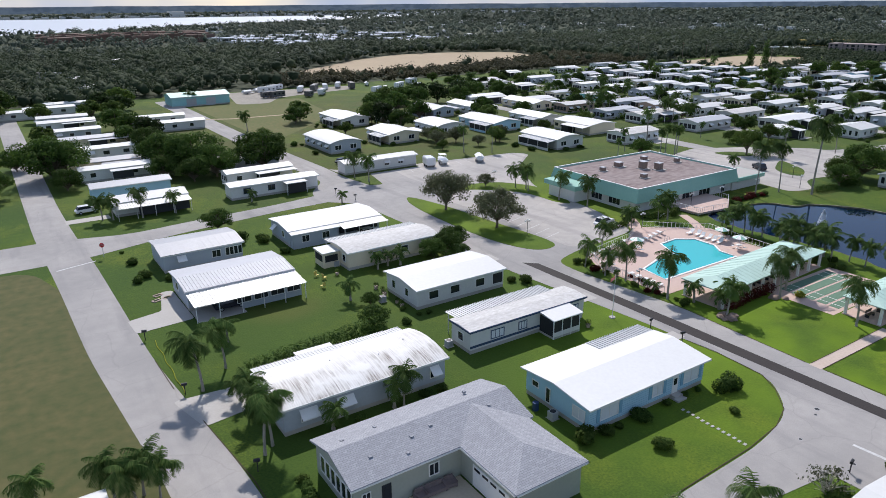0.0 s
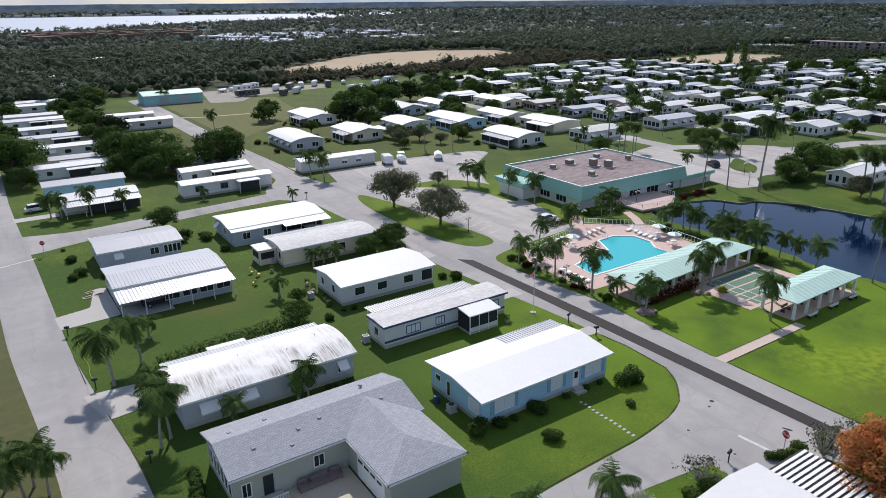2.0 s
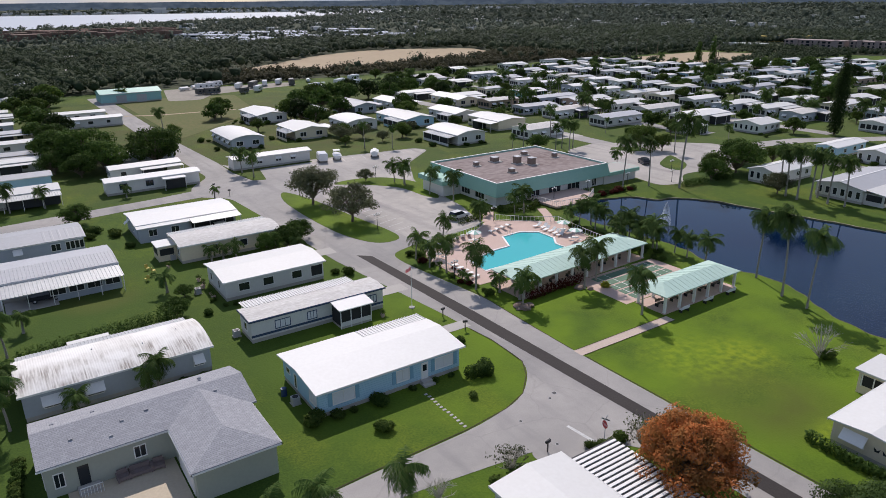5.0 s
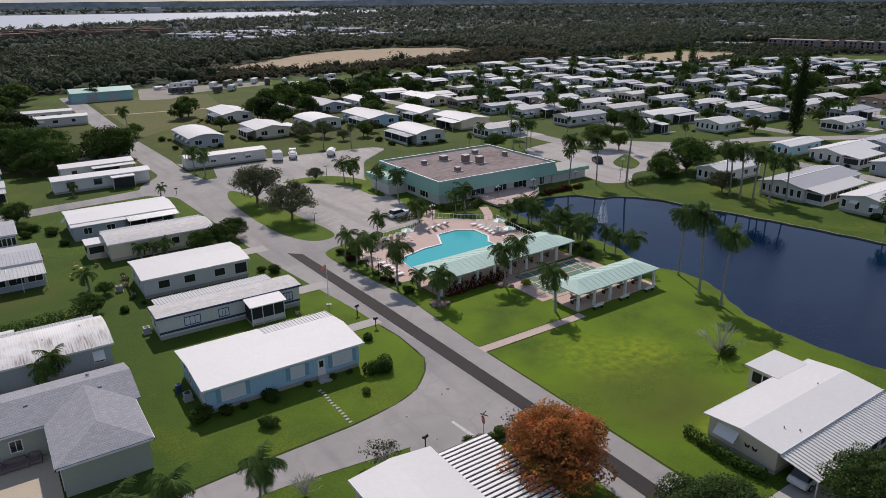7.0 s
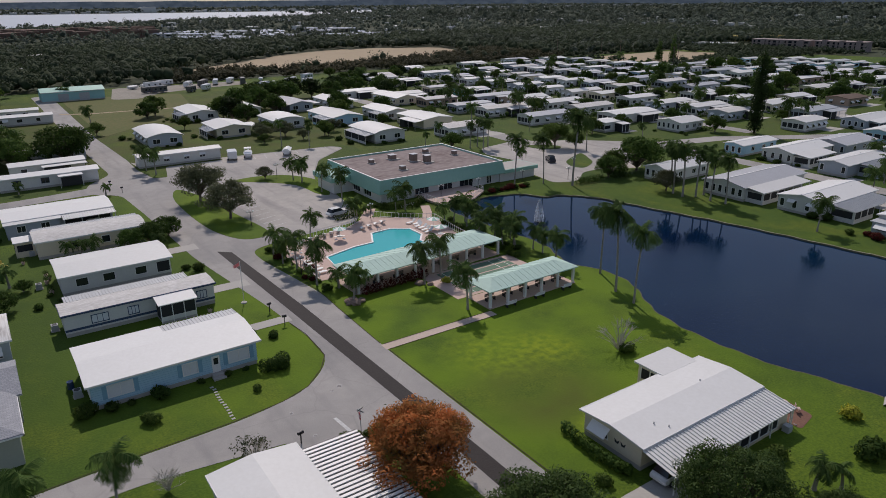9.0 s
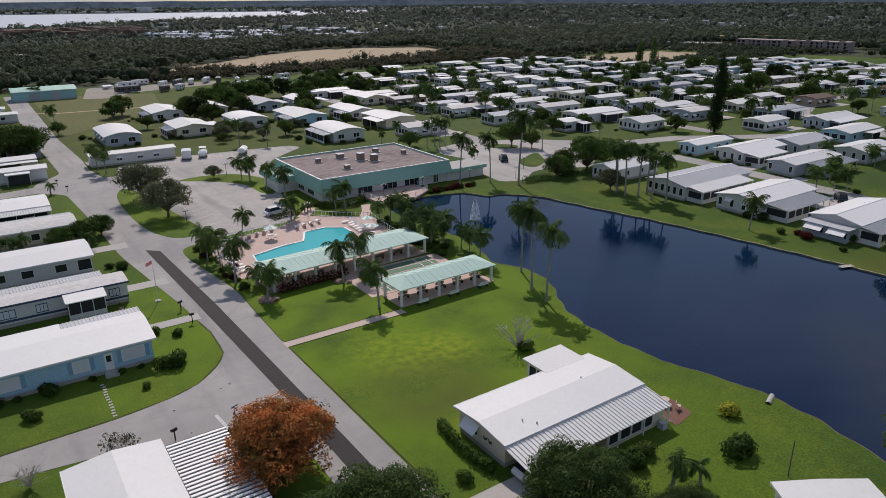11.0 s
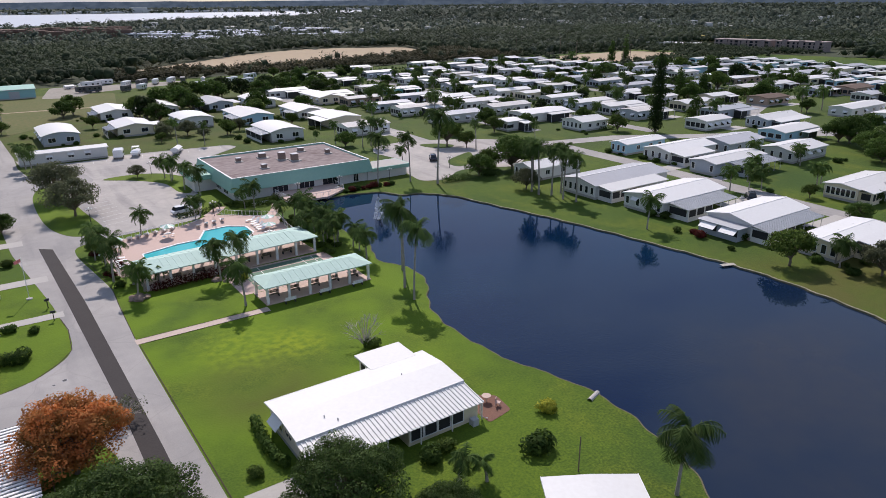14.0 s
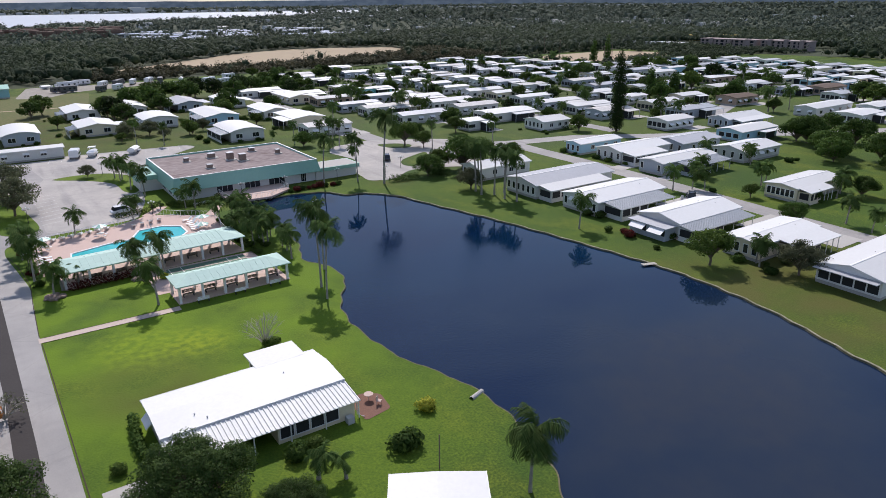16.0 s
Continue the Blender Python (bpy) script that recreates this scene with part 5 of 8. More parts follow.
def leaf_mesh(name, blobs, n, size, seed, mat, fill=0.35):
    """A crown of many small leaf clumps on and in lumpy masses: (x, y, z, rx, rz)."""
    rs = np.random.RandomState(seed)
    w = np.array([b[3] ** 2 for b in blobs])
    idx = rs.choice(len(blobs), n, p=w / w.sum())
    B = np.array(blobs)[idx]
    v = rs.normal(size=(n, 3))
    v /= np.linalg.norm(v, axis=1)[:, None]
    k = np.where(rs.rand(n) < fill, rs.rand(n) ** 0.5, rs.normal(0.97, 0.10, n))
    c = B[:, :3] + v * k[:, None] * B[:, [3, 3, 4]]
    nrm = v * 0.9 + rs.normal(size=(n, 3)) * 0.55 + np.array([0, 0, 0.35])
    nrm /= np.linalg.norm(nrm, axis=1)[:, None]
    t = np.cross(nrm, rs.normal(size=(n, 3)))
    t /= np.linalg.norm(t, axis=1)[:, None]
    u = np.cross(nrm, t)
    s = size * rs.uniform(0.6, 1.3, n)[:, None]
    q = np.stack([c - t * s, c - u * s * 0.55 + nrm * s * 0.12, c + t * s, c + u * s * 0.55 + nrm * s * 0.12], 1).reshape(-1, 3)
    me = bpy.data.meshes.new(name)
    me.from_pydata(q.tolist(), [], np.arange(4 * n).reshape(-1, 4).tolist())
    me.materials.append(mat)
    soft = nrm * 0.55 + v * 0.75 + np.array([0, 0, 0.1])
    soft /= np.linalg.norm(soft, axis=1)[:, None]
    me.normals_split_custom_set_from_vertices(np.repeat(soft, 4, 0).tolist())
    return me


def broad_tree(h, r, seed, mat, n=3000, size=0.25, clear=0.25, fill=0.35, blobs=24, lump=(0.26, 0.46), shell=(0.5, 0.78)):
    rg = random.Random(seed)
    ob = thing("tree", 0, 0, -500)
    bm = bmesh.new()
    zc = h * clear
    tube(bm, [(0, 0, 0), (0.05, 0.02, zc * 0.5), (0.0, 0.1, zc), (0.1, 0.0, h * 0.75)], [0.05 * h * 0.7, 0.03 * h, 0.026 * h, 0.008 * h], 8)
    bl = []
    for k in range(blobs):
        az, e = k * 2.4 + rg.uniform(-0.4, 0.4), rg.uniform(-0.25, 1.0)
        rr = r * math.sqrt(max(0.0, 1 - max(0, e) ** 2)) * rg.uniform(*shell)
        c = (rr * math.cos(az), rr * math.sin(az), zc + (h - zc) * (0.42 + 0.42 * e) * rg.uniform(0.85, 1.0))
        br = r * rg.uniform(*lump)
        bl.append((*c, br, br * 0.72))
        tube(bm, [(0, 0.05, zc * rg.uniform(0.7, 1.0)), (c[0] * 0.45, c[1] * 0.45, zc + (c[2] - zc) * 0.55), c], [0.014 * h, 0.009 * h, 0.004 * h], 5)
    part("trunk", bm, BARK, ob)
    new("crown", leaf_mesh("crown", bl, n, size, seed, mat, fill)).parent = ob
    return ob


def shrub(r, seed, mat, n=800, size=0.12, flat=0.75, name="shrub"):
    rg = random.Random(seed)
    ob = thing(name, 0, 0, -500)
    bl = [(rg.uniform(-0.4, 0.4) * r, rg.uniform(-0.4, 0.4) * r, r * flat * rg.uniform(0.55, 0.8), r * rg.uniform(0.5, 0.75), r * flat * 0.55) for _ in range(6)]
    new("leaves", leaf_mesh("leaves", bl, n, size, seed, mat, 0.2)).parent = ob
    part("stem", tube(bmesh.new(), [(0, 0, 0), (0, 0, r * flat * 0.6)], [0.06, 0.04], 5), BARK, ob)
    return ob


def plant(src, x, y, label, category, scale=1.0, group="", z=0.0, turn=None):
    c = copy_thing(src, pose(x, y, z, 0, 0, rnd.uniform(0, 360) if turn is None else turn) @ Matrix.Scale(scale, 4))
    return tagged(c, label, category, group)
TEMPLATES = []


def template(ob):
    TEMPLATES.append(ob)
    return ob


P_SMALL = [template(palm_tree(2.4, 1.7, 11, 0.2, 13)), template(palm_tree(2.2, 1.6, 12, 0.4, 12))]
P_MID = [template(palm_tree(4.0, 2.3, s, 0.5, 19, None, 0.12)) for s in (21, 22, 23)]
P_TALL = [template(palm_tree(5.6, 2.7, s, 0.6, 21, None, 0.14)) for s in (31, 32, 33)]
P_FULL = template(palm_tree(6.4, 3.1, 35, 0.4, 28, None, 0.15, 0.03))
P_ROYAL = [template(palm_tree(10.0, 2.9, s, 0.5, 22, None, 0.19, 0.06)) for s in (41, 42, 43)]
P_COCO = [template(palm_tree(11.0, 3.1, s, 0.7, 24, None, 0.15, 0.13)) for s in (51, 52, 53)]
T_BROAD = [template(broad_tree(6.5, 3.6, s, LEAF, 5600, 0.17, 0.22, 0.3, 40, (0.2, 0.36), (0.5, 0.85))) for s in (61, 62, 67)]
T_PALE = [template(broad_tree(6.0, 3.9, s, LEAF_PALE, 7000, 0.14, 0.2, 0.45, 46, (0.18, 0.32), (0.45, 0.88))) for s in (63, 64)]
T_DARK = [template(broad_tree(8.0, 5.0, s, LEAF_DARK, 7600, 0.22, 0.10, 0.25, 64, (0.13, 0.32), (0.4, 1.04))) for s in (65, 66, 68)]
T_FAR = [template(broad_tree(7.4, 4.4, s, m, 1500, 0.42, 0.12, 0.25, 30, (0.2, 0.38), (0.5, 0.85))) for s, m in ((265, LEAF_DARK), (266, LEAF_DARK), (267, LEAF), (268, LEAF_DEEP))]
T_NEAR = [template(broad_tree(7.4, 5.0, s, LEAF_NEAR, 42000, 0.092, 0.10, 0.15, 150, (0.10, 0.21), (0.5, 0.94))) for s in (165, 166)]
SHRUBS = [template(shrub(0.9, 71, LEAF_DARK)), template(shrub(0.9, 72, LEAF)), template(shrub(0.9, 73, LEAF, 1000, 0.11))]
RED_SHRUB = template(shrub(0.9, 74, LEAF_RED))
YELLOW_SHRUB = template(shrub(0.9, 75, LEAF_YELLOW))

PALM = "green palm tree with a slender grey trunk on grass"
for x, y in ((14.2, 69.9), (17.8, 73.5), (15.9, 55.0), (17.0, 56.0), (76.5, 65.9), (76.2, 57.8), (93.2, 50.3), (89.4, 38.2), (99.3, 105.7), (100.7, 98.6), (89.4, 48.9), (22.4, 143.2), (72.3, 149.1), (73.3, 143.5), (72, 228)):
    plant(rnd.choice(P_TALL), x, y, PALM, "palm tree", rnd.uniform(0.95, 1.1))
for x, y in ((75.7, 73.7), (75.5, 69.2), (77.9, 49.3), (84.5, 78.7), (94.9, 81.5), (96.4, 83.6), (105.3, 84.0), (107, 83.2), (106.6, 58.7), (108.8, 54.6), (110, 52.8), (111.5, 44.5), (112.4, 48.6), (110.7, 67.5), (112.1, 66.4), (112.8, 62.6), (113.0, 57.7), (110.4, 62), (110.6, 57.0), (108.2, 71), (110.6, 71.4), (112.2, 70), (111.6, 60.2), (111.4, 54.8), (112.6, 51.2), (17, 62.6), (31, 54.9), (28.7, 142.8), (17.2, 145.0), (15.4, 146)):
    plant(rnd.choice(P_MID), x, y, PALM, "palm tree", rnd.uniform(0.85, 1.15))
for x, y in ((72.6, 306), (74.5, 304), (230.2, 40), (199.5, 34), (201, 32), (200, -3), (210, 39.8), (211.4, 40.6), (216.8, 27.6), (98.4, 119.3), (99.6, 117), (98.9, 115.4), (152, 100), (169.2, -1.0), (170.2, 0.2), (205.2, 38), (214, 27), (221.5, 13.6), (217, 12), (225.8, 49.6), (232, 41.6), (201.5, 2.2), (195, 35.6)):
    plant(rnd.choice(P_MID), x, y, "green palm tree beside paving", "palm tree", rnd.uniform(0.9, 1.2))
for x, y in ((17, 65.4), (30.0, 55.2), (78.4, 55.0), (81.5, 52.6), (23, 55.2), (44.3, 142.2), (59.8, 130.1), (20, 80), (38.6, 83), (60.8, 86.5), (92, -8.2), (94, -9.5), (47.7, 91.6), (51.6, 91.2), (49.7, 92.0), (79.2, 51.5)):
    plant(rnd.choice(P_SMALL), x, y, "low green palm beside a house", "palm tree", rnd.uniform(0.9, 1.15))
for x, y in ((76.5, 70.6), (76.2, 67.4), (76.6, 61.8), (76.4, 60.4), (78.0, 75.6), (99.4, 85.6), (101, 86.4)):
    plant(rnd.choice(P_SMALL), x, y, "low spiky palm in the pool border", "palm tree", rnd.uniform(0.45, 0.65))
for x, y in ((3.0, 56.0), (4.4, 53.6), (6.2, 53.4), (-2.4, 57.0), (5.2, 55.4)):
    plant(rnd.choice(P_MID), x, y, "dark palm on the rough verge", "palm tree", rnd.uniform(0.9, 1.05))
for x, y in ((162.4, 48.8), (161.7, 51.9), (161.9, 55.6), (159.8, 57.3), (163.7, 63.5), (164.6, 55.6), (160.4, 60.2)):
    plant(rnd.choice(P_ROYAL), x, y, "tall palm on the far pond bank", "palm tree", rnd.uniform(0.9, 1.05), turn=rnd.uniform(-15, 15))
for x, y, s in ((113.7, 37.0, 0.9), (110.4, 30.9, 1.06), (109.3, 26.6, 0.93)):
    plant(rnd.choice(P_COCO), x, y, "tall windswept coconut palm by the pond", "palm tree", s, turn=rnd.uniform(-12, 12))
for x, y, s in ((147.6, 77.6, 1.38), (143.6, 82.8, 0.92), (135.4, 83.2, 1.0)):
    plant(rnd.choice(P_COCO), x, y, "very tall palm beside the clubhouse", "palm tree", s, turn=rnd.uniform(-12, 12))
for x, y, s in ((164.7, 138.5, 0.9), (156.5, 124.8, 0.75), (155.8, 121.1, 0.75), (158.6, 122.6, 0.7), (153.4, 124.0, 0.7), (149.5, 133.3, 0.6), (176.9, 102.1, 0.75), (194.6, 97.8, 0.6), (200.7, 158.3, 0.7), (256.4, 184, 0.7), (111.4, 158.4, 0.68), (117.9, 153.8, 0.6), (184, 134, 0.45), (141, 128, 0.5)):
    plant(rnd.choice(P_ROYAL), x, y, "tall garden palm near the clubhouse", "palm tree", s)
for x, y, s in ((173.2, 110.8, 1.2), (176.5, 106, 0.8), (181, 84.2, 0.9), (186, 79, 0.8), (165.4, 82, 0.85), (197.1, 119.5, 0.85), (289.2, 159.7, 0.8), (293.7, 188.9, 0.9), (108.6, 165, 0.5), (129, 164.5, 0.55), (70.5, 208, 0.7), (96, 203, 0.7), (114, 177, 0.75), (128.5, 166, 0.8), (151.5, 170, 0.7), (171, 172, 0.8), (163.6, 3.8, 1.0), (210.6, 13.2, 0.45), (203.6, 22.8, 0.5)):
    plant(rnd.choice(T_BROAD), x, y, "leafy green tree on a lawn", "tree", s)
for x, y, k in ((42.4, 22.6, 0.92), (36.2, 24.6, 0.84), (32.6, 26.2, 0.8)):
    plant(rnd.choice(P_TALL), x, y, "feathery green palm beside the street", "palm tree", k)
plant(P_FULL, 106.0, -20, "full feathery palm at the water's edge", "palm tree", 1.0)
plant(P_TALL[1], 160.1, 28.6, "drooping silvery palm on the pond bank", "palm tree", 1.0)

for x, y, s in ((75.2, 113.3, 1.45), (76.5, 97.9, 1.35), (93.3, 123.9, 0.55), (111, 172, 0.8), (118, 172, 0.85), (120.5, 164, 0.6), (134, 171, 0.7), (113, 180, 0.7), (160.6, 62.2, 0.85), (170.8, -6.4, 0.95)):
    plant(rnd.choice(T_PALE), x, y, "sparse grey-green tree on grass", "tree", s)
for x, y, s in ((10.9, 187.5, 1.5), (14, 193, 1.2), (41.5, 179, 1.4), (36.5, 188, 1.25), (45, 170, 1.1), (39, 168, 0.8), (40, 198, 0.9), (57.5, 171, 1.35), (60, 180, 1.1), (38, 212, 1.0), (34, 175, 0.8), (4, 205, 0.8), (-3, 175, 1.0), (12.5, 176, 0.7)):
    plant(rnd.choice(T_DARK), x, y, "dense dark green tree with a round crown", "tree", s)
for x, y, s in ((44, 293, 1.0), (40, 285, 0.9), (39, 242, 1.05), (35, 228, 0.8), (2, 300, 1.0), (-6, 290, 1.1), (-2, 312, 1.2), (6, 318, 1.2), (38, 300, 1.1), (46, 308, 1.2), (33, 290, 0.9), (36, 255, 1.0), (41, 228, 1.0), (16, 290, 0.9), (13, 238, 0.8)):
    plant(rnd.choice(T_FAR), x, y, "tall dark tree at the edge of the woods", "tree", s * 1.12)
for x, y, s in ((95, 238.5, 0.95), (91, 233, 0.8), (115, 212, 1.05), (114, 219, 1.0), (117, 203, 0.9), (132, 216, 0.95), (132, 232, 1.1), (126, 240, 1.0), (135, 246, 1.1), (141, 254, 1.05), (148, 253, 1.1), (155, 255, 1.1), (162, 250, 1.05), (168, 242, 1.0), (173, 251, 1.1), (180, 254, 1.0), (150, 246, 1.0), (188, 258, 0.9), (153, 205, 1.0), (150, 199, 0.75), (193, 240, 0.8), (196, 252, 0.9), (170, 203, 0.7)):
    plant(rnd.choice(T_FAR), x, y, "dense dark tree in a belt behind the homes", "tree", s * 1.12)
for x, y, s in ((64, 94, 0.52), (60.5, 91.2, 0.55), (57.5, 90.4, 0.5), (37.4, 73.6, 0.40), (40.2, 80.0, 0.26), (32.6, 127.0, 0.55), (159.8, 78.2, 0.7), (170.5, 79.0, 1.15), (184.5, 123, 0.55), (268, 47, 1.1), (250, 30, 0.85), (258, 22, 1.1), (268, 50, 0.95), (261, 39, 0.75), (223, 10, 0.6), (232, 2, 0.85), (244, 10, 1.1), (277, 38, 1.0), (292, 28, 1.1), (195.5, 9.0, 0.5), (258, 34, 0.9), (150, 128, 0.6)):
    plant(rnd.choice(T_DARK), x, y, "dark green garden tree with a full crown", "tree", s)
for x, y, s in ((66.4, -2.6, 1.22), (62.4, -1.0, 0.95), (82.0, -7.2, 1.05), (78.5, -12, 0.7), (88, -12.5, 0.6)):
    plant(rnd.choice(T_NEAR), x, y, "dense dark green tree near a house", "tree", s)
for i in range(190):
    x = rnd.choice((207, 236, 268, 298, 330, 356, 388, 412, 440, 468)) + rnd.choice((-3.5, 3.5)) + rnd.uniform(-1, 1)
    y = rnd.uniform(112, 320) if x < 390 else rnd.uniform(-20, 230)
    plant(rnd.choice(T_FAR), x, y, "green garden tree among mobile homes", "tree", rnd.uniform(0.35, 0.8), "garden trees")
for x, y, k in ((321, 196, 0.9), (376, 223, 0.8), (324, 150, 1.0), (303, 127, 1.1), (344, 143, 1.2), (353, 150, 1.0), (381, 158, 1.25), (415, 199, 1.3), (330, 113, 1.1), (381, 127, 1.0), (311, 134, 0.8), (364, 78, 1.2), (357, 70, 1.2), (289, 52, 0.9), (345, 213, 1.1), (268, 153, 0.7), (238, 122, 0.6), (230, 99, 0.75), (395, 216, 1.2), (404, 210, 1.1)):
    plant(rnd.choice(T_FAR), x, y, "broad dark tree among mobile homes", "tree", k, "garden trees")
for x, y, k in ((262, 166, 0.95), (272, 156, 0.9), (304, 210, 0.9), (219, 227, 0.8), (286, 186, 0.8), (264, 97, 0.7), (286, 98, 0.7), (312, 84, 0.8)):
    plant(rnd.choice(T_BROAD), x, y, "bright green tree among mobile homes", "tree", k, "garden trees")
for i in range(40):
    x = rnd.choice((207, 239, 268, 300, 332, 356, 385)) + rnd.choice((-4, 4))
    plant(rnd.choice(P_TALL + P_MID), x, rnd.uniform(112, 300), "garden palm among mobile homes", "palm tree", rnd.uniform(1.0, 1.4), "garden palms")
for x, y in ((192, 190), (196, 187), (198, 186), (205, 164), (312, 86), (322, 84), (264, 95), (269, 93)):
    plant(rnd.choice(P_TALL), x, y, "garden palm among mobile homes", "palm tree", rnd.uniform(1.1, 1.4), "garden palms")

ORANGE = broad_tree(8.2, 5.1, 81, LEAF_ORANGE, 24000, 0.13, 0.06, 0.12, 150, (0.11, 0.23), (0.5, 0.93))
ORANGE.matrix_basis = pose(64.9, 12.0, 0)
tagged(ORANGE, "tree with orange and green leaves beside the street", "tree")
pine = thing("pine_tree", 237.6, 90.6, 0, 0, "tall dark slender pine among the homes", "tree")
part("trunk", tube(bmesh.new(), [(0, 0, 0), (0.1, 0, 9), (0, 0.1, 24)], [0.4, 0.28, 0.06], 8), BARK, pine)
new("crown", leaf_mesh("crown", [(rnd.uniform(-0.3, 0.3), rnd.uniform(-0.3, 0.3), z * 1.0, 1.95 * (1 - (z / 26) ** 5) + 0.15, 1.5) for z in range(2, 25)], 9000, 0.24, 92, LEAF_DEEP, 0.55)).parent = pine
for x, y, h in ((305, 134, 12), (312, 128, 10), (420, 265, 16), (415, 272, 13)):
    p = thing("pine_tree", x, y, 0, 0, "dark pointed tree among the homes", "tree")
    part("trunk", tube(bmesh.new(), [(0, 0, 0), (0, 0, h)], [0.3, 0.05], 6), BARK, p)
    new("crown", leaf_mesh("crown", [(rnd.uniform(-0.6, 0.6), rnd.uniform(-0.6, 0.6), z, 2.2 * (1 - (z / (h + 3)) ** 2) + 0.3, 1.4) for z in range(2, int(h) + 1)], 1500, 0.4, int(h), LEAF_DARK, 0.4)).parent = p


PALE_TWIG = surface("pale_twig", (0.50, 0.47, 0.41), (0.34, 0.31, 0.26), 2.0, 9.0, 0.9, 0.5, 0.3)


def bare_tree(x, y, h, seed, label, leaves=None):
    rg = random.Random(seed)
    ob = thing("bare_tree", x, y, 0, 0, label, "tree")
    bm = bmesh.new()
    tips = []
    for k in range(26):
        az, el = k * 2.4, rg.uniform(0.15, 1.35)
        r = h * 0.62 * math.cos(el) * rg.uniform(0.8, 1.05)
        tip = (r * math.cos(az), r * math.sin(az), h * (0.38 + 0.62 * math.sin(el)) * rg.uniform(0.85, 1.0))
        mid = (tip[0] * 0.45, tip[1] * 0.45, tip[2] * 0.62)
        tube(bm, [(0, 0, 0.1), mid, tip], [0.07, 0.035, 0.012], 4)
        for j in range(5):
            t2 = (tip[0] + rg.uniform(-0.6, 0.6), tip[1] + rg.uniform(-0.6, 0.6), tip[2] + rg.uniform(-0.2, 0.4))
            m2 = tuple(m + (t - m) * 0.6 for m, t in zip(mid, tip))
            tube(bm, [m2, t2], [0.02, 0.008], 3)
            tips.append(t2)
    part("trunk", bm, PALE_TWIG, ob)
    if leaves:
        new("crown", leaf_mesh("crown", [(*t, 0.35, 0.25) for t in tips], 350, 0.13, seed, leaves, 0.5)).parent = ob
    return ob


bare_tree(97.1, 18.2, 4.4, 5, "pale nearly leafless tree on the lawn")
bare_tree(53.9, 22.6, 2.6, 6, "small sparse frangipani beside the street", LEAF_PALE)
bare_tree(46.5, 23.2, 2.2, 9, "small bare shrub beside the street")
bare_tree(66.6, 18.6, 3.0, 7, "sparse variegated shrub beside the street", LEAF_PALE)
bare_tree(70.0, 18.0, 2.6, 8, "sparse variegated shrub beside the street", LEAF_PALE)


def bushes(spots, label, kinds=SHRUBS):
    for x, y, s in spots:
        plant(rnd.choice(kinds), x, y, label, "shrub", s)


bushes(((42.6, 40.0, 1.5), (44.9, 39.4, 1.0), (49.6, 39.2, 1.3), (47.6, 34.9, 1.2), (54.0, 39.6, 0.6), (62.0, 47.6, 1.1), (64.8, 45.6, 0.9), (58.6, 34.6, 0.7), (57.0, 39.5, 0.6), (59.0, 39.6, 0.5), (46.8, 39.5, 0.6)), "clipped green shrub by the blue home")
bushes(((34.4, 118.8, 1.6), (33.0, 116, 1.3), (31.8, 120, 1.5), (16.2, 109, 1.3), (14.8, 107.5, 1.1), (19, 105.5, 1.0), (63.6, 74, 1.3), (62, 75.5, 0.9), (15, 123, 0.5), (26, 54.6, 0.9), (34, 55.3, 0.9), (36, 55.2, 0.8), (44.2, 73.2, 0.5), (45.5, 72.9, 0.6), (43.2, 76, 0.6), (41.5, 72, 0.9)), "dark green garden shrub beside a home")
bushes(((100.5, -8.5, 1.9), (91.9, -4.3, 1.5), (93.6, -3.9, 1.2), (77.8, 2.6, 1.0), (97.6, 17.6, 1.3), (103.6, -21.5, 1.3)), "rounded green shrub on the lawn")
plant(YELLOW_SHRUB, 105.6, -4.5, "clipped yellow shrub on the lawn", "shrub", 1.25)
plant(YELLOW_SHRUB, 92.4, 47.6, "yellow shrub by the courts", "shrub", 0.9)
bushes(((78.3, 64.4, 0.7), (78.0, 63.0, 0.6), (78.2, 66.4, 0.6)), "low red-leaved shrub at the edge of the pool terrace", [RED_SHRUB])
bushes(((162.8, 13.4, 0.8), (163.2, 24.4, 1.1), (168.6, 2.4, 1.2), (168.0, -3.6, 1.3), (198.6, 10.1, 1.2), (201.0, 30.0, 1.0)), "dark garden shrub on the pond bank")
bushes(((163.9, 20.1, 1.4), (165, 22.4, 0.9)), "dark red flowering shrub", [RED_SHRUB])
bushes(((62.4, 21.2, 0.8), (63.2, 20.6, 0.9), (64.6, 20.2, 0.8), (65.6, 20.4, 1.0), (54.2, 21.4, 1.4), (51.8, 21.6, 1.1), (68.4, 19.4, 1.3)), "low green shrub at the street corner")
bushes([(16.6 + k * 0.1, 43.0 + k * 0.9, 0.75) for k in range(8)], "low hedge along a house wall")
bushes([(76.2 + rnd.uniform(-0.6, 0.8), rnd.uniform(54.5, 77.5), rnd.choice((0.3, 0.4, 0.5, 0.7, 1.0))) for k in range(26)], "mixed shrub in the pool border", SHRUBS + [RED_SHRUB])
bushes([(108 + rnd.uniform(-0.8, 2.5), 50 + k * 1.3, rnd.uniform(0.6, 1.1)) for k in range(18)], "dark shrub between the pool and pond")
bushes([(127.5 + k * 1.4, 83.4 + rnd.uniform(-0.6, 0.6), rnd.uniform(0.8, 1.3)) for k in range(9)], "red and green shrub beside the clubhouse", [RED_SHRUB, SHRUBS[0], RED_SHRUB])
bushes([(100 + k * 1.6, 88.2 + rnd.uniform(-0.5, 0.3), rnd.uniform(0.6, 1.0)) for k in range(4)], "green shrub beside the clubhouse wall")


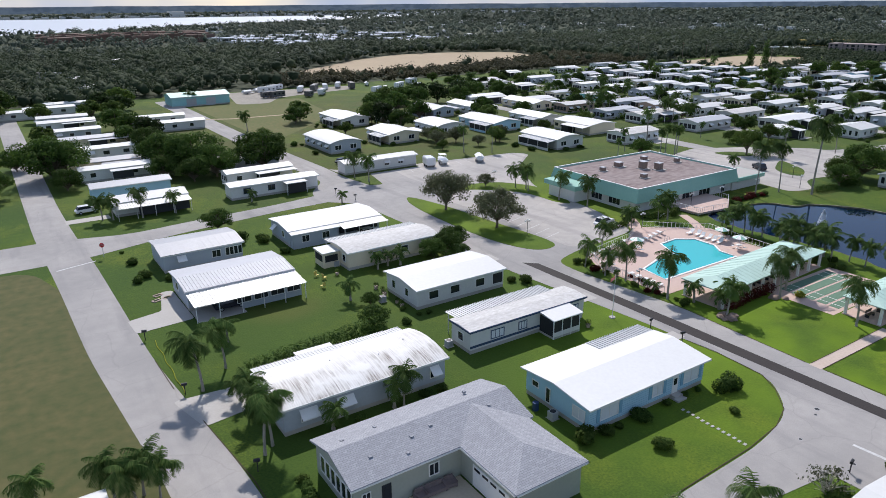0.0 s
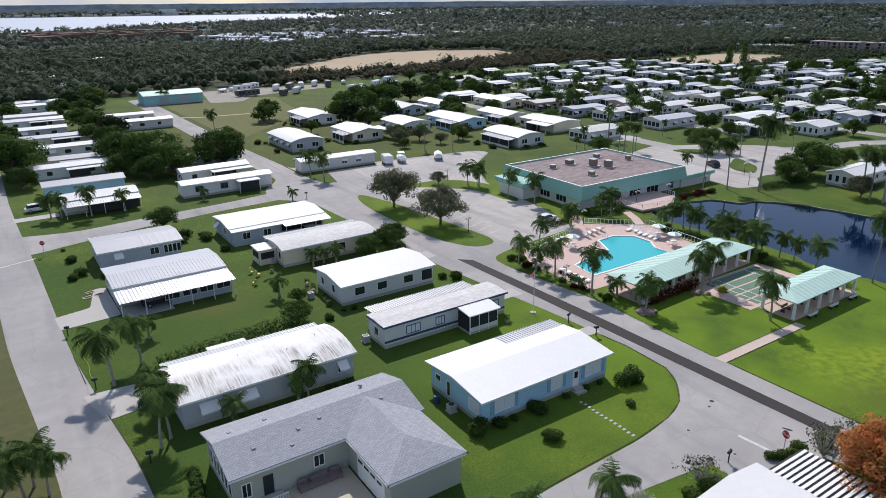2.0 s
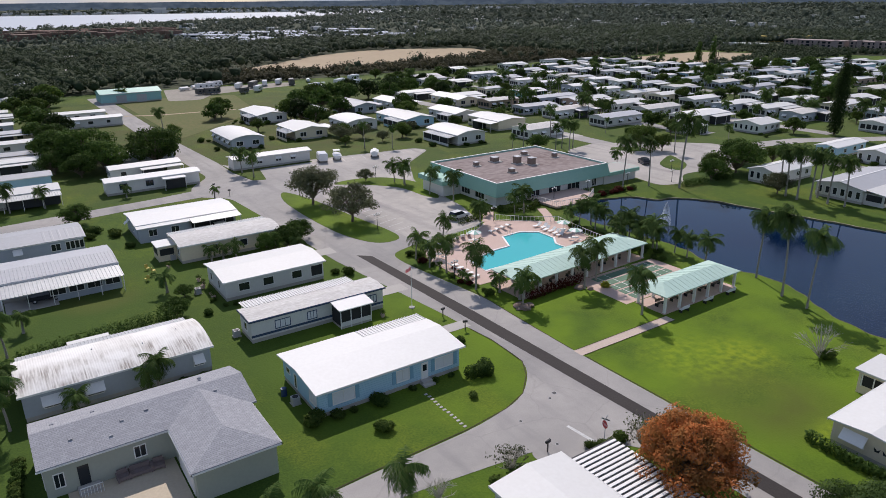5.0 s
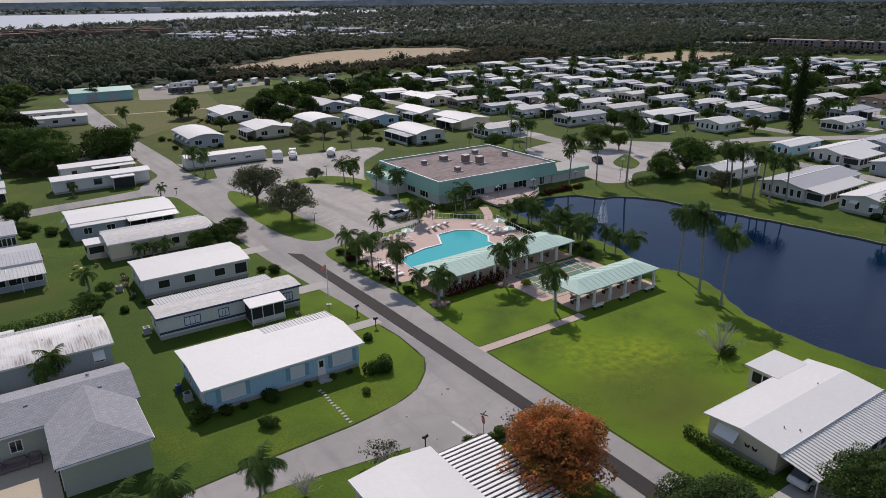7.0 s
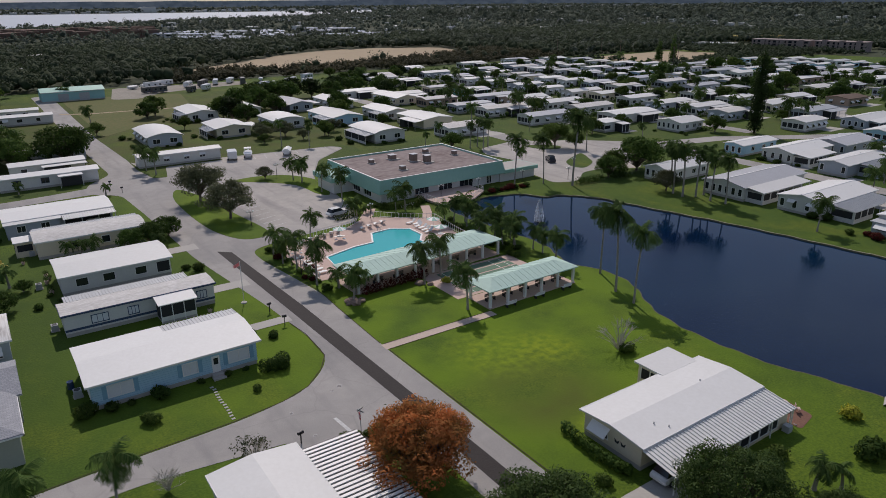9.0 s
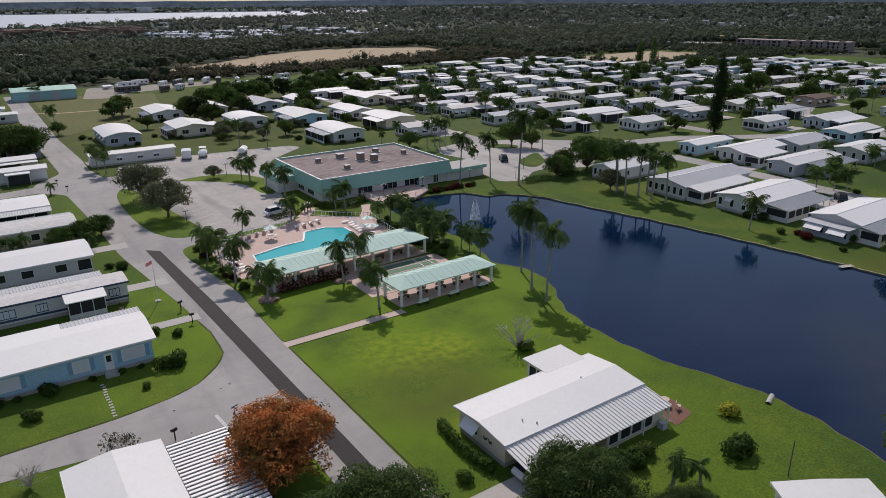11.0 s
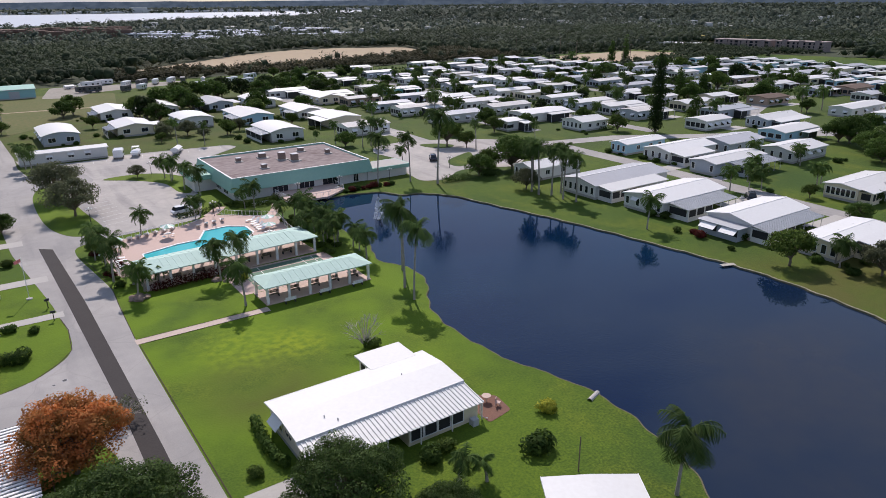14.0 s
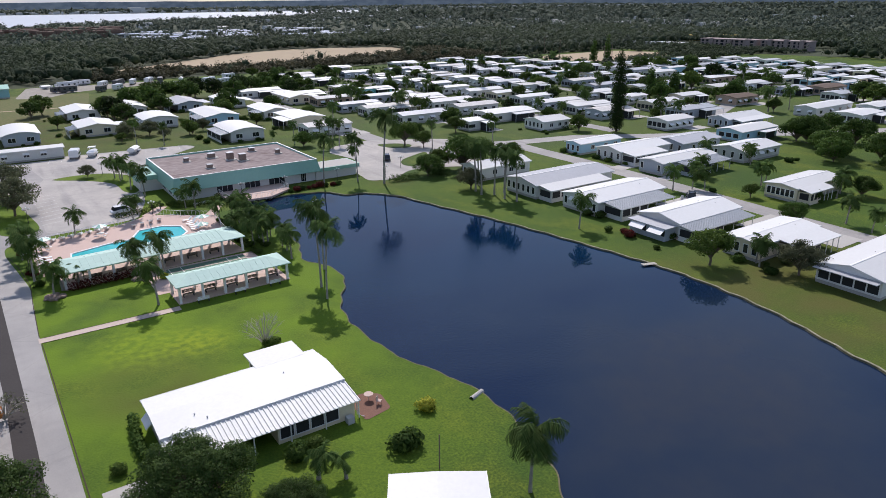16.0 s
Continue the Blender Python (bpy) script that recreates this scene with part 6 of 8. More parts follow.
for x, y in ((163, 161.4), (177.5, 51.8), (176.8, 36.4), (178.2, 18.6), (180, 2.4), (213.5, 77), (214.5, 63.5), (217.5, 47), (237.5, 44.5), (212.5, 17.5), (225.6, 109), (279, 77), (46.8, 112.6), (25.2, 113.2)):
    for k in range(4):
        dx, dy = rnd.choice(((-9.6, rnd.uniform(-4, 4)), (rnd.uniform(-9, 8), -8.2), (rnd.uniform(-9, 0), -5.2)))
        plant(rnd.choice(SHRUBS), x + dx, y + dy, "dark garden shrub beside a mobile home", "shrub", rnd.uniform(0.6, 1.5), "garden shrubs")


def hedge(pts, w, h, label, mat, seed, n=900):
    ob = thing("hedge", *pts[0], 0, 0, label, "hedge")
    bl = []
    for a, b in zip(pts, pts[1:]):
        m = max(2, int((Vector(b) - Vector(a)).length / (w * 0.6)))
        for i in range(m):
            p = Vector(a) + (Vector(b) - Vector(a)) * i / m - Vector(pts[0])
            bl.append((p.x, p.y, h * 0.5, w * 0.55, h * 0.52))
    new("leaves", leaf_mesh("leaves", bl, n, 0.15, seed, mat, 0.15)).parent = ob


hedge([(19.5, 68.8), (26, 69.9), (32, 70.6), (38, 71.4)], 2.0, 2.7, "uneven green hedge behind a home", LEAF_DARK, 301, 5200)
hedge([(103.5, 86.4), (105, 84.9), (109.5, 83.8), (112.4, 85.6), (112.8, 87.6)], 1.3, 1.4, "clipped green hedge by the clubhouse", LEAF, 302, 1800)
hedge([(80.5, 10.0), (80.2, 7.8), (80.0, 5.3), (80.2, 3.0), (80.6, 1.8)], 1.0, 1.1, "low dark hedge along a cream wall", LEAF_DARK, 308, 1500)
hedge([(60.9, 38.1), (62.6, 37.5), (63.5, 39.6)], 1.5, 1.5, "clipped dark hedge at the corner of the blue home", LEAF_DARK, 309, 1600)
hedge([(80.5, 50.6), (86, 50.9), (91.5, 51.2)], 1.3, 1.4, "dark red hedge along the pool pavilion", LEAF_RED, 303, 1500)
hedge([(150.0, 78.0), (157, 76.9)], 1.6, 1.6, "clipped hedge near the pond", LEAF_DARK, 304, 1200)
hedge([(160.4, 77.2), (164.7, 75.8)], 1.8, 1.9, "clipped hedge near the pond", LEAF_DARK, 305, 1200)
hedge([(227, 103), (233, 102)], 1.4, 1.3, "clipped hedge on a lawn", LEAF_DARK, 306, 700)
hedge([(92.6, 84.6), (99, 85.6)], 1.0, 1.0, "low hedge by the parking lot", LEAF, 307, 700)

# ---- rows of homes farther off ----
WALLS = [W_WHITE, W_WHITE, W_CREAM, W_GREY, W_WHITE, W_WHITE, W_BLUE]


def far_home(L, W, wall, roof, seed, porch=True):
    rg = random.Random(seed)
    ob = home(0, -400, L, W, wall, roof, "white-roofed mobile home with a carport in a row", rise=0.55 if W < 6 else 0.75, over=0.3, trim=False)
    for k in range(3):
        window(ob, "s", -L / 2 + L * (k + 0.6) / 3.4, rg.choice((1.2, 1.6)), 1.2, 2.2, L, W, 0)
    for k in (-1, 0, 1):
        window(ob, "w", k * W * 0.28, W * 0.2, 1.1, 2.3, L, W, 0, SCREEN)
    if porch:
        x0 = L * rg.choice((-0.1, 0.05, -0.45))
        part("carport_roof", boxm(x0, L / 2 + 0.2, -W / 2 - 3.0, -W / 2 - 0.32, 2.6, 2.7), roof, ob)
        posts(ob, [(x0 + 0.3, -W / 2 - 2.8), (L / 2, -W / 2 - 2.8)], 2.6)
        part("screen", boxm(x0 + 0.4, x0 + 5.0, -W / 2 - 2.7, -W / 2 - 2.62, 0.8, 2.5), SCREEN, ob)
    else:
        awning(ob, "w", 0, W * 0.5, 2.5, L, W)
        awning(ob, "s", -L * 0.25, 1.8, 2.5, L, W)
    return template(ob)


SINGLES = [far_home(16 + 1.5 * (i % 3), 4.6, WALLS[i % 7], (WHITE_ROOF, WHITE_ROOF, GREY_ROOF, WHITE_ROOF, RIB_METAL)[i % 5], 200 + i, i % 2 == 0) for i in range(6)]
DOUBLES = [far_home(15 + 1.5 * (i % 3), (7.2, 8.2)[i % 2], WALLS[(i + 1) % 7], (WHITE_ROOF, WHITE_ROOF, WHITE_ROOF, GREY_ROOF)[i % 4], 220 + i, i % 3 != 0) for i in range(7)]
KINDS = SINGLES + DOUBLES


def plain_home(L, W, wall, roof):
    ob = home(0, -400, L, W, wall, roof, "white-roofed mobile home in a far row", rise=0.5, over=0.3, trim=False)
    for o in [o for o in ob.children if o.name.startswith("skirting")]:
        bpy.data.objects.remove(o)
    for o in [o for o in ob.children if o.name.startswith("wall")]:
        for v in o.data.vertices:
            if v.co.z < 0.6:
                v.co.z = 0.0
    part("window", boxm(-L * 0.42, -L * 0.16, -W / 2 - 0.03, -W / 2 + 0.02, 1.1, 2.2), GLASS, ob)
    part("window", boxm(-L / 2 - 0.03, -L / 2 + 0.02, -W * 0.38, W * 0.38, 1.0, 2.3), SCREEN, ob)
    part("carport_roof", boxm(-L * 0.1, L / 2 + 0.2, -W / 2 - 3.0, -W / 2 - 0.32, 2.5, 2.6), roof, ob)
    part("screen", boxm(-L * 0.05, L * 0.3, -W / 2 - 2.7, -W / 2 - 0.02, 0, 2.5), SCREEN, ob, "dark screened porch")
    return template(ob)


PLAIN = [plain_home(15 + i % 3, (4.8, 7.4, 8.2)[i % 3], WALLS[i], (WHITE_ROOF, WHITE_ROOF, GREY_ROOF)[(i // 2) % 3]) for i in range(7)]

BLUE_GREY = surface("blue_grey_roof", (0.27, 0.33, 0.42), (0.20, 0.25, 0.33), 0.2, 2.0, 0.6, 0.4, 0.05)
BLUE_ROOFED = [plain_home(20 + 3 * i, 9.5, W_WHITE, BLUE_GREY) for i in range(2)]


def row(x, y0, y1, step, label="white-roofed mobile home in a row along a street", group="homes", kinds=None):
    y = y0
    while y < y1:
        c = copy_thing(rnd.choice(kinds or KINDS), pose(x + rnd.uniform(-2.6, 2.6), y, 0, 0, 0, rnd.choice((0, 0, 0, 180)) + rnd.choice((-6, -2, 0, 0, 2, 5)) + rnd.uniform(-1.5, 1.5)))
        tagged(c, label, "mobile home", group)
        y += step * rnd.uniform(0.86, 1.18)


def place(spots, kinds, label, group):
    for x, y in spots:
        tagged(copy_thing(rnd.choice(kinds), pose(x, y, 0, 0, 0, rnd.uniform(-2, 2))), label, "mobile home", group)


place(((22.5, 281), (22.5, 269), (22, 248), (25.5, 230), (26.5, 211.5), (24, 193), (24, 183.5)), SINGLES, "white-roofed single-wide home in a row", "homes along the west street")
place(((51, 262), (53, 246), (54.5, 176), (52, 160.5)), SINGLES, "white single-wide home with a pale roof", "homes along the west street")
place(((21, 310), (9, 303), (28, 321)), SINGLES, "grey-roofed home at the wood's edge", "homes along the west street")
b = home(24, 164, 16.2, 5.2, W_BLUE, GREY_ROOF, "blue-walled home with a grey roof in a row", rise=0.5)
b = home(25, 149.4, 14, 6.0, W_WHITE, WHITE_ROOF, "white home with a ribbed porch roof at the corner", rise=0.6)
carport(b, -7.2, 7.2, -6.3, -3.2, 2.35, 2.8, RIB_METAL, 0.5, 5)
part("screen", boxm(-3, 6.8, -5.6, -5.5, 0.4, 2.2), SCREEN, b)
b = home(51, 147.6, 20, 4.4, W_WHITE, WHITE_ROOF, "long white single-wide home with a small porch", rise=0.4)
for c in (-6.5, -1.0):
    window(b, "s", c, 1.5, 1.2, 2.3, 20, 4.4, 1, None, NAVY)
part("porch_roof", boxm(1.5, 6.5, -5.0, -2.3, 2.6, 2.72), WHITE_ROOF, b)
posts(b, [(1.7, -4.8), (6.3, -4.8)], 2.6)
part("screen", boxm(2.0, 6.2, -4.6, -4.5, 0.3, 2.4), SCREEN, b)
b = home(81.6, 154.4, 20.5, 4.2, W_WHITE, WHITE_ROOF, "long white single-wide home beside the parking lot", rise=0.4)
for c in (-3.5, 1.5, 5.5):
    window(b, "s", c, 1.3, 1.2, 2.2, 20.5, 4.2, 1)
    awning(b, "s", c, 1.6, 2.4, 20.5, 4.2, 0.5, 0.6)


def lot_home(x, y, L, W, wall, roof, label, porch, side=False, arc=False):
    """A double-wide home with its gable to the parking lot and a porch on its long west side."""
    b = home(x, y, L, W, wall, roof, label, rise=0.95, over=0.4, turn=-90, arc=arc, group="homes beyond the parking lot")
    for c in (-0.26, 0.24):
        window(b, "e", c * W, 1.9, 1.1, 2.3, L, W, 1)
    if porch:
        x0, x1 = porch
        part("porch_roof", ribbed(bmesh.new(), x0, x1, -W / 2 - 3.1, -W / 2 - 0.4, 2.45, 2.75, 0.5, 0.06), RIB_METAL if side else roof, b)
        posts(b, [(x0 + 0.2 + (x1 - x0 - 0.4) * i / 3, -W / 2 - 2.95) for i in range(4)], 2.45)
        part("screen", boxm(x0 + 0.3, x1 - 0.3, -W / 2 - 2.8, -W / 2 - 2.74, 0.7, 2.4), SCREEN, b)
        part("porch_wall", boxm(x0 + 0.3, x1 - 0.3, -W / 2 - 2.85, -W / 2 - 2.75, 0.0, 0.7), wall, b)
    for k in range(4):
        c = -L / 2 + L * (k + 0.5) / 4
        if not porch or not porch[0] - 1 < c < porch[1] + 1:
            window(b, "s", c, 1.8, 1.1, 2.3, L, W, 1)
            awning(b, "s", c, 2.1, 2.45, L, W, 0.6, 0.7)
    if side:
        part("carport_roof", boxm(-2.0, L / 2 - 0.5, W / 2 + 0.45, W / 2 + 3.6, 2.5, 2.62), roof, b)
        posts(b, [(-1.8, W / 2 + 3.4), (L / 2 - 0.7, W / 2 + 3.4)], 2.5)
    return b


for x, y, L, W, wall, roof, lab, porch, side, arc in (
        (84, 187, 18.5, 9.5, W_GREY, WHITE_ROOF, "grey home with a white roof beside the parking lot", None, False, True),
        (106, 225, 18, 10.5, W_WHITE, WHITE_ROOF, "wide white home with a pale porch roof", (0, 8.5), True, False),
        (105, 188, 14.5, 10.5, W_CREAM, WHITE_ROOF, "cream home with a white roof and screened porch", (-1, 7), True, False),
        (124.5, 191, 14, 10.5, W_WHITE, WHITE_ROOF, "white home with a weathered roof behind small trees", None, False, True),
        (123, 225, 17, 8, W_WHITE, WHITE_ROOF, "white home half hidden by dark trees", None, False, False),
        (142.5, 225, 18.5, 9, W_GREY, GREY_ROOF, "grey home with a dull ribbed porch roof", (-4, 8.5), True, False),
        (143, 188.5, 20, 11, W_BLUE, WHITE_ROOF, "pale blue home with a wide white roof", (0, 9.5), False, False),
        (158.5, 222, 18, 8.5, W_WHITE, WHITE_ROOF, "white home behind a dark round tree", None, True, False),
        (140, 153.5, 16, 10.0, W_WHITE, WHITE_ROOF, "white home with a dark screened porch by the lot", (-6, 7.5), False, True),
        (162, 187, 17, 9.0, W_WHITE, WHITE_ROOF, "white home with a screened front room", (1, 8), False, False),
        (183.5, 217, 20, 9.0, W_CREAM, WHITE_ROOF, "long cream home with a white roof", None, True, False)):
    lot_home(x, y, L, W, wall, roof, lab, porch, side, arc)
    for k in range(5):
        dx, dy = rnd.choice(((-W / 2 - rnd.uniform(0.8, 3.8), rnd.uniform(-L / 2, L / 2)), (rnd.uniform(-W / 2, W / 2), -L / 2 - rnd.uniform(0.8, 1.6))))
        if porch and dx < -W / 2:
            dx -= 3.2
        plant(rnd.choice(SHRUBS), x + dx, y + dy, "dark garden shrub beside a mobile home", "shrub", rnd.uniform(0.6, 1.5), "garden shrubs")
W_TAN = surface("tan_siding", (0.42, 0.31, 0.24), (0.33, 0.25, 0.19), 0.5, 4, 0.6, 0.3, 0.05)
W_AQUA = surface("aqua_siding", (0.22, 0.58, 0.58), (0.18, 0.46, 0.47), 0.5, 4, 0.6, 0.3, 0.05)
BROWN_ROOF = surface("brown_shingle", (0.15, 0.105, 0.08), (0.09, 0.065, 0.05), 0.4, 3.0, 0.9, 0.6, 0.2, obj=True)
SIDINGS = {"white": W_WHITE, "cream": W_CREAM, "grey": W_GREY, "tan": W_TAN, "light blue": W_BLUE, "aqua": W_AQUA}
ROOFINGS = {"white": WHITE_ROOF, "dull grey": GREY_ROOF, "streaked white": STAINED_ROOF, "ribbed metal": RIB_METAL, "brown shingle": BROWN_ROOF}


DRIVES = []


def park_home(x, y, L, W, wall, roof, seed, turn=0.0):
    """A mobile home of the park: windows under tilted awnings, a lean-to carport, a screened front room."""
    rg = random.Random(seed)
    L, W = L * 1.08, (W * 1.3 if W < 6.2 else W * 1.12)
    wm, rm = SIDINGS[wall], ROOFINGS[roof]
    ob = home(x, y, L, W, wm, rm, "%s-walled mobile home with a %s roof in the park" % (wall, roof), h=3.0, rise=(0.35 if W < 6.6 else 0.6) * rg.uniform(0.7, 1.2), over=0.3, trim=False, turn=turn, group="homes in the park")
    style = rg.choice("cccsaa")
    DRIVES.append((x + L * 0.12, x + L / 2 + rg.uniform(2, 5), y - W / 2 - 4.2, y - W / 2 + 0.5))
    x0 = L * rg.uniform(-0.15, 0.12)
    if style in "cs":
        d = rg.uniform(2.6, 3.6)
        part("carport_roof", extrude_profile(bmesh.new(), [(-W / 2 - 0.32, 2.85), (-W / 2 - d, 2.55), (-W / 2 - d, 2.65), (-W / 2 - 0.32, 2.95)], x0, L / 2 + 0.2), rg.choice((rm, RIB_METAL, WHITE_ROOF)), ob)
        posts(ob, [(x0 + 0.2, -W / 2 - d + 0.2), (L * 0.25, -W / 2 - d + 0.2), (L / 2, -W / 2 - d + 0.2)], 2.55)
        part("screen", boxm(x0 + 0.4, x0 + L * (0.42 if style == "s" else 0.2), -W / 2 - d + 0.3, -W / 2 - 0.02, 0.1, 2.45), SCREEN, ob, "dark screened porch")
        cs = [c for c in (-0.42, -0.28) if c * L + 0.8 < x0]
    else:
        cs = [-0.36, -0.1, 0.16, 0.38]
    for c in cs:
        part("window", boxm(c * L - 0.75, c * L + 0.75, -W / 2 - 0.04, -W / 2 + 0.02, 1.1, 2.1), GLASS, ob)
        if rg.random() < 0.6:
            awning(ob, "s", c * L, 1.8, 2.35, L, W, 0.6, 0.85)
    if rg.random() < 0.6:
        n = 3 if W < 6 else 4
        for k in range(n):
            c = (k + 0.5) / n * (W - 0.6) - W / 2 + 0.3
            part("window", boxm(-L / 2 - 0.04, -L / 2 + 0.02, c - 0.36 * W / n, c + 0.36 * W / n, 0.9, 2.3), SCREEN, ob, "dark front-room window")
    else:
        for k in (-0.25, 0.25):
            part("window", boxm(-L / 2 - 0.04, -L / 2 + 0.02, k * W - 0.55, k * W + 0.55, 1.1, 2.1), GLASS, ob)
            awning(ob, "w", k * W, 1.5, 2.35, L, W, 0.6, 0.8)
    return ob


# homes street by street: place, length, width, siding, roof
def street(seed, homes, turned=()):
    for k, (x, y, L, W, wall, roof) in enumerate(homes):
        park_home(x, y, L, W, wall, roof, seed + k, -90 if k in turned else rnd.uniform(-1.5, 1.5))


street(1000, (
    (164, 143.4, 13.5, 7.0, "white", "streaked white"), (164.7, 165.2, 15.5, 10.0, "cream", "white"), (178, 240, 16, 7, "white", "white"), (189.4, 219.8, 14, 8.0, "cream", "white"),
    (192.7, 199.3, 13.5, 6.6, "tan", "streaked white"), (193.9, 179.1, 14.5, 5.0, "grey", "dull grey"), (199.5, 166, 19, 6.5, "white", "streaked white"), (199.7, 144.4, 16, 6.6, "white", "dull grey"),
    (205.3, 121.7, 7, 5, "white", "white")), (1,))
street(1040, (
    (213.3, 230.3, 10, 5, "cream", "dull grey"), (221.4, 215.6, 13, 5.0, "aqua", "white"), (216, 193.8, 19, 5.2, "grey", "dull grey"), (222, 180.8, 17, 6, "tan", "white"),
    (225.7, 164.8, 17, 7, "white", "white"), (226, 149.3, 16, 6, "white", "streaked white"), (225.5, 130.5, 18, 8.5, "white", "white"), (215.4, 264.2, 17, 5, "cream", "white"),
    (215, 293.6, 20, 7, "grey", "streaked white"), (213, 279, 14, 5, "white", "dull grey")))
street(1080, (
    (248.4, 284.9, 15, 6, "grey", "white"), (248.2, 265, 14, 5, "white", "dull grey"), (248.2, 247.5, 14, 5, "white", "white"), (250.5, 233.2, 13, 5, "white", "white"),
    (251.9, 214.6, 14, 6, "grey", "white"), (251, 198.5, 13, 5, "white", "white"), (255.2, 182, 16, 5.2, "white", "white"), (259.8, 170.7, 16, 6.2, "cream", "white"),
    (259, 154.8, 15.5, 5.4, "white", "white"), (257.5, 138.6, 17, 5.6, "grey", "white"), (260, 125.3, 16, 6.4, "white", "white"), (257.4, 112.2, 14, 6, "grey", "streaked white"),
    (257.8, 86.3, 12, 6, "white", "white")))
street(1120, (
    (254, 319.3, 13, 5, "white", "white"), (278.8, 285.2, 19, 5.5, "grey", "dull grey"), (276.5, 266.8, 15, 5, "white", "white"), (277, 252, 14, 5, "white", "streaked white"),
    (277, 240, 13, 5, "cream", "dull grey"), (279, 228, 13, 5, "white", "white"), (281.7, 214.3, 14, 5, "white", "white"), (283.9, 201.6, 14, 5, "grey", "dull grey"),
    (284, 185, 13, 6, "white", "streaked white"), (288.8, 148.8, 13, 5.5, "white", "white"), (288.2, 131.3, 14, 6.5, "white", "white"), (286.5, 114.2, 15, 6, "cream", "white"),
    (282.2, 96.9, 16, 7, "grey", "ribbed metal")))
street(1160, (
    (298.2, 319, 15, 5.5, "white", "white"), (308.5, 300, 14, 5, "grey", "white"), (308.5, 283.7, 17, 6, "grey", "streaked white"), (310, 268, 14, 5, "white", "white"),
    (312, 252, 14, 5, "white", "dull grey"), (314.2, 237.3, 13, 5, "white", "white"), (314.5, 219, 14, 5, "grey", "white"), (315.3, 201.2, 16, 5.5, "white", "dull grey"),
    (314.6, 183.9, 15, 6, "grey", "streaked white"), (311.2, 164.7, 18, 5.5, "grey", "dull grey"), (321.3, 150.6, 15, 6, "cream", "dull grey"), (309.5, 120.1, 12, 5.5, "cream", "white"),
    (321.2, 105, 13, 8, "tan", "brown shingle")))
street(1200, (
    (324.5, 72.8, 23, 7, "white", "white"), (316.8, 57, 14, 8, "white", "white"), (334.4, 286.9, 15, 5, "white", "white"), (336, 305, 15, 5, "grey", "dull grey"),
    (338.2, 326, 15, 5, "white", "dull grey"), (336, 270, 14, 5, "white", "white"), (338, 254, 15, 5, "white", "white"), (340.5, 236.7, 16, 5.5, "grey", "dull grey"),
    (337.3, 219.3, 14, 5, "light blue", "white"), (342, 201, 14, 5, "cream", "white"), (345.5, 183.3, 14, 5.5, "white", "white"), (340, 168, 13, 5, "grey", "streaked white"),
    (339.8, 152.1, 12, 6, "light blue", "dull grey"), (345, 130, 13, 6, "cream", "streaked white")))
street(1240, (
    (372, 301.4, 15, 5, "grey", "dull grey"), (364, 318, 15, 5, "white", "white"), (368, 283, 15, 5, "white", "streaked white"), (372, 265, 17, 5, "white", "white"),
    (379.5, 250.8, 14, 5, "grey", "white"), (372, 236, 14, 5, "white", "white"), (374, 218, 15, 5, "white", "dull grey"), (378, 201, 18, 6, "grey", "dull grey"),
    (375.5, 186.5, 16, 6, "white", "white"), (372.5, 168, 13, 5.5, "cream", "white"), (376, 153, 19, 6, "tan", "white"), (366.5, 129, 14, 7, "white", "white"),
    (362.3, 108, 12, 6, "grey", "dull grey"), (378, 101, 16, 8.5, "tan", "brown shingle"), (361, 86.8, 10, 6, "white", "dull grey")))
bm = bmesh.new()
for x0, x1, y0, y1 in DRIVES:
    box(bm, x0, x1, y0, y1, -0.02, 0.045)
tagged(link_mesh("pavement_drives", bm, CONCRETE), "pale concrete carport drives of the park", kind="structure")
for x, y0, y1 in ((400, 90, 235), (425, 80, 240), (455, 70, 235), (480, 60, 220), (340, 0, 70), (366, -10, 78), (400, -40, 80), (425, -50, 70), (455, -70, 60), (490, -80, 50), (318, 10, 46), (300, -10, 20), (520, -90, 60), (545, -90, 40)):
    row(x, y0, y1, 12.6, group="homes in the far park", kinds=PLAIN)
place(((262, 62), (205, -10), (206, -26), (183, -32)), DOUBLES, "white-roofed mobile home on a lawn", "homes beyond the pond")
for i in range(34):
    k = copy_thing(rnd.choice(BLUE_ROOFED), pose(rnd.uniform(220, 470), rnd.uniform(640, 860), 0, 0, 0, rnd.choice((-30, -28, 58))) @ Matrix.Scale(1.5, 4))
    tagged(k, "pale blue-grey roofed house far off in the woods", "house", "houses in the woods")
for i in range(16):
    x, y = rnd.uniform(-10, 260), rnd.uniform(380, 640)
    if x > 115 and y < 530:
        y = 540 + rnd.uniform(0, 120)
    k = copy_thing(rnd.choice(PLAIN), pose(x, y, 0, 0, 0, rnd.uniform(0, 180)))
    tagged(k, "white-roofed house far off in the woods", "house", "houses in the woods")
for ob in TEMPLATES:
    for o in (*ob.children_recursive, ob):
        bpy.data.objects.remove(o)


# ---- vehicles ----
PAINT_WHITE = surface("white_car_paint", (0.75, 0.75, 0.75), (0.68, 0.68, 0.68), 1, 6, 0.25, 0.2, 0, 0.0, 0.6)
PAINT_GREY = surface("grey_camper_paint", (0.13, 0.125, 0.12), (0.07, 0.068, 0.066), 0.6, 5, 0.5, 0.5, 0)
PAINT_DARK = surface("dark_car_paint", (0.03, 0.033, 0.045), (0.02, 0.02, 0.03), 1, 6, 0.2, 0.2, 0, 0.0, 0.6)
PAINT_BLUE = surface("blue_car_paint", (0.03, 0.06, 0.16), (0.02, 0.04, 0.1), 1, 6, 0.25, 0.2, 0, 0.0, 0.6)
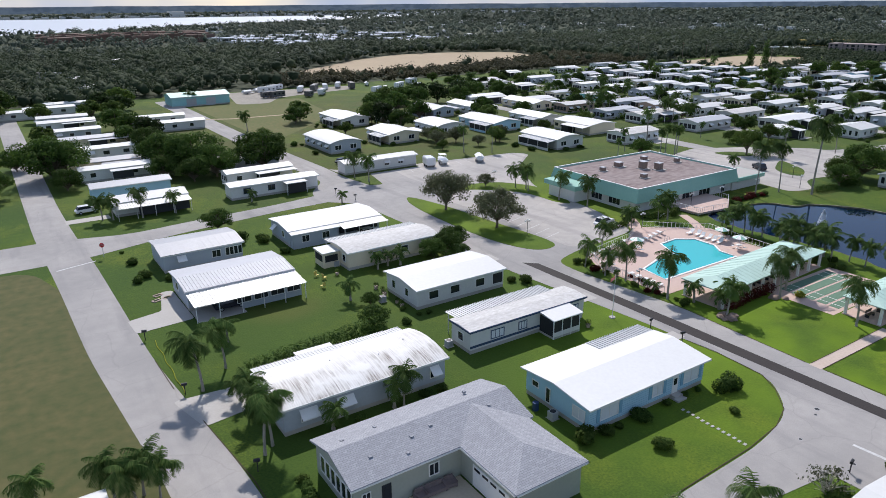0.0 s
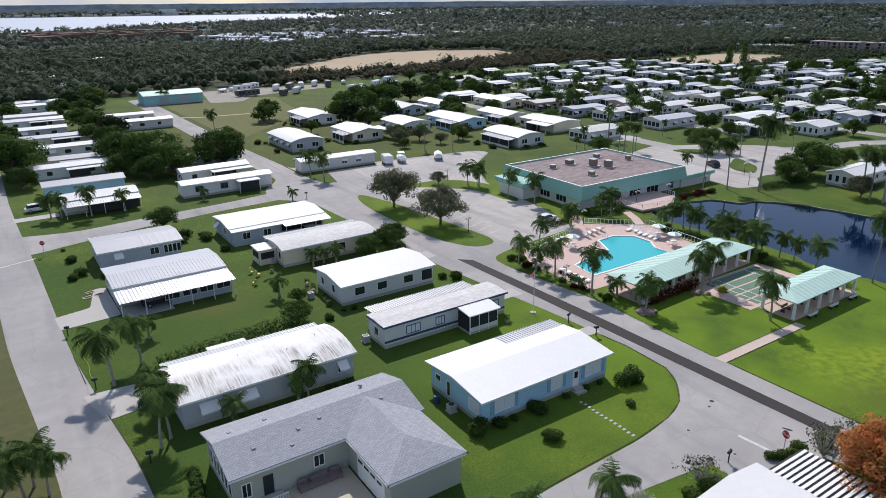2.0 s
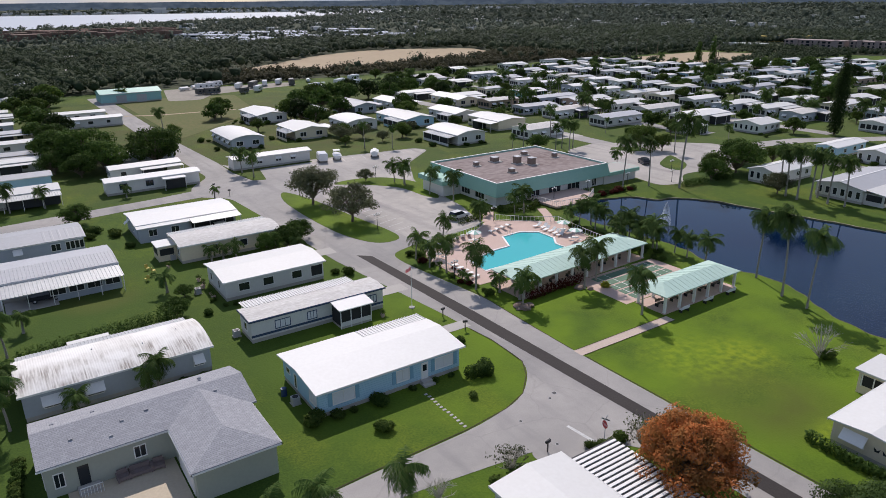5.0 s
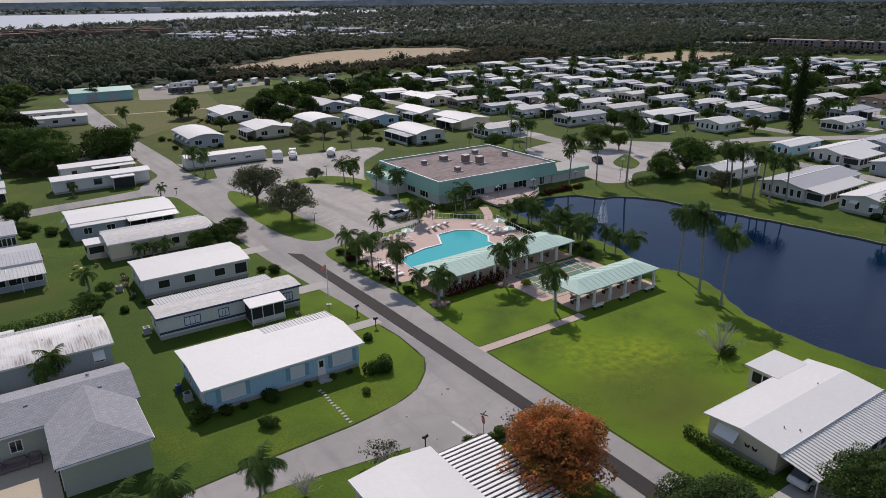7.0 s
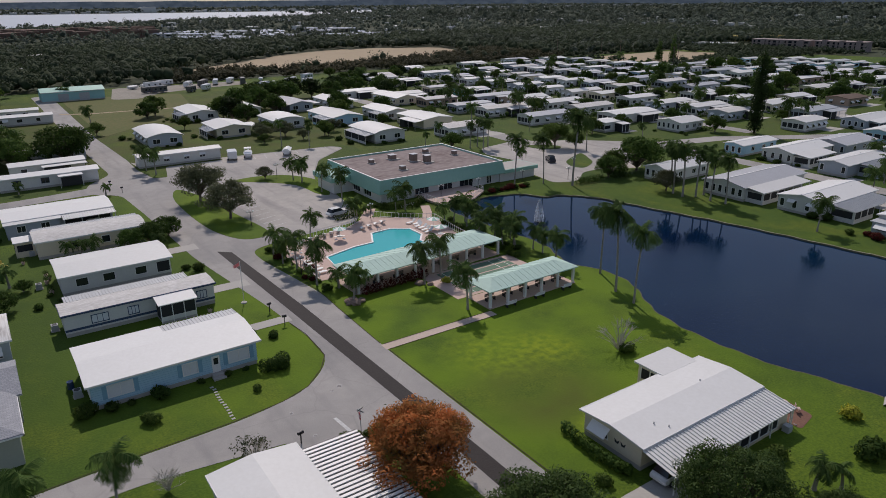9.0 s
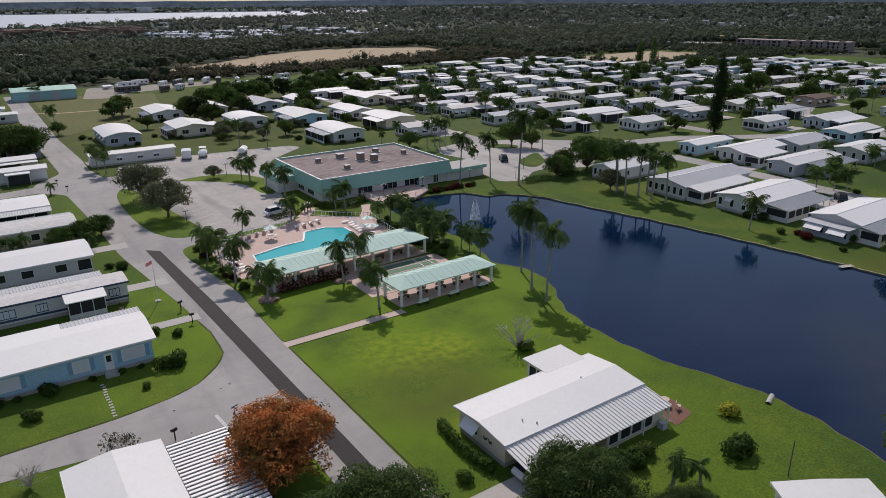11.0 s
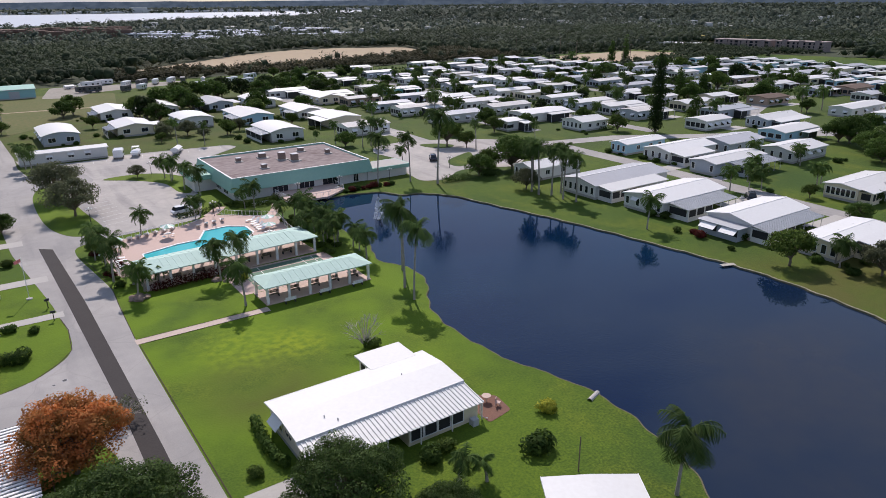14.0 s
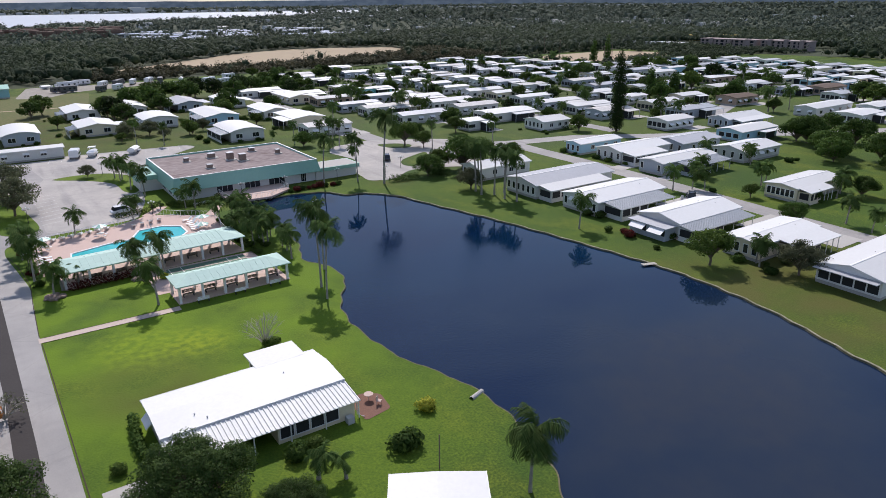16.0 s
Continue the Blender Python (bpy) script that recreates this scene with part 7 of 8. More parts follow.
TYRE = surface("tyre_rubber", (0.03, 0.03, 0.03), (0.02, 0.02, 0.02), 2, 9, 0.9, 0.3, 0)
RED = surface("red_paint", (0.5, 0.03, 0.04), (0.4, 0.03, 0.03), 2, 9, 0.5, 0.3, 0)
LAMP_GLASS = surface("frosted_globe", (0.85, 0.85, 0.82), (0.75, 0.75, 0.72), 2, 9, 0.3, 0.2, 0)


def wheels(ob, spots, r=0.32):
    for x, y in spots:
        bm = cyl(bmesh.new(), 0, 0, -0.11, 0.11, r, None, 14)
        bmesh.ops.transform(bm, matrix=pose(x, y, r, 90, 0, 0), verts=bm.verts)
        w = part("wheel", bm, TYRE, ob)
        bm = cyl(bmesh.new(), 0, 0, -0.12, 0.12, r * 0.55, None, 10)
        bmesh.ops.transform(bm, matrix=pose(x, y, r, 90, 0, 0), verts=bm.verts)
        part("rim", bm, GREY_ROOF, w)


def car(x, y, turn, paint, label, tall=0.0, category="car"):
    ob = thing("car", x, y, 0.04, turn, label, category)
    low = [(-2.2, 0.35), (2.2, 0.35), (2.25, 0.75), (1.9, 0.9 + tall * 0.3), (0.9, 0.98 + tall * 0.3), (-1.9, 1.0 + tall * 0.3), (-2.25, 0.85)]
    bm = bmesh.new()
    extrude_profile(bm, [(a, b) for a, b in low], -0.87, 0.87)
    bmesh.ops.transform(bm, matrix=Matrix.Rotation(radians(90), 4, "Z"), verts=bm.verts)
    bmesh.ops.bevel(bm, geom=[e for e in bm.edges], offset=0.07, segments=2, affect="EDGES")
    part("body", bm, paint, ob)
    base, top = 0.95 + tall * 0.3, 1.45 + tall
    bm = bmesh.new()
    a = [bm.verts.new(p) for p in ((-1.9, -0.8, base), (1.1, -0.8, base), (1.1, 0.8, base), (-1.9, 0.8, base))]
    c = [bm.verts.new(p) for p in ((-1.55, -0.64, top), (0.35, -0.64, top), (0.35, 0.64, top), (-1.55, 0.64, top))]
    for i in range(4):
        bm.faces.new((a[i], a[(i + 1) % 4], c[(i + 1) % 4], c[i]))
    bm.faces.new(c)
    part("window", bm, GLASS, ob, "dark car windows")
    part("roof", boxm(-1.58, 0.38, -0.66, 0.66, top, top + 0.05), paint, ob)
    for s in (-1, 1):
        part("headlight", boxm(2.1, 2.28, s * 0.65 - 0.16, s * 0.65 + 0.16, 0.62, 0.76), LAMP_GLASS, ob)
    wheels(ob, ((-1.35, -0.82), (1.35, -0.82), (-1.35, 0.82), (1.35, 0.82)))
    return ob


car(94.2, 87.6, 8, PAINT_WHITE, "white parked car by the pool palms", 0.15)
car(160.2, 98.4, 62, PAINT_DARK, "dark parked car beside the clubhouse lot", 0.15)
car(13.6, 153.5, 5, PAINT_WHITE, "white car parked beside a home", 0.1)
car(23.5, 90.3, 0, PAINT_DARK, "dark car under a carport porch", 0.05)
car(83.6, -0.2, 0, PAINT_WHITE, "white car under a ribbed carport", 0.2)
car(54.6, 107.6, 0, PAINT_WHITE, "white car under a carport", 0.0)
car(192.5, 29.0, 40, PAINT_DARK, "dark pickup beside a lane", 0.25)
car(86, 305.5, 0, PAINT_BLUE, "blue truck beside a green shed", 0.2)
car(77.0, 165.5, 20, PAINT_DARK, "dark car in a carport drive", 0.0)
car(298, 63, 70, PAINT_BLUE, "blue car in a drive", 0.1)


def camper(x, y, turn, L, h, label, paint=None):
    ob = thing("camper", x, y, 0, turn, label, "camper")
    bm = boxm(-L / 2, L / 2, -1.2, 1.2, 0.55, h)
    bmesh.ops.bevel(bm, geom=[e for e in bm.edges], offset=0.18, segments=2, affect="EDGES")
    part("body", bm, paint or PAINT_WHITE, ob)
    for c in (-L * 0.28, L * 0.05, L * 0.32):
        part("window", boxm(c - 0.45, c + 0.45, -1.23, -1.18, h * 0.5, h * 0.72), GLASS, ob)
    part("stripe", boxm(-L / 2 + 0.3, L / 2 - 0.3, -1.225, -1.19, h * 0.3, h * 0.36), NAVY, ob)
    wheels(ob, ((-L * 0.2, -1.05), (-L * 0.2, 1.05), (L * 0.2, -1.05), (L * 0.2, 1.05)), 0.35)


for x, y, t, L in ((114.7, 327, 10, 9), (129.4, 321.6, 60, 8), (143.8, 325, 70, 7), (152, 327.5, 60, 8), (159.2, 299.5, 30, 7), (176.9, 308.6, 40, 9), (190.8, 320, 20, 7), (182.5, 301, 25, 7), (133, 304.5, 50, 6), (122, 336, 15, 8)):
    camper(x, y, t, L, rnd.uniform(2.6, 3.3), "white camper parked in a storage yard")
for x, y, t, L in ((112.7, 307.9, 10, 7), (136.6, 321.8, 55, 9), (108.5, 309.5, 15, 6), (156, 320, 75, 7), (125.5, 302, 40, 5)):
    camper(x, y, t, L, rnd.uniform(2.6, 3.2), "dark weathered camper parked in a storage yard", PAINT_GREY)


def boat(x, y, turn, label, canopy):
    ob = thing("boat", x, y, 0, turn, label, "boat")
    bm = bmesh.new()
    rows = []
    for px_, w, z0 in ((-2.8, 1.05, 0.7), (-1, 1.15, 0.6), (1.0, 1.05, 0.65), (2.2, 0.65, 0.8), (3.1, 0.05, 1.1)):
        rows.append([bm.verts.new((px_, s * w * k, z)) for s, k, z in ((-1, 1, 1.45), (-1, 0.55, z0), (1, 0.55, z0), (1, 1, 1.45))])
    for a, b in zip(rows, rows[1:]):
        for i in range(3):
            bm.faces.new((a[i], b[i], b[i + 1], a[i + 1]))
        bm.faces.new((a[3], b[3], b[0], a[0]))
    bm.faces.new(rows[0])
    bmesh.ops.recalc_face_normals(bm, faces=bm.faces)
    part("hull", bm, PAINT_WHITE, ob, "white boat hull")
    part("trailer", boxm(-2.6, 3.6, -0.6, 0.6, 0.35, 0.5), GREY_ROOF, ob)
    wheels(ob, ((-0.8, -0.95), (-0.8, 0.95)), 0.3)
    if canopy:
        part("canopy", boxm(-1.2, 0.8, -0.9, 0.9, 2.5, 2.6), TRIM, ob)
        posts(ob, [(-1.1, -0.8), (0.7, -0.8), (-1.1, 0.8), (0.7, 0.8)], 2.5, 0.03)
    else:
        part("cover", extrude_profile(bmesh.new(), [(-1.1, 1.45), (1.1, 1.45), (0.3, 1.95), (-0.3, 1.95)], -2.7, 1.6), TRIM, ob, "white boat cover")


for x, y, t in ((105.8, 328.8, 20), (112.4, 333, 30), (168, 327, 70), (196, 331, 40)):
    boat(x, y, t, "white boat on a trailer in the yard", False)
boat(164.4, 300.3, 60, "white boat on a trailer in the yard", True)
boat(98.5, 150.0, 70, "white boat with a canopy on a trailer", True)
boat(108.5, 147.2, 60, "covered white boat on a trailer", False)
camper(94.0, 149.4, 75, 4.2, 2.5, "white cargo trailer in the parking lot")


# ---- street furniture ----
def lamp_post(x, y, label="lamp post with white globes"):
    ob = thing("street_lamp", x, y, 0, 0, label, "lamp post")
    part("pole", cyl(bmesh.new(), 0, 0, 0, 2.7, 0.06, 0.04), DARK_METAL, ob)
    part("arm", boxm(-0.5, 0.5, -0.03, 0.03, 2.6, 2.66), DARK_METAL, ob)
    for dx in (-0.5, 0.5, 0):
        bm = bmesh.new()
        bmesh.ops.create_icosphere(bm, subdivisions=2, radius=0.17)
        bmesh.ops.translate(bm, vec=(dx, 0, 2.8 + (0.2 if dx == 0 else 0)), verts=bm.verts)
        part("globe", bm, LAMP_GLASS, ob)


for x, y in ((78.2, 91.1), (96.7, 125.2), (98.6, 82.2), (117.6, 86.0), (127.4, 86.0), (140, 86), (158.5, 88.5), (150.5, 82.0), (76, 63)):
    lamp_post(x, y)


def stop_sign(x, y, turn):
    ob = thing("stop_sign", x, y, 0, turn, "red octagonal stop sign on a post", "sign")
    part("post", cyl(bmesh.new(), 0, 0, 0, 2.2, 0.035), GREY_ROOF, ob)
    bm = cyl(bmesh.new(), 0, 0, -0.015, 0.015, 0.42, None, 8)
    bmesh.ops.transform(bm, matrix=pose(0, -0.06, 2.2, 90, 0, 0) @ pose(0, 0, 0, 0, 0, 22.5), verts=bm.verts)
    part("plate", bm, RED, ob)
    cu = bpy.data.curves.new("lettering", "FONT")
    cu.body, cu.size, cu.align_x, cu.align_y, cu.extrude = "STOP", 0.3, "CENTER", "CENTER", 0.004
    cu.materials.append(TRIM)
    tx = new("lettering", cu)
    tx.parent = ob
    tx.matrix_local = pose(0, -0.085, 2.2, 90, 0, 0)
    return ob


corner_sign = stop_sign(63.9, 20.9, -102)
stop_sign(12.1, 122.6, -20)
# street-name blades crossed on top of the corner sign, their lettering as plain bars
part("bracket", cyl(bmesh.new(), 0, 0, 2.2, 3.05, 0.03), GREY_ROOF, corner_sign)
for z, a in ((2.76, 35), (2.95, 125)):
    bm = boxm(-0.42, 0.42, -0.012, 0.012, z - 0.08, z + 0.08)
    bmesh.ops.rotate(bm, matrix=pose(0, 0, 0, 0, 0, a).to_3x3(), verts=bm.verts)
    blade = part("name_blade", bm, GREY_ROOF, corner_sign, "pale street-name blade")
    bm = boxm(-0.3, 0.3, -0.017, 0.017, z - 0.03, z + 0.03)
    bmesh.ops.rotate(bm, matrix=pose(0, 0, 0, 0, 0, a).to_3x3(), verts=bm.verts)
    part("bar", bm, DARK_METAL, blade)


def valve_cover(x, y, r):
    ob = thing("valve_cover", x, y, 0.03, 0, "worn iron valve cover flush in the road", "cover", "road covers")
    part("ring", cyl(bmesh.new(), 0, 0, 0, 0.012, r, r * 0.96, 14), GREY_ROOF, ob)
    part("lid", cyl(bmesh.new(), 0, 0, 0.012, 0.018, r * 0.82, r * 0.78, 14), DARK_METAL, ob)


for x, y, r in ((66.2, 30.3, 0.3), (65.1, 29.8, 0.2), (59.8, 28.3, 0.2), (60.2, 23.4, 0.2)):
    valve_cover(x, y, r)


def mailbox(x, y, turn=0):
    ob = thing("mailbox", x, y, 0, turn, "dark mailbox on a post beside the street", "mailbox")
    part("post", boxm(-0.05, 0.05, -0.05, 0.05, 0, 1.1), DARK_METAL, ob)
    part("box", extrude_profile(bmesh.new(), [(-0.13, 1.1), (0.13, 1.1), (0.13, 1.28), (0.07, 1.38), (-0.07, 1.38), (-0.13, 1.28)], -0.3, 0.3), DARK_METAL, ob)


for x, y in ((12.4, 70.3), (14.5, 53), (11.5, 86.5), (67.0, 52.9), (67.2, 48.1), (58.6, 23.0), (63.2, 130.6), (62.0, 137.8)):
    mailbox(x, y, rnd.uniform(-20, 20))

flag = thing("flagpole", 65.2, 57.9, 0, 0, "white flagpole with a small flag", "flagpole")
part("pole", cyl(bmesh.new(), 0, 0, 0, 6.2, 0.05, 0.03), TRIM, flag)
part("base", cyl(bmesh.new(), 0, 0, 0, 0.12, 0.45, 0.4, 12), CONCRETE, flag)
bm = bmesh.new()
cols = [[bm.verts.new((-0.05 - i * 0.14, 0.06 * math.sin(i * 1.6), z - i * 0.05)) for z in (5.55, 6.05)] for i in range(7)]
for a, b in zip(cols, cols[1:]):
    bm.faces.new((a[0], b[0], b[1], a[1]))
bmesh.ops.solidify(bm, geom=bm.faces[:], thickness=0.01)
part("flag", bm, surface("faded_flag", (0.62, 0.36, 0.36), (0.5, 0.16, 0.18), 1.5, 5.0, 0.8, 0.6, 0), flag, "small faded red and white flag")

for i in range(13):
    s = thing("stepping_stone", 54.7 + rnd.uniform(-0.06, 0.06), 38.0 - i * 0.6, 0, rnd.uniform(-8, 8), "pale square stepping stone in the lawn", "stone", "stepping stones")
    bm = boxm(-0.2, 0.2, -0.15, 0.15, 0, 0.05)
    bmesh.ops.bevel(bm, geom=bm.edges[:], offset=0.02, segments=1, affect="EDGES")
    part("slab", bm, CONCRETE, s)

for x, y in ((43.0, 44.4), (43.0, 63.4), (43.4, 96.8), (42.8, 80), (36.5, 51.6)):
    a = thing("air_conditioner", x - 0.6, y, 0, 0, "grey air conditioner beside a home", "air conditioner")
    part("case", boxm(-0.4, 0.4, -0.4, 0.4, 0.05, 0.85), GREY_ROOF, a)
    part("grille", cyl(bmesh.new(), 0, 0, 0.85, 0.88, 0.32, None, 14), DARK_METAL, a)
    part("pad", boxm(-0.5, 0.5, -0.5, 0.5, 0, 0.05), CONCRETE, a)
tank = thing("water_tank", 42.0, 46.6, 0, 0, "blue drum and dark bin beside the blue home", "bin")
part("drum", cyl(bmesh.new(), 0, 0, 0, 0.9, 0.35, 0.33, 14), PAINT_BLUE, tank)

hose = thing("garden_hose", 12.4, 78, 0.04, 0, "yellow hose lying along the street edge", "hose")
part("hose", tube(bmesh.new(), [(0.1 * math.sin(i), -7.5 + i * 0.75, 0.03) for i in range(21)], [0.05] * 21, 5), LEAF_YELLOW, hose)
for dx, dy in ((0, 0), (1.6, 0.4), (0.6, 1.9)):
    g = thing("garden_bed", 15.4 + dx, 98.5 + dy, 0, 20, "low brick edging round a garden bed", "garden bed", "garden beds")
    part("edging", boxm(-0.6, 0.6, -0.4, -0.28, 0, 0.12), PINK, g)
    part("edging", boxm(-0.6, 0.6, 0.28, 0.4, 0, 0.12), PINK, g)
    part("edging", boxm(-0.6, -0.48, -0.28, 0.28, 0, 0.12), PINK, g)
    part("edging", boxm(0.48, 0.6, -0.28, 0.28, 0, 0.12), PINK, g)
    part("soil", boxm(-0.48, 0.48, -0.28, 0.28, 0, 0.05), WOODFLOOR, g)

# seats on the drive of the shingle house
WICKER = surface("mauve_wicker", (0.24, 0.19, 0.185), (0.15, 0.12, 0.115), 2.0, 14.0, 0.9, 0.6, 0.3)
for x, t, w in ((24.9, 4, 0.42), (26.35, -2, 0.85), (27.9, -6, 0.42)):
    c = thing("outdoor_sofa", x, 41.6, 0.03, t, "mauve wicker outdoor seat against the house wall", "outdoor seat", "outdoor seats")
    part("seat", boxm(-w, w, -0.4, 0.3, 0.1, 0.42), WICKER, c)
    part("backrest", boxm(-w, w, 0.3, 0.45, 0.1, 0.85), WICKER, c)
    for a in (-w - 0.12, w):
        part("armrest", boxm(a, a + 0.12, -0.42, 0.45, 0.0, 0.62), WICKER, c)
rail = thing("railing", 22.3, 40.9, 0.03, 0, "white step railing by the door", "railing")
part("top_rail", boxm(-0.9, 0.9, -0.03, 0.03, 0.9, 0.96), TRIM, rail)
for k in range(8):
    part("baluster", boxm(-0.88 + k * 0.25, -0.84 + k * 0.25, -0.02, 0.02, 0, 0.9), TRIM, rail)

# ---- pool terrace ----
def fence(pts, label, h=1.1, step=0.28):
    ob = thing("fence", *pts[0], 0.05, 0, label, "fence")
    for a, b in zip(pts, pts[1:]):
        A, B = Vector(a) - Vector(pts[0]), Vector(b) - Vector(pts[0])
        d = B - A
        for z in (0.15, h - 0.05):
            part("rail", tube(bmesh.new(), [(A.x, A.y, z), (B.x, B.y, z)], [0.035, 0.035], 5), TRIM, ob)
        n = max(1, int(d.length / step))
        for i in range(n):
            p = A + d * i / n
            big = i % 8 == 0
            part("post" if big else "baluster", boxm(p.x - (0.05 if big else 0.02), p.x + (0.05 if big else 0.02), p.y - 0.02, p.y + 0.02, 0, h), TRIM, ob)


fence([(77.4, 59.4), (77.4, 71.8), (79.8, 76.9), (91.8, 79.2), (95.6, 81.2)], "white metal fence round the pool terrace", 1.1, 0.7)
fence([(99.5, 82.8), (103, 79.0), (108.4, 74.8), (107.2, 66.5), (106.8, 60)], "white metal fence round the pool terrace", 1.1, 0.7)


def umbrella(x, y):
    ob = thing("umbrella_table", x, y, 0.05, 0, "mint and white striped umbrella over a round table", "umbrella table")
    part("pole", cyl(bmesh.new(), 0, 0, 0, 2.3, 0.03), TRIM, ob)
    part("tabletop", cyl(bmesh.new(), 0, 0, 0.7, 0.74, 0.55, None, 14), TRIM, ob)
    for k in range(8):
        bm = bmesh.new()
        a0, a1 = k * math.tau / 8, (k + 1) * math.tau / 8
        v = [bm.verts.new(p) for p in ((0, 0, 2.45), (1.25 * math.cos(a0), 1.25 * math.sin(a0), 2.0), (1.25 * math.cos(a1), 1.25 * math.sin(a1), 2.0))]
        bm.faces.new(v)
        w = [bm.verts.new((p.co.x, p.co.y, p.co.z - 0.03)) for p in v]
        bm.faces.new(w[::-1])
        for i in range(3):
            bm.faces.new((v[i], w[i], w[(i + 1) % 3], v[(i + 1) % 3]))
        part("canopy_panel", bm, MINT if k % 2 else TRIM, ob)
    for k in range(4):
        a = k * math.tau / 4 + 0.4
        cx, cy = 1.0 * math.cos(a), 1.0 * math.sin(a)
        part("seat", boxm(cx - 0.22, cx + 0.22, cy - 0.22, cy + 0.22, 0.38, 0.44), TRIM, ob)


for x, y in ((88.1, 74.2), (103.2, 65.0), (79.0, 71.9), (104.6, 69.5)):
    umbrella(x, y)


def lounger(x, y, turn):
    ob = thing("sun_lounger", x, y, 0.05, turn, "white sun lounger on the pool terrace", "sun lounger", "sun loungers")
    part("seat", boxm(-0.95, 0.35, -0.32, 0.32, 0.28, 0.34), TRIM, ob)
    bm = boxm(0, 0.75, -0.32, 0.32, 0, 0.06)
    bmesh.ops.transform(bm, matrix=pose(0.33, 0, 0.3, 0, -40, 0), verts=bm.verts)
    part("backrest", bm, TRIM, ob)
    for a, b in ((-0.85, -0.27), (-0.85, 0.27), (0.25, -0.27), (0.25, 0.27)):
        part("leg", boxm(a - 0.03, a + 0.03, b - 0.03, b + 0.03, 0, 0.28), TRIM, ob)


for i in range(7):
    lounger(80.6 + i * 1.5, 76.2 + i * 0.3, 250 + rnd.uniform(-8, 8))
for i in range(6):
    lounger(103.4 + rnd.uniform(-0.3, 0.3), 68.6 + i * 1.25, 10 + rnd.uniform(-8, 8))
for i in range(4):
    lounger(94.0 + i * 1.6, 76.8 + i * 0.4, 260 + rnd.uniform(-8, 8))
for i in range(5):
    lounger(78.6, 61.5 + i * 1.4, 180 + rnd.uniform(-8, 8))
ladder = thing("pool_ladder", 96.2, 74.3, 0.05, 0, "chrome ladder at the pool edge", "ladder")
for s in (-0.3, 0.3):
    part("rail", tube(bmesh.new(), [(s, 0.4, 0), (s, 0.35, 0.8), (s, -0.1, 0.9), (s, -0.3, 0.3), (s, -0.3, -0.2)], [0.03] * 5, 6), GREY_ROOF, ladder)


def bench(x, y, turn, z=0.09, dark=False):
    wood = BARK if dark else TRIM
    ob = thing("bench", x, y, z, turn, "dark slatted bench in the pavilion" if dark else "white slatted bench beside the pavilion", "bench", "benches")
    for k in range(3):
        part("slat", boxm(-0.8, 0.8, -0.25 + k * 0.17, -0.12 + k * 0.17, 0.42, 0.46), wood, ob)
    for k in range(3):
        part("slat", boxm(-0.8, 0.8, 0.28, 0.32, 0.55 + k * 0.15, 0.66 + k * 0.15), wood, ob)
    for s in (-0.7, 0.7):
        part("leg", boxm(s - 0.04, s + 0.04, -0.25, 0.3, 0, 0.42), DARK_METAL, ob)


for i in range(5):
    bench(93.6 + i * 3.1, 38.6, 0, 0.09, True)
for i in range(3):
    bench(94.8 + i * 5.2, 35.6, 180, 0.0)
for i in range(6):
    bench(84 + i * 3.6, 53.4 + i * 0.19, 183, 0.09, True)

# slides of stone and rocks by the palms
for x, y, s in ((77.8, 48.6, 0.8), (78.8, 48.9, 0.6), (77.1, 49.7, 0.5), (78.0, 50.0, 0.6), (76.9, 48.9, 0.45), (88.8, 49.4, 0.7), (90.0, 48.3, 0.5)):
    r = thing("rock", x, y, 0, rnd.uniform(0, 360), "grey boulder round a palm", "rock", "boulders")
    bm = bmesh.new()
    bmesh.ops.create_icosphere(bm, subdivisions=3, radius=s)
    for v in bm.verts:
        v.co *= 1 + 0.35 * noise.noise(v.co * 2.2 + Vector((x, y, 0)))
        v.co.z = max(-0.05, v.co.z * 0.6 + s * 0.2)
    part("stone", bm, ROCK, r)

# fountain in the pond
ft = thing("fountain", 123.8, 62.2, -0.2, 0, "white fountain jet in the pond", "fountain")
part("float", cyl(bmesh.new(), 0, 0, -0.05, 0.12, 0.5, 0.4, 14), DARK_METAL, ft)
SPRAY, _nt, _b = node_mat("spray", 0.4, 0, 0.5)
_b.inputs["Base Color"].default_value = (0.85, 0.88, 0.92, 1)
rs = np.random.RandomState(4)
q, fc = [], []
for k in range(4200):
    a, u = rs.uniform(0, math.tau), rs.uniform(-1, 1)
    zz = 4.3 * (1 - u * u) + rs.uniform(-0.1, 0.1)
    rr = (0.06 + 1.1 * u ** 1.3 * rs.rand() ** 0.6) if u > 0 else 0.02 + 0.09 * rs.rand()
    c, s = Vector((rr * math.cos(a), rr * math.sin(a), max(0, zz))), rs.uniform(0.022, 0.065)
    n0 = len(q)
    q += [c + Vector((s, 0, 0)), c + Vector((0, s, 0)), c + Vector((-s, -s, 0)), c + Vector((0, 0, s * 3))]
    fc += [(n0, n0 + 1, n0 + 2), (n0, n0 + 3, n0 + 1), (n0 + 1, n0 + 3, n0 + 2), (n0 + 2, n0 + 3, n0)]
me = bpy.data.meshes.new("spray")
me.from_pydata(q, [], fc)
me.materials.append(SPRAY)
_t = _nt.nodes.new("ShaderNodeBsdfTranslucent")
_t.inputs[0].default_value = (0.9, 0.93, 0.96, 1)
_m = _nt.nodes.new("ShaderNodeMixShader")
_m.inputs[0].default_value = 0.6
_nt.links.new(_b.outputs[0], _m.inputs[1])
_nt.links.new(_t.outputs[0], _m.inputs[2])
_nt.links.new(_m.outputs[0], _nt.nodes["Material Output"].inputs[0])
new("spray", me).parent = ft

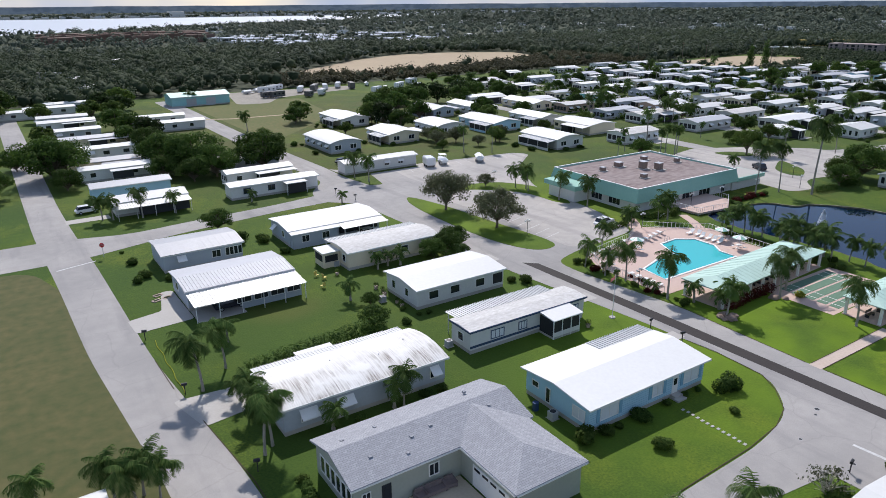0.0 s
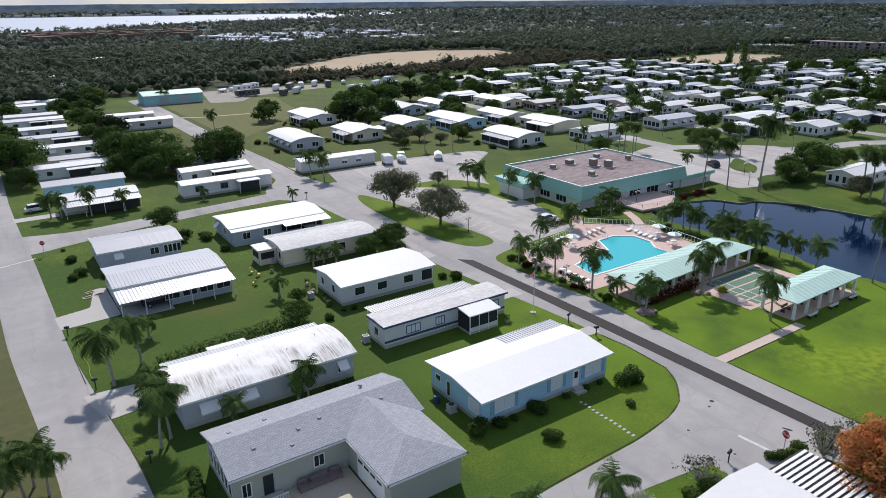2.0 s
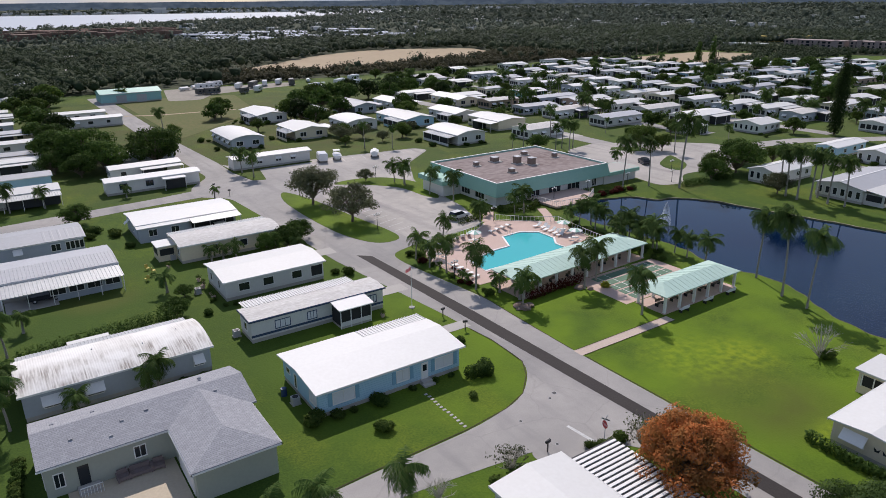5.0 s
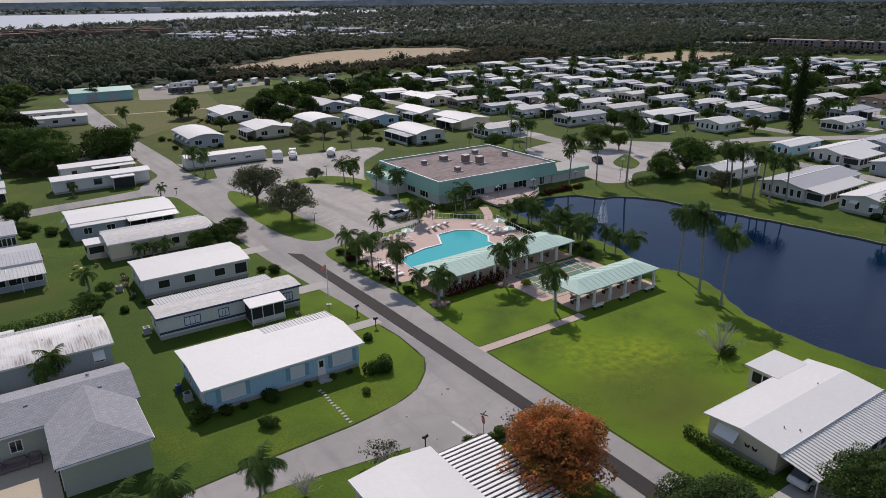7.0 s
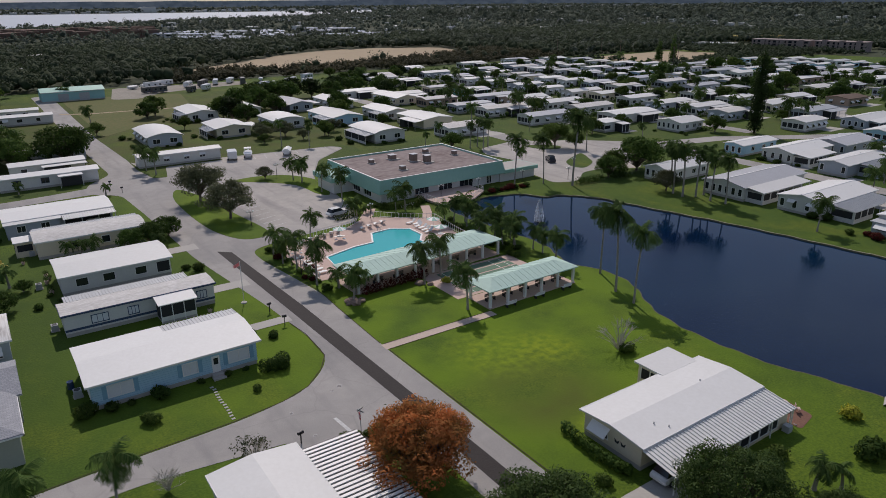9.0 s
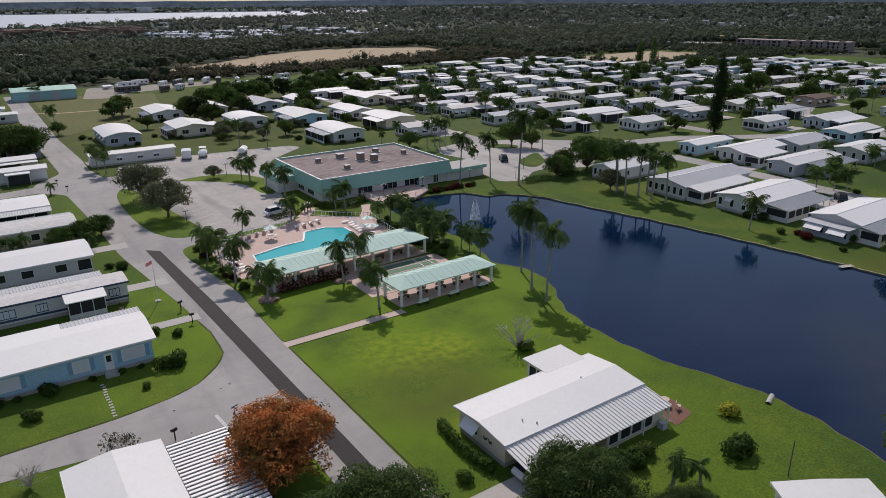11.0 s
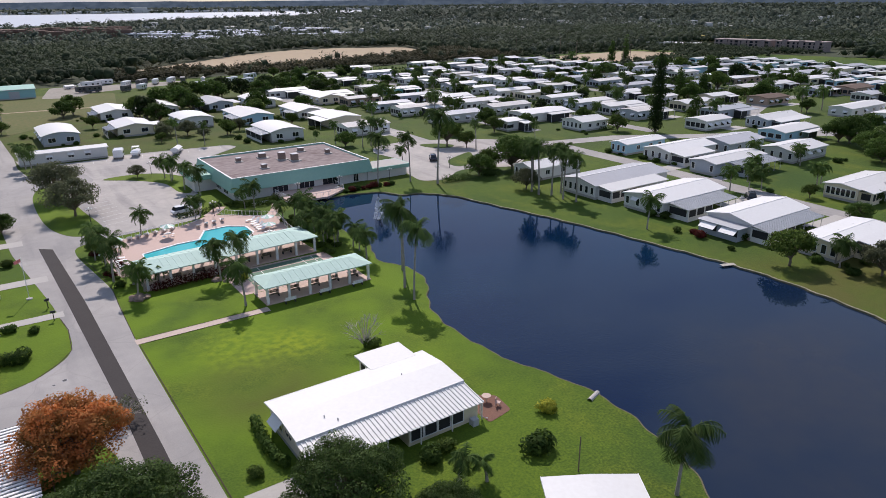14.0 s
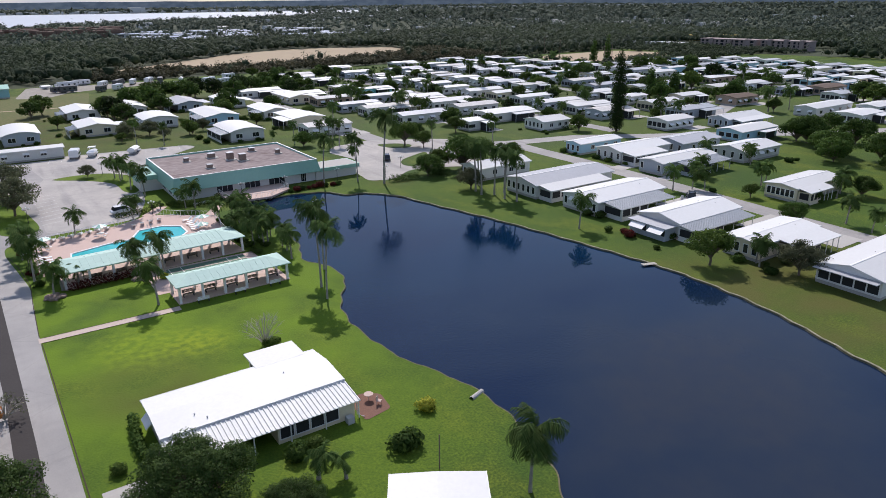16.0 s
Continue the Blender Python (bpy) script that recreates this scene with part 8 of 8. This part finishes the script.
canoe = thing("canoe", 109.2, 85.4, 0.0, 12, "upturned pale canoe on the grass by the clubhouse", "canoe")
bm = bmesh.new()
ringz = [[bm.verts.new((x, w * math.cos(a), 0.03 + 0.42 * (w / 0.42) ** 0.5 * math.sin(a))) for a in [math.pi * k / 8 for k in range(9)]] for x, w in ((-2.3, 0.04), (-1.7, 0.26), (-0.8, 0.40), (0.0, 0.43), (0.8, 0.40), (1.7, 0.26), (2.3, 0.04))]
for p, q in zip(ringz, ringz[1:]):
    for i in range(8):
        bm.faces.new((p[i], p[i + 1], q[i + 1], q[i]))
bmesh.ops.recalc_face_normals(bm, faces=bm.faces)
part("hull", bm, TRIM, canoe)
part("keel", boxm(-2.2, 2.2, -0.02, 0.02, 0.42, 0.48), TRIM, canoe)

pipe = thing("drain_pipe", 111.6, -5.2, -0.1, 20, "pale drain pipe end at the pond bank", "pipe")
part("pipe", tube(bmesh.new(), [(-1.2, 0, 0.1), (0.9, 0, 0.0)], [0.28, 0.28], 12), CONCRETE, pipe)
pole = thing("pole", 101.4, -13.1, 0, 0, "thin bare wooden pole on the lawn", "pole")
part("shaft", cyl(bmesh.new(), 0, 0, 0, 3.6, 0.06, 0.05), BARK, pole)
tb = thing("patio_table", 101.6, 0.4, 0.03, 0, "small reddish patio table and chair", "patio table")
part("tabletop", cyl(bmesh.new(), 0, 0, 0.68, 0.73, 0.5, None, 12), PINK, tb)
part("leg", cyl(bmesh.new(), 0, 0, 0, 0.68, 0.06), PINK, tb)
ch = thing("patio_chair", 102.1, -0.9, 0.03, 40, "small reddish patio chair", "chair")
part("seat", boxm(-0.25, 0.25, -0.25, 0.25, 0.4, 0.45), PINK, ch)
part("backrest", boxm(-0.25, 0.25, 0.2, 0.25, 0.45, 0.9), PINK, ch)
for a in (-0.2, 0.2):
    for b in (-0.2, 0.2):
        part("leg", boxm(a - 0.02, a + 0.02, b - 0.02, b + 0.02, 0, 0.4), PINK, ch)

wf = thing("fence", 63.0, 14.0, 0, 0, "dark wooden fence beside a carport", "fence")
for k in range(22):
    part("board", boxm(-0.03, 0.03, -5.5 + k * 0.5, -5.1 + k * 0.5, 0, 1.5), BARK, wf)
part("rail", boxm(-0.06, -0.03, -5.5, 5.5, 1.2, 1.3), BARK, wf)

# deck rail of the clubhouse
fence([(113.6, 88.6), (113.9, 81.3), (122.0, 80.5), (127.4, 84.2), (127.4, 88.6)], "white deck railing over the pond", 1.6, 0.5)

steps = thing("door_steps", 22.2, 41.7, 0.03, 0, "low grey steps at the house door", "steps")
for k in range(2):
    part("step", boxm(-0.9, 0.9, -0.55 + 0.3 * k, 0.55, 0.18 * k, 0.18 * (k + 1)), CONCRETE, steps)

# poles of the power line beyond the park
def utility_pole(x, y, h):
    ob = thing("utility_pole", x, y, 0, 0, "weathered wooden power pole far beyond the homes", "pole", "power poles")
    part("mast", tube(bmesh.new(), [(0, 0, 0), (0, 0, h)], [0.2, 0.13], 8), BARK, ob)
    part("crossarm", boxm(-1.2, 1.2, -0.07, 0.07, h - 0.8, h - 0.62), BARK, ob)
    for k in (-1.0, 0.0, 1.0):
        part("insulator", cyl(bmesh.new(), k, 0, h - 0.62, h - 0.4, 0.06, 0.04, 6), GREY_ROOF, ob)


for x, y in ((432, 338), (399, 248), (405, 356), (421, 310), (420, 261)):
    utility_pole(x, y, 12.0)

# plank landing on the far bank
dock = thing("dock", 156.4, 9.5, -0.1, -20, "short weathered plank landing at the pond bank", "dock")
for k in range(5):
    part("plank", boxm(-1.3, 1.1, -0.4 + k * 0.17, -0.25 + k * 0.17, 0.12, 0.17), PALE_TWIG, dock)
for k in (-1.1, 0.6):
    part("post", boxm(k, k + 0.12, -0.45, -0.33, -0.6, 0.12), BARK, dock)

# parking lines
for i in range(9):
    sheet("line_%d" % (i + 1), [[(80.2, 88.0 + i * 2.8), (84.4, 89.2 + i * 2.8), (84.37, 89.32 + i * 2.8), (80.17, 88.12 + i * 2.8)]], 0.034, WORN_LINE, "worn white parking line")
for i in range(12):
    sheet("line_%d" % (i + 20), [[(88 + i * 3, 150.4), (88.12 + i * 3, 150.4), (87.2 + i * 3, 146.0), (87.08 + i * 3, 146.0)]], 0.034, WORN_LINE, "worn white parking line")
sheet("line_40", [[(62.9, 25.0), (63.25, 25.0), (63.6, 21.4), (63.2, 21.4)]], 0.05, WORN_LINE, "worn white stop line")
sheet("line_41", [[(10.6, 121.6), (10.8, 121.3), (4.8, 119.6), (4.6, 119.9)]], 0.04, WORN_LINE, "worn white stop line")


# ---- far buildings ----
def block(x, y, turn, L, W, storeys, wall, label):
    b = thing("apartment_building", x, y, 0, turn, label, "apartment building")
    f = 2.3
    h = storeys * f
    part("wall", boxm(-L / 2, L / 2, -W / 2, W / 2, 0, h), wall, b)
    part("roof", boxm(-L / 2 - 0.4, L / 2 + 0.4, -W / 2 - 0.4, W / 2 + 0.4, h, h + 0.5), wall, b)
    # stair towers stand out from the front and above the roof
    for c in (-0.3, 0.05, 0.38):
        part("stair_tower", boxm(L * c - 1.6, L * c + 1.6, -W / 2 - 1.2, -W / 2 + 2.5, 0, h + rnd.uniform(0.6, 1.4)), wall, b)
    n = int(L / 4)
    for s in range(storeys):
        for i in range(n):
            c = -L / 2 + L * (i + 0.5) / n
            part("window", boxm(c - (1.3 if i % 3 == 1 else 0.8), c + (1.3 if i % 3 == 1 else 0.8), -W / 2 - 0.03, -W / 2 + 0.02, s * f + 0.4, s * f + 2.0), GLASS, b)
    return b


TAN = surface("tan_stucco", (0.37, 0.30, 0.27), (0.22, 0.18, 0.17), 0.12, 2.0, 0.85, 0.5)
YELLOW_WALL = surface("yellow_stucco", (0.55, 0.42, 0.12), (0.44, 0.34, 0.12), 0.2, 2.0, 0.85, 0.4)
block(591, 292, -80, 44, 14, 3, TAN, "tan three-storey apartment building far off")
block(602, 250, -84, 36, 14, 3, TAN, "tan three-storey apartment building far off")
block(676, 366, -42, 46, 16, 2, YELLOW_WALL, "yellow low building far off")
block(581, 360, -76, 56, 12, 1, W_WHITE, "white low building far off")
gs = home(77, 308, 24, 12, W_TEAL, MINT, "green metal shed with a low roof", rise=1.2, h=4.0, category="shed")
part("shutter", boxm(-6, -2, -6.1, -6.0, 0, 3.2), GREY_ROOF, gs)
part("shutter", boxm(2, 6, -6.1, -6.0, 0, 3.2), GREY_ROOF, gs)


# ---- distant woods ----
def woods(name, n, inside, size, seed, hh, quads, label, mat=WOODS, category="woods"):
    rs = np.random.RandomState(seed)
    cen = []
    while len(cen) < n:
        p = inside(rs)
        if p is not None:
            cen.append(p)
    cen = np.array(cen)
    hs = hh * rs.choice((0.6, 0.75, 0.9, 1.0, 1.25), n) * rs.uniform(0.85, 1.15, n)
    # each crown is a cluster of four uneven masses
    off = rs.normal(size=(n, 4, 3)) * np.array([0.30, 0.30, 0.13]) * hs[:, None, None]
    pick = rs.randint(0, 4, n * quads)
    Q = off[np.repeat(np.arange(n), quads), pick]
    C = np.repeat(cen, quads, 0) + Q[:, :2]
    Hh = np.repeat(hs, quads)
    m = n * quads
    v = rs.normal(size=(m, 3))
    v /= np.linalg.norm(v, axis=1)[:, None]
    v[:, 2] = np.abs(v[:, 2]) * 1.2 - 0.4
    c = np.stack([C[:, 0], C[:, 1], Hh * 0.55 + Q[:, 2]], 1) + v * np.stack([Hh * 0.27, Hh * 0.27, Hh * 0.30], 1) * rs.uniform(0.7, 1.3, m)[:, None]
    nrm = v + rs.normal(size=(m, 3)) * 0.45 + np.array([0, 0, 0.95])
    nrm /= np.linalg.norm(nrm, axis=1)[:, None]
    t = np.cross(nrm, rs.normal(size=(m, 3)))
    t /= np.linalg.norm(t, axis=1)[:, None]
    u = np.cross(nrm, t)
    s = size * rs.uniform(0.6, 1.3, m)[:, None]
    q = np.stack([c - t * s, c - u * s * 0.6, c + t * s, c + u * s * 0.6], 1).reshape(-1, 3)
    soft = np.repeat(nrm * 0.35 + v * 0.45 + np.array([0, 0, 0.55]), 4, 0)
    # a lumpy inner mass of foliage in each crown
    ico = bmesh.new()
    bmesh.ops.create_icosphere(ico, subdivisions=1, radius=1)
    iv, jf = np.array([w.co for w in ico.verts]), np.array([[w.index for w in f.verts] for f in ico.faces])
    ico.free()
    nv = len(iv)
    lump = rs.uniform(0.55, 1.15, (n, nv, 1))
    core = np.stack([cen[:, 0], cen[:, 1], hs * 0.42], 1)[:, None, :] + iv[None] * lump * np.stack([hs * 0.29, hs * 0.29, hs * 0.30], 1)[:, None, :]
    faces = np.arange(4 * m).reshape(-1, 4).tolist() + (jf[None] + 4 * m + (np.arange(n) * nv)[:, None, None]).reshape(-1, 3).tolist()
    soft = np.concatenate([soft, np.repeat(iv[None] + np.array([0, 0, 0.2]), n, 0).reshape(-1, 3)])
    soft /= np.linalg.norm(soft, axis=1)[:, None]
    me = bpy.data.meshes.new(name)
    me.from_pydata(np.concatenate([q, core.reshape(-1, 3)]).tolist(), [], faces)
    me.materials.append(mat)
    me.normals_split_custom_set_from_vertices(soft.tolist())
    return tagged(new(name, me), label, category, kind="stuff")


def band(x0, x1, y0, y1, test=None):
    def f(rs):
        x, y = rs.uniform(x0, x1), rs.uniform(y0, y1)
        return None if test and not test(x, y) else (x, y)
    return f


def not_sand(x, y):
    c = False
    for (x0, y0), (x1, y1) in zip(SAND_LOT, SAND_LOT[1:] + SAND_LOT[:1]):
        if (y0 > y) != (y1 > y) and x < x0 + (y - y0) * (x1 - x0) / (y1 - y0):
            c = not c
    return not c and not (395 < x < 525 and 240 < y < 340) and not (540 < x < 640 and 200 < y < 360)


def front(x, y):
    return 128 < x < 400 and y < 430 and y < 395 + max(0, x - 250) * 0.3


def in_wood(x, y):
    d = x * 0.55 + y * 0.84
    if not not_sand(x, y) or d < 250:
        return False
    if front(x, y) and (x * 7.31 + y * 3.77) % 1.0 > 0.05:
        return False
    if y < 340 and x < 60:
        return y > 322 and x < 55
    return (y > 342 or x > 560) and y < 1180 + max(0, x) * 0.62 and x > -0.12 * y - 60 and y > -0.35 * x + 60


woods("woods_near", 8000, band(-120, 800, 60, 640, in_wood), 0.54, 5, 8.8, 60, "dark mixed woodland beyond the park")
woods("woods_edge", 1100, band(90, 400, 338, 430, lambda x, y: front(x, y) and not_sand(x, y) and y > 340), 0.6, 15, 4.2, 40, "scrubby brown and green trees along a sandy clearing", WOODS_BROWN)
woods("woods_scrub", 650, band(395, 575, 236, 350, lambda x, y: not (405 < x < 505 and 262 + (x - 405) * 0.2 < y < 336)), 0.6, 16, 3.6, 40, "low dark scrub round a sandy clearing")
woods("woods_hedge", 150, band(556, 584, 225, 345), 0.6, 17, 4.4, 40, "trees in front of far apartment buildings")
woods("garden_shrubs", 1900, band(185, 390, 100, 320, lambda x, y: min(abs(x - c) for c in (207, 239, 300, 385)) > 3.2 and y > 300 - x * 0.75), 0.32, 19, 2.5, 16, "dark garden shrubs between the park homes", LEAF_DARK, "shrubs")
woods("woods_far", 10000, band(-250, 2000, -200, 2100, lambda x, y: in_wood(x, y) and x * 0.55 + y * 0.84 > 520), 1.5, 6, 9.0, 24, "distant dark woodland", WOODS_HAZY)
woods("woods_east", 3200, band(900, 4300, -700, 2300, lambda x, y: x * 0.55 + y * 0.84 > 1300 and y < 2100 + 0.05 * x), 6.0, 9, 13.0, 8, "distant dark woodland towards the horizon", WOODS_HAZY)
woods("woods_shore", 2600, band(-700, 3200, 1900, 3600, lambda x, y: y > 2665 - x * 0.1 and y < 3300), 5.5, 8, 12.0, 8, "wooded far shore", WOODS_HAZY)

# pale houses of the town on the far shore, too many and small to count
rs = np.random.RandomState(12)
bm = bmesh.new()
for k in range(620):
    x = rs.uniform(-500, 3400)
    y = 2662 - x * 0.1 + rs.exponential(160)
    w, d, h = rs.uniform(6, 22), rs.uniform(6, 14), rs.uniform(3, 9)
    box(bm, x, x + w, y, y + d, 0, h)
box(bm, 600, 652, 2640, 2670, 0, 19)
tagged(link_mesh("far_town", bm, W_WHITE), "pale houses of a distant town", "town", kind="stuff")
bm = bmesh.new()
for k in range(150):
    x, y = rs.uniform(200, 1500), rs.uniform(500, 1500)
    if y < 1150 + x * 0.6 and x > 0.1 * y and not_sand(x, y):
        w, d = rs.uniform(8, 18), rs.uniform(7, 12)
        box(bm, x, x + w, y, y + d, 0, rs.uniform(3.5, 5.5))
tagged(link_mesh("far_houses", bm, W_WHITE), "pale houses scattered through distant woods", "houses", kind="stuff")


bm = bmesh.new()
for k in range(44):
    x, y = rs.uniform(50, 245), rs.uniform(830, 990)
    w, d = rs.uniform(12, 24), rs.uniform(8, 11)
    box(bm, x, x + w, y, y + d, 6.0, 8.5)
    box(bm, x + 0.5, x + w - 0.5, y + 0.5, y + d - 0.5, 0, 6.0)
tagged(link_mesh("far_roofs", bm, surface("terracotta", (0.20, 0.125, 0.095), (0.13, 0.09, 0.07), 0.1, 1.0, 0.9, 0.5)), "brownish tiled houses among distant trees", "houses", kind="stuff")
# land along the horizon, its haze painted as a dim blue glow, too far off to shift
HAZE, _nt, _b = node_mat("far_land_haze_glow", 1.0, 0, 0.0)
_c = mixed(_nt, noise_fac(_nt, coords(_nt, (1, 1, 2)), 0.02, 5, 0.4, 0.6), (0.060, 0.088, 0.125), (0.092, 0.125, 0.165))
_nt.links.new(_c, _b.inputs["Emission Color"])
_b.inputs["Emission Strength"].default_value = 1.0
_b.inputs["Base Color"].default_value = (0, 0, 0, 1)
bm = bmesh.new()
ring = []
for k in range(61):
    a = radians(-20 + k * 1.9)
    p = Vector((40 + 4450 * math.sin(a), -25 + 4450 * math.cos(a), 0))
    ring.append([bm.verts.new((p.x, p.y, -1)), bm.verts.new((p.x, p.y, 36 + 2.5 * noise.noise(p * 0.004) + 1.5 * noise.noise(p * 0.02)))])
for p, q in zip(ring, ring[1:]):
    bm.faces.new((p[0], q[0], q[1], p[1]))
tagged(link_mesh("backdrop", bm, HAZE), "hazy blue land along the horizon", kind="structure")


# small garden clutter
def planter(x, y, s, label):
    ob = thing("planter", x, y, 0, 0, label, "planter")
    part("pot", cyl(bmesh.new(), 0, 0, 0, 0.4 * s, 0.2 * s, 0.28 * s, 12), PINK, ob, "terracotta pot")
    new("leaves", leaf_mesh("leaves", [(0, 0, 0.62 * s, 0.34 * s, 0.32 * s)], 160, 0.08, int(x * 10), LEAF, 0.4)).parent = ob


def garden_chair(x, y, turn, mat, label):
    ob = thing("garden_chair", x, y, 0, turn, label, "chair")
    part("seat", boxm(-0.28, 0.28, -0.28, 0.28, 0.38, 0.43), mat, ob)
    part("backrest", boxm(-0.28, 0.28, 0.24, 0.29, 0.43, 0.95), mat, ob)
    for a in (-0.26, 0.22):
        for c in (-0.26, 0.22):
            part("leg", boxm(a, a + 0.04, c, c + 0.04, 0, 0.38), mat, ob)


for x, y, k in ((43.6, 84.6, 1.2), (43.9, 83.2, 0.9), (43.4, 81.6, 1.3), (43.6, 78.4, 1.0), (43.5, 76.8, 1.2), (61.8, 71.0, 1.1), (34.2, 101.4, 1.0), (41.2, 93.0, 1.1), (170.4, 34.5, 1.2), (168.6, 46.8, 1.1), (169.4, 14.4, 1.2), (19.0, 100.9, 1.1), (60.4, 57.6, 1.2)):
    planter(x, y, k, "potted plant standing beside a home")
YELLOW = surface("yellow_paint", (0.62, 0.50, 0.12), (0.45, 0.36, 0.1), 2.0, 9.0, 0.6, 0.4, 0)
for x, y, t in ((38.2, 94.0, 20), (37.2, 89.4, 200), (38.8, 92.4, 100)):
    garden_chair(x, y, t, YELLOW, "faded yellow garden chair on the lawn")
for x, y, t in ((170.2, 36.6, 80), (170.0, 38.2, 110), (169.3, 55.0, 60), (191, 30.2, 150)):
    garden_chair(x, y, t, TRIM, "white garden chair on a patio by the pond")
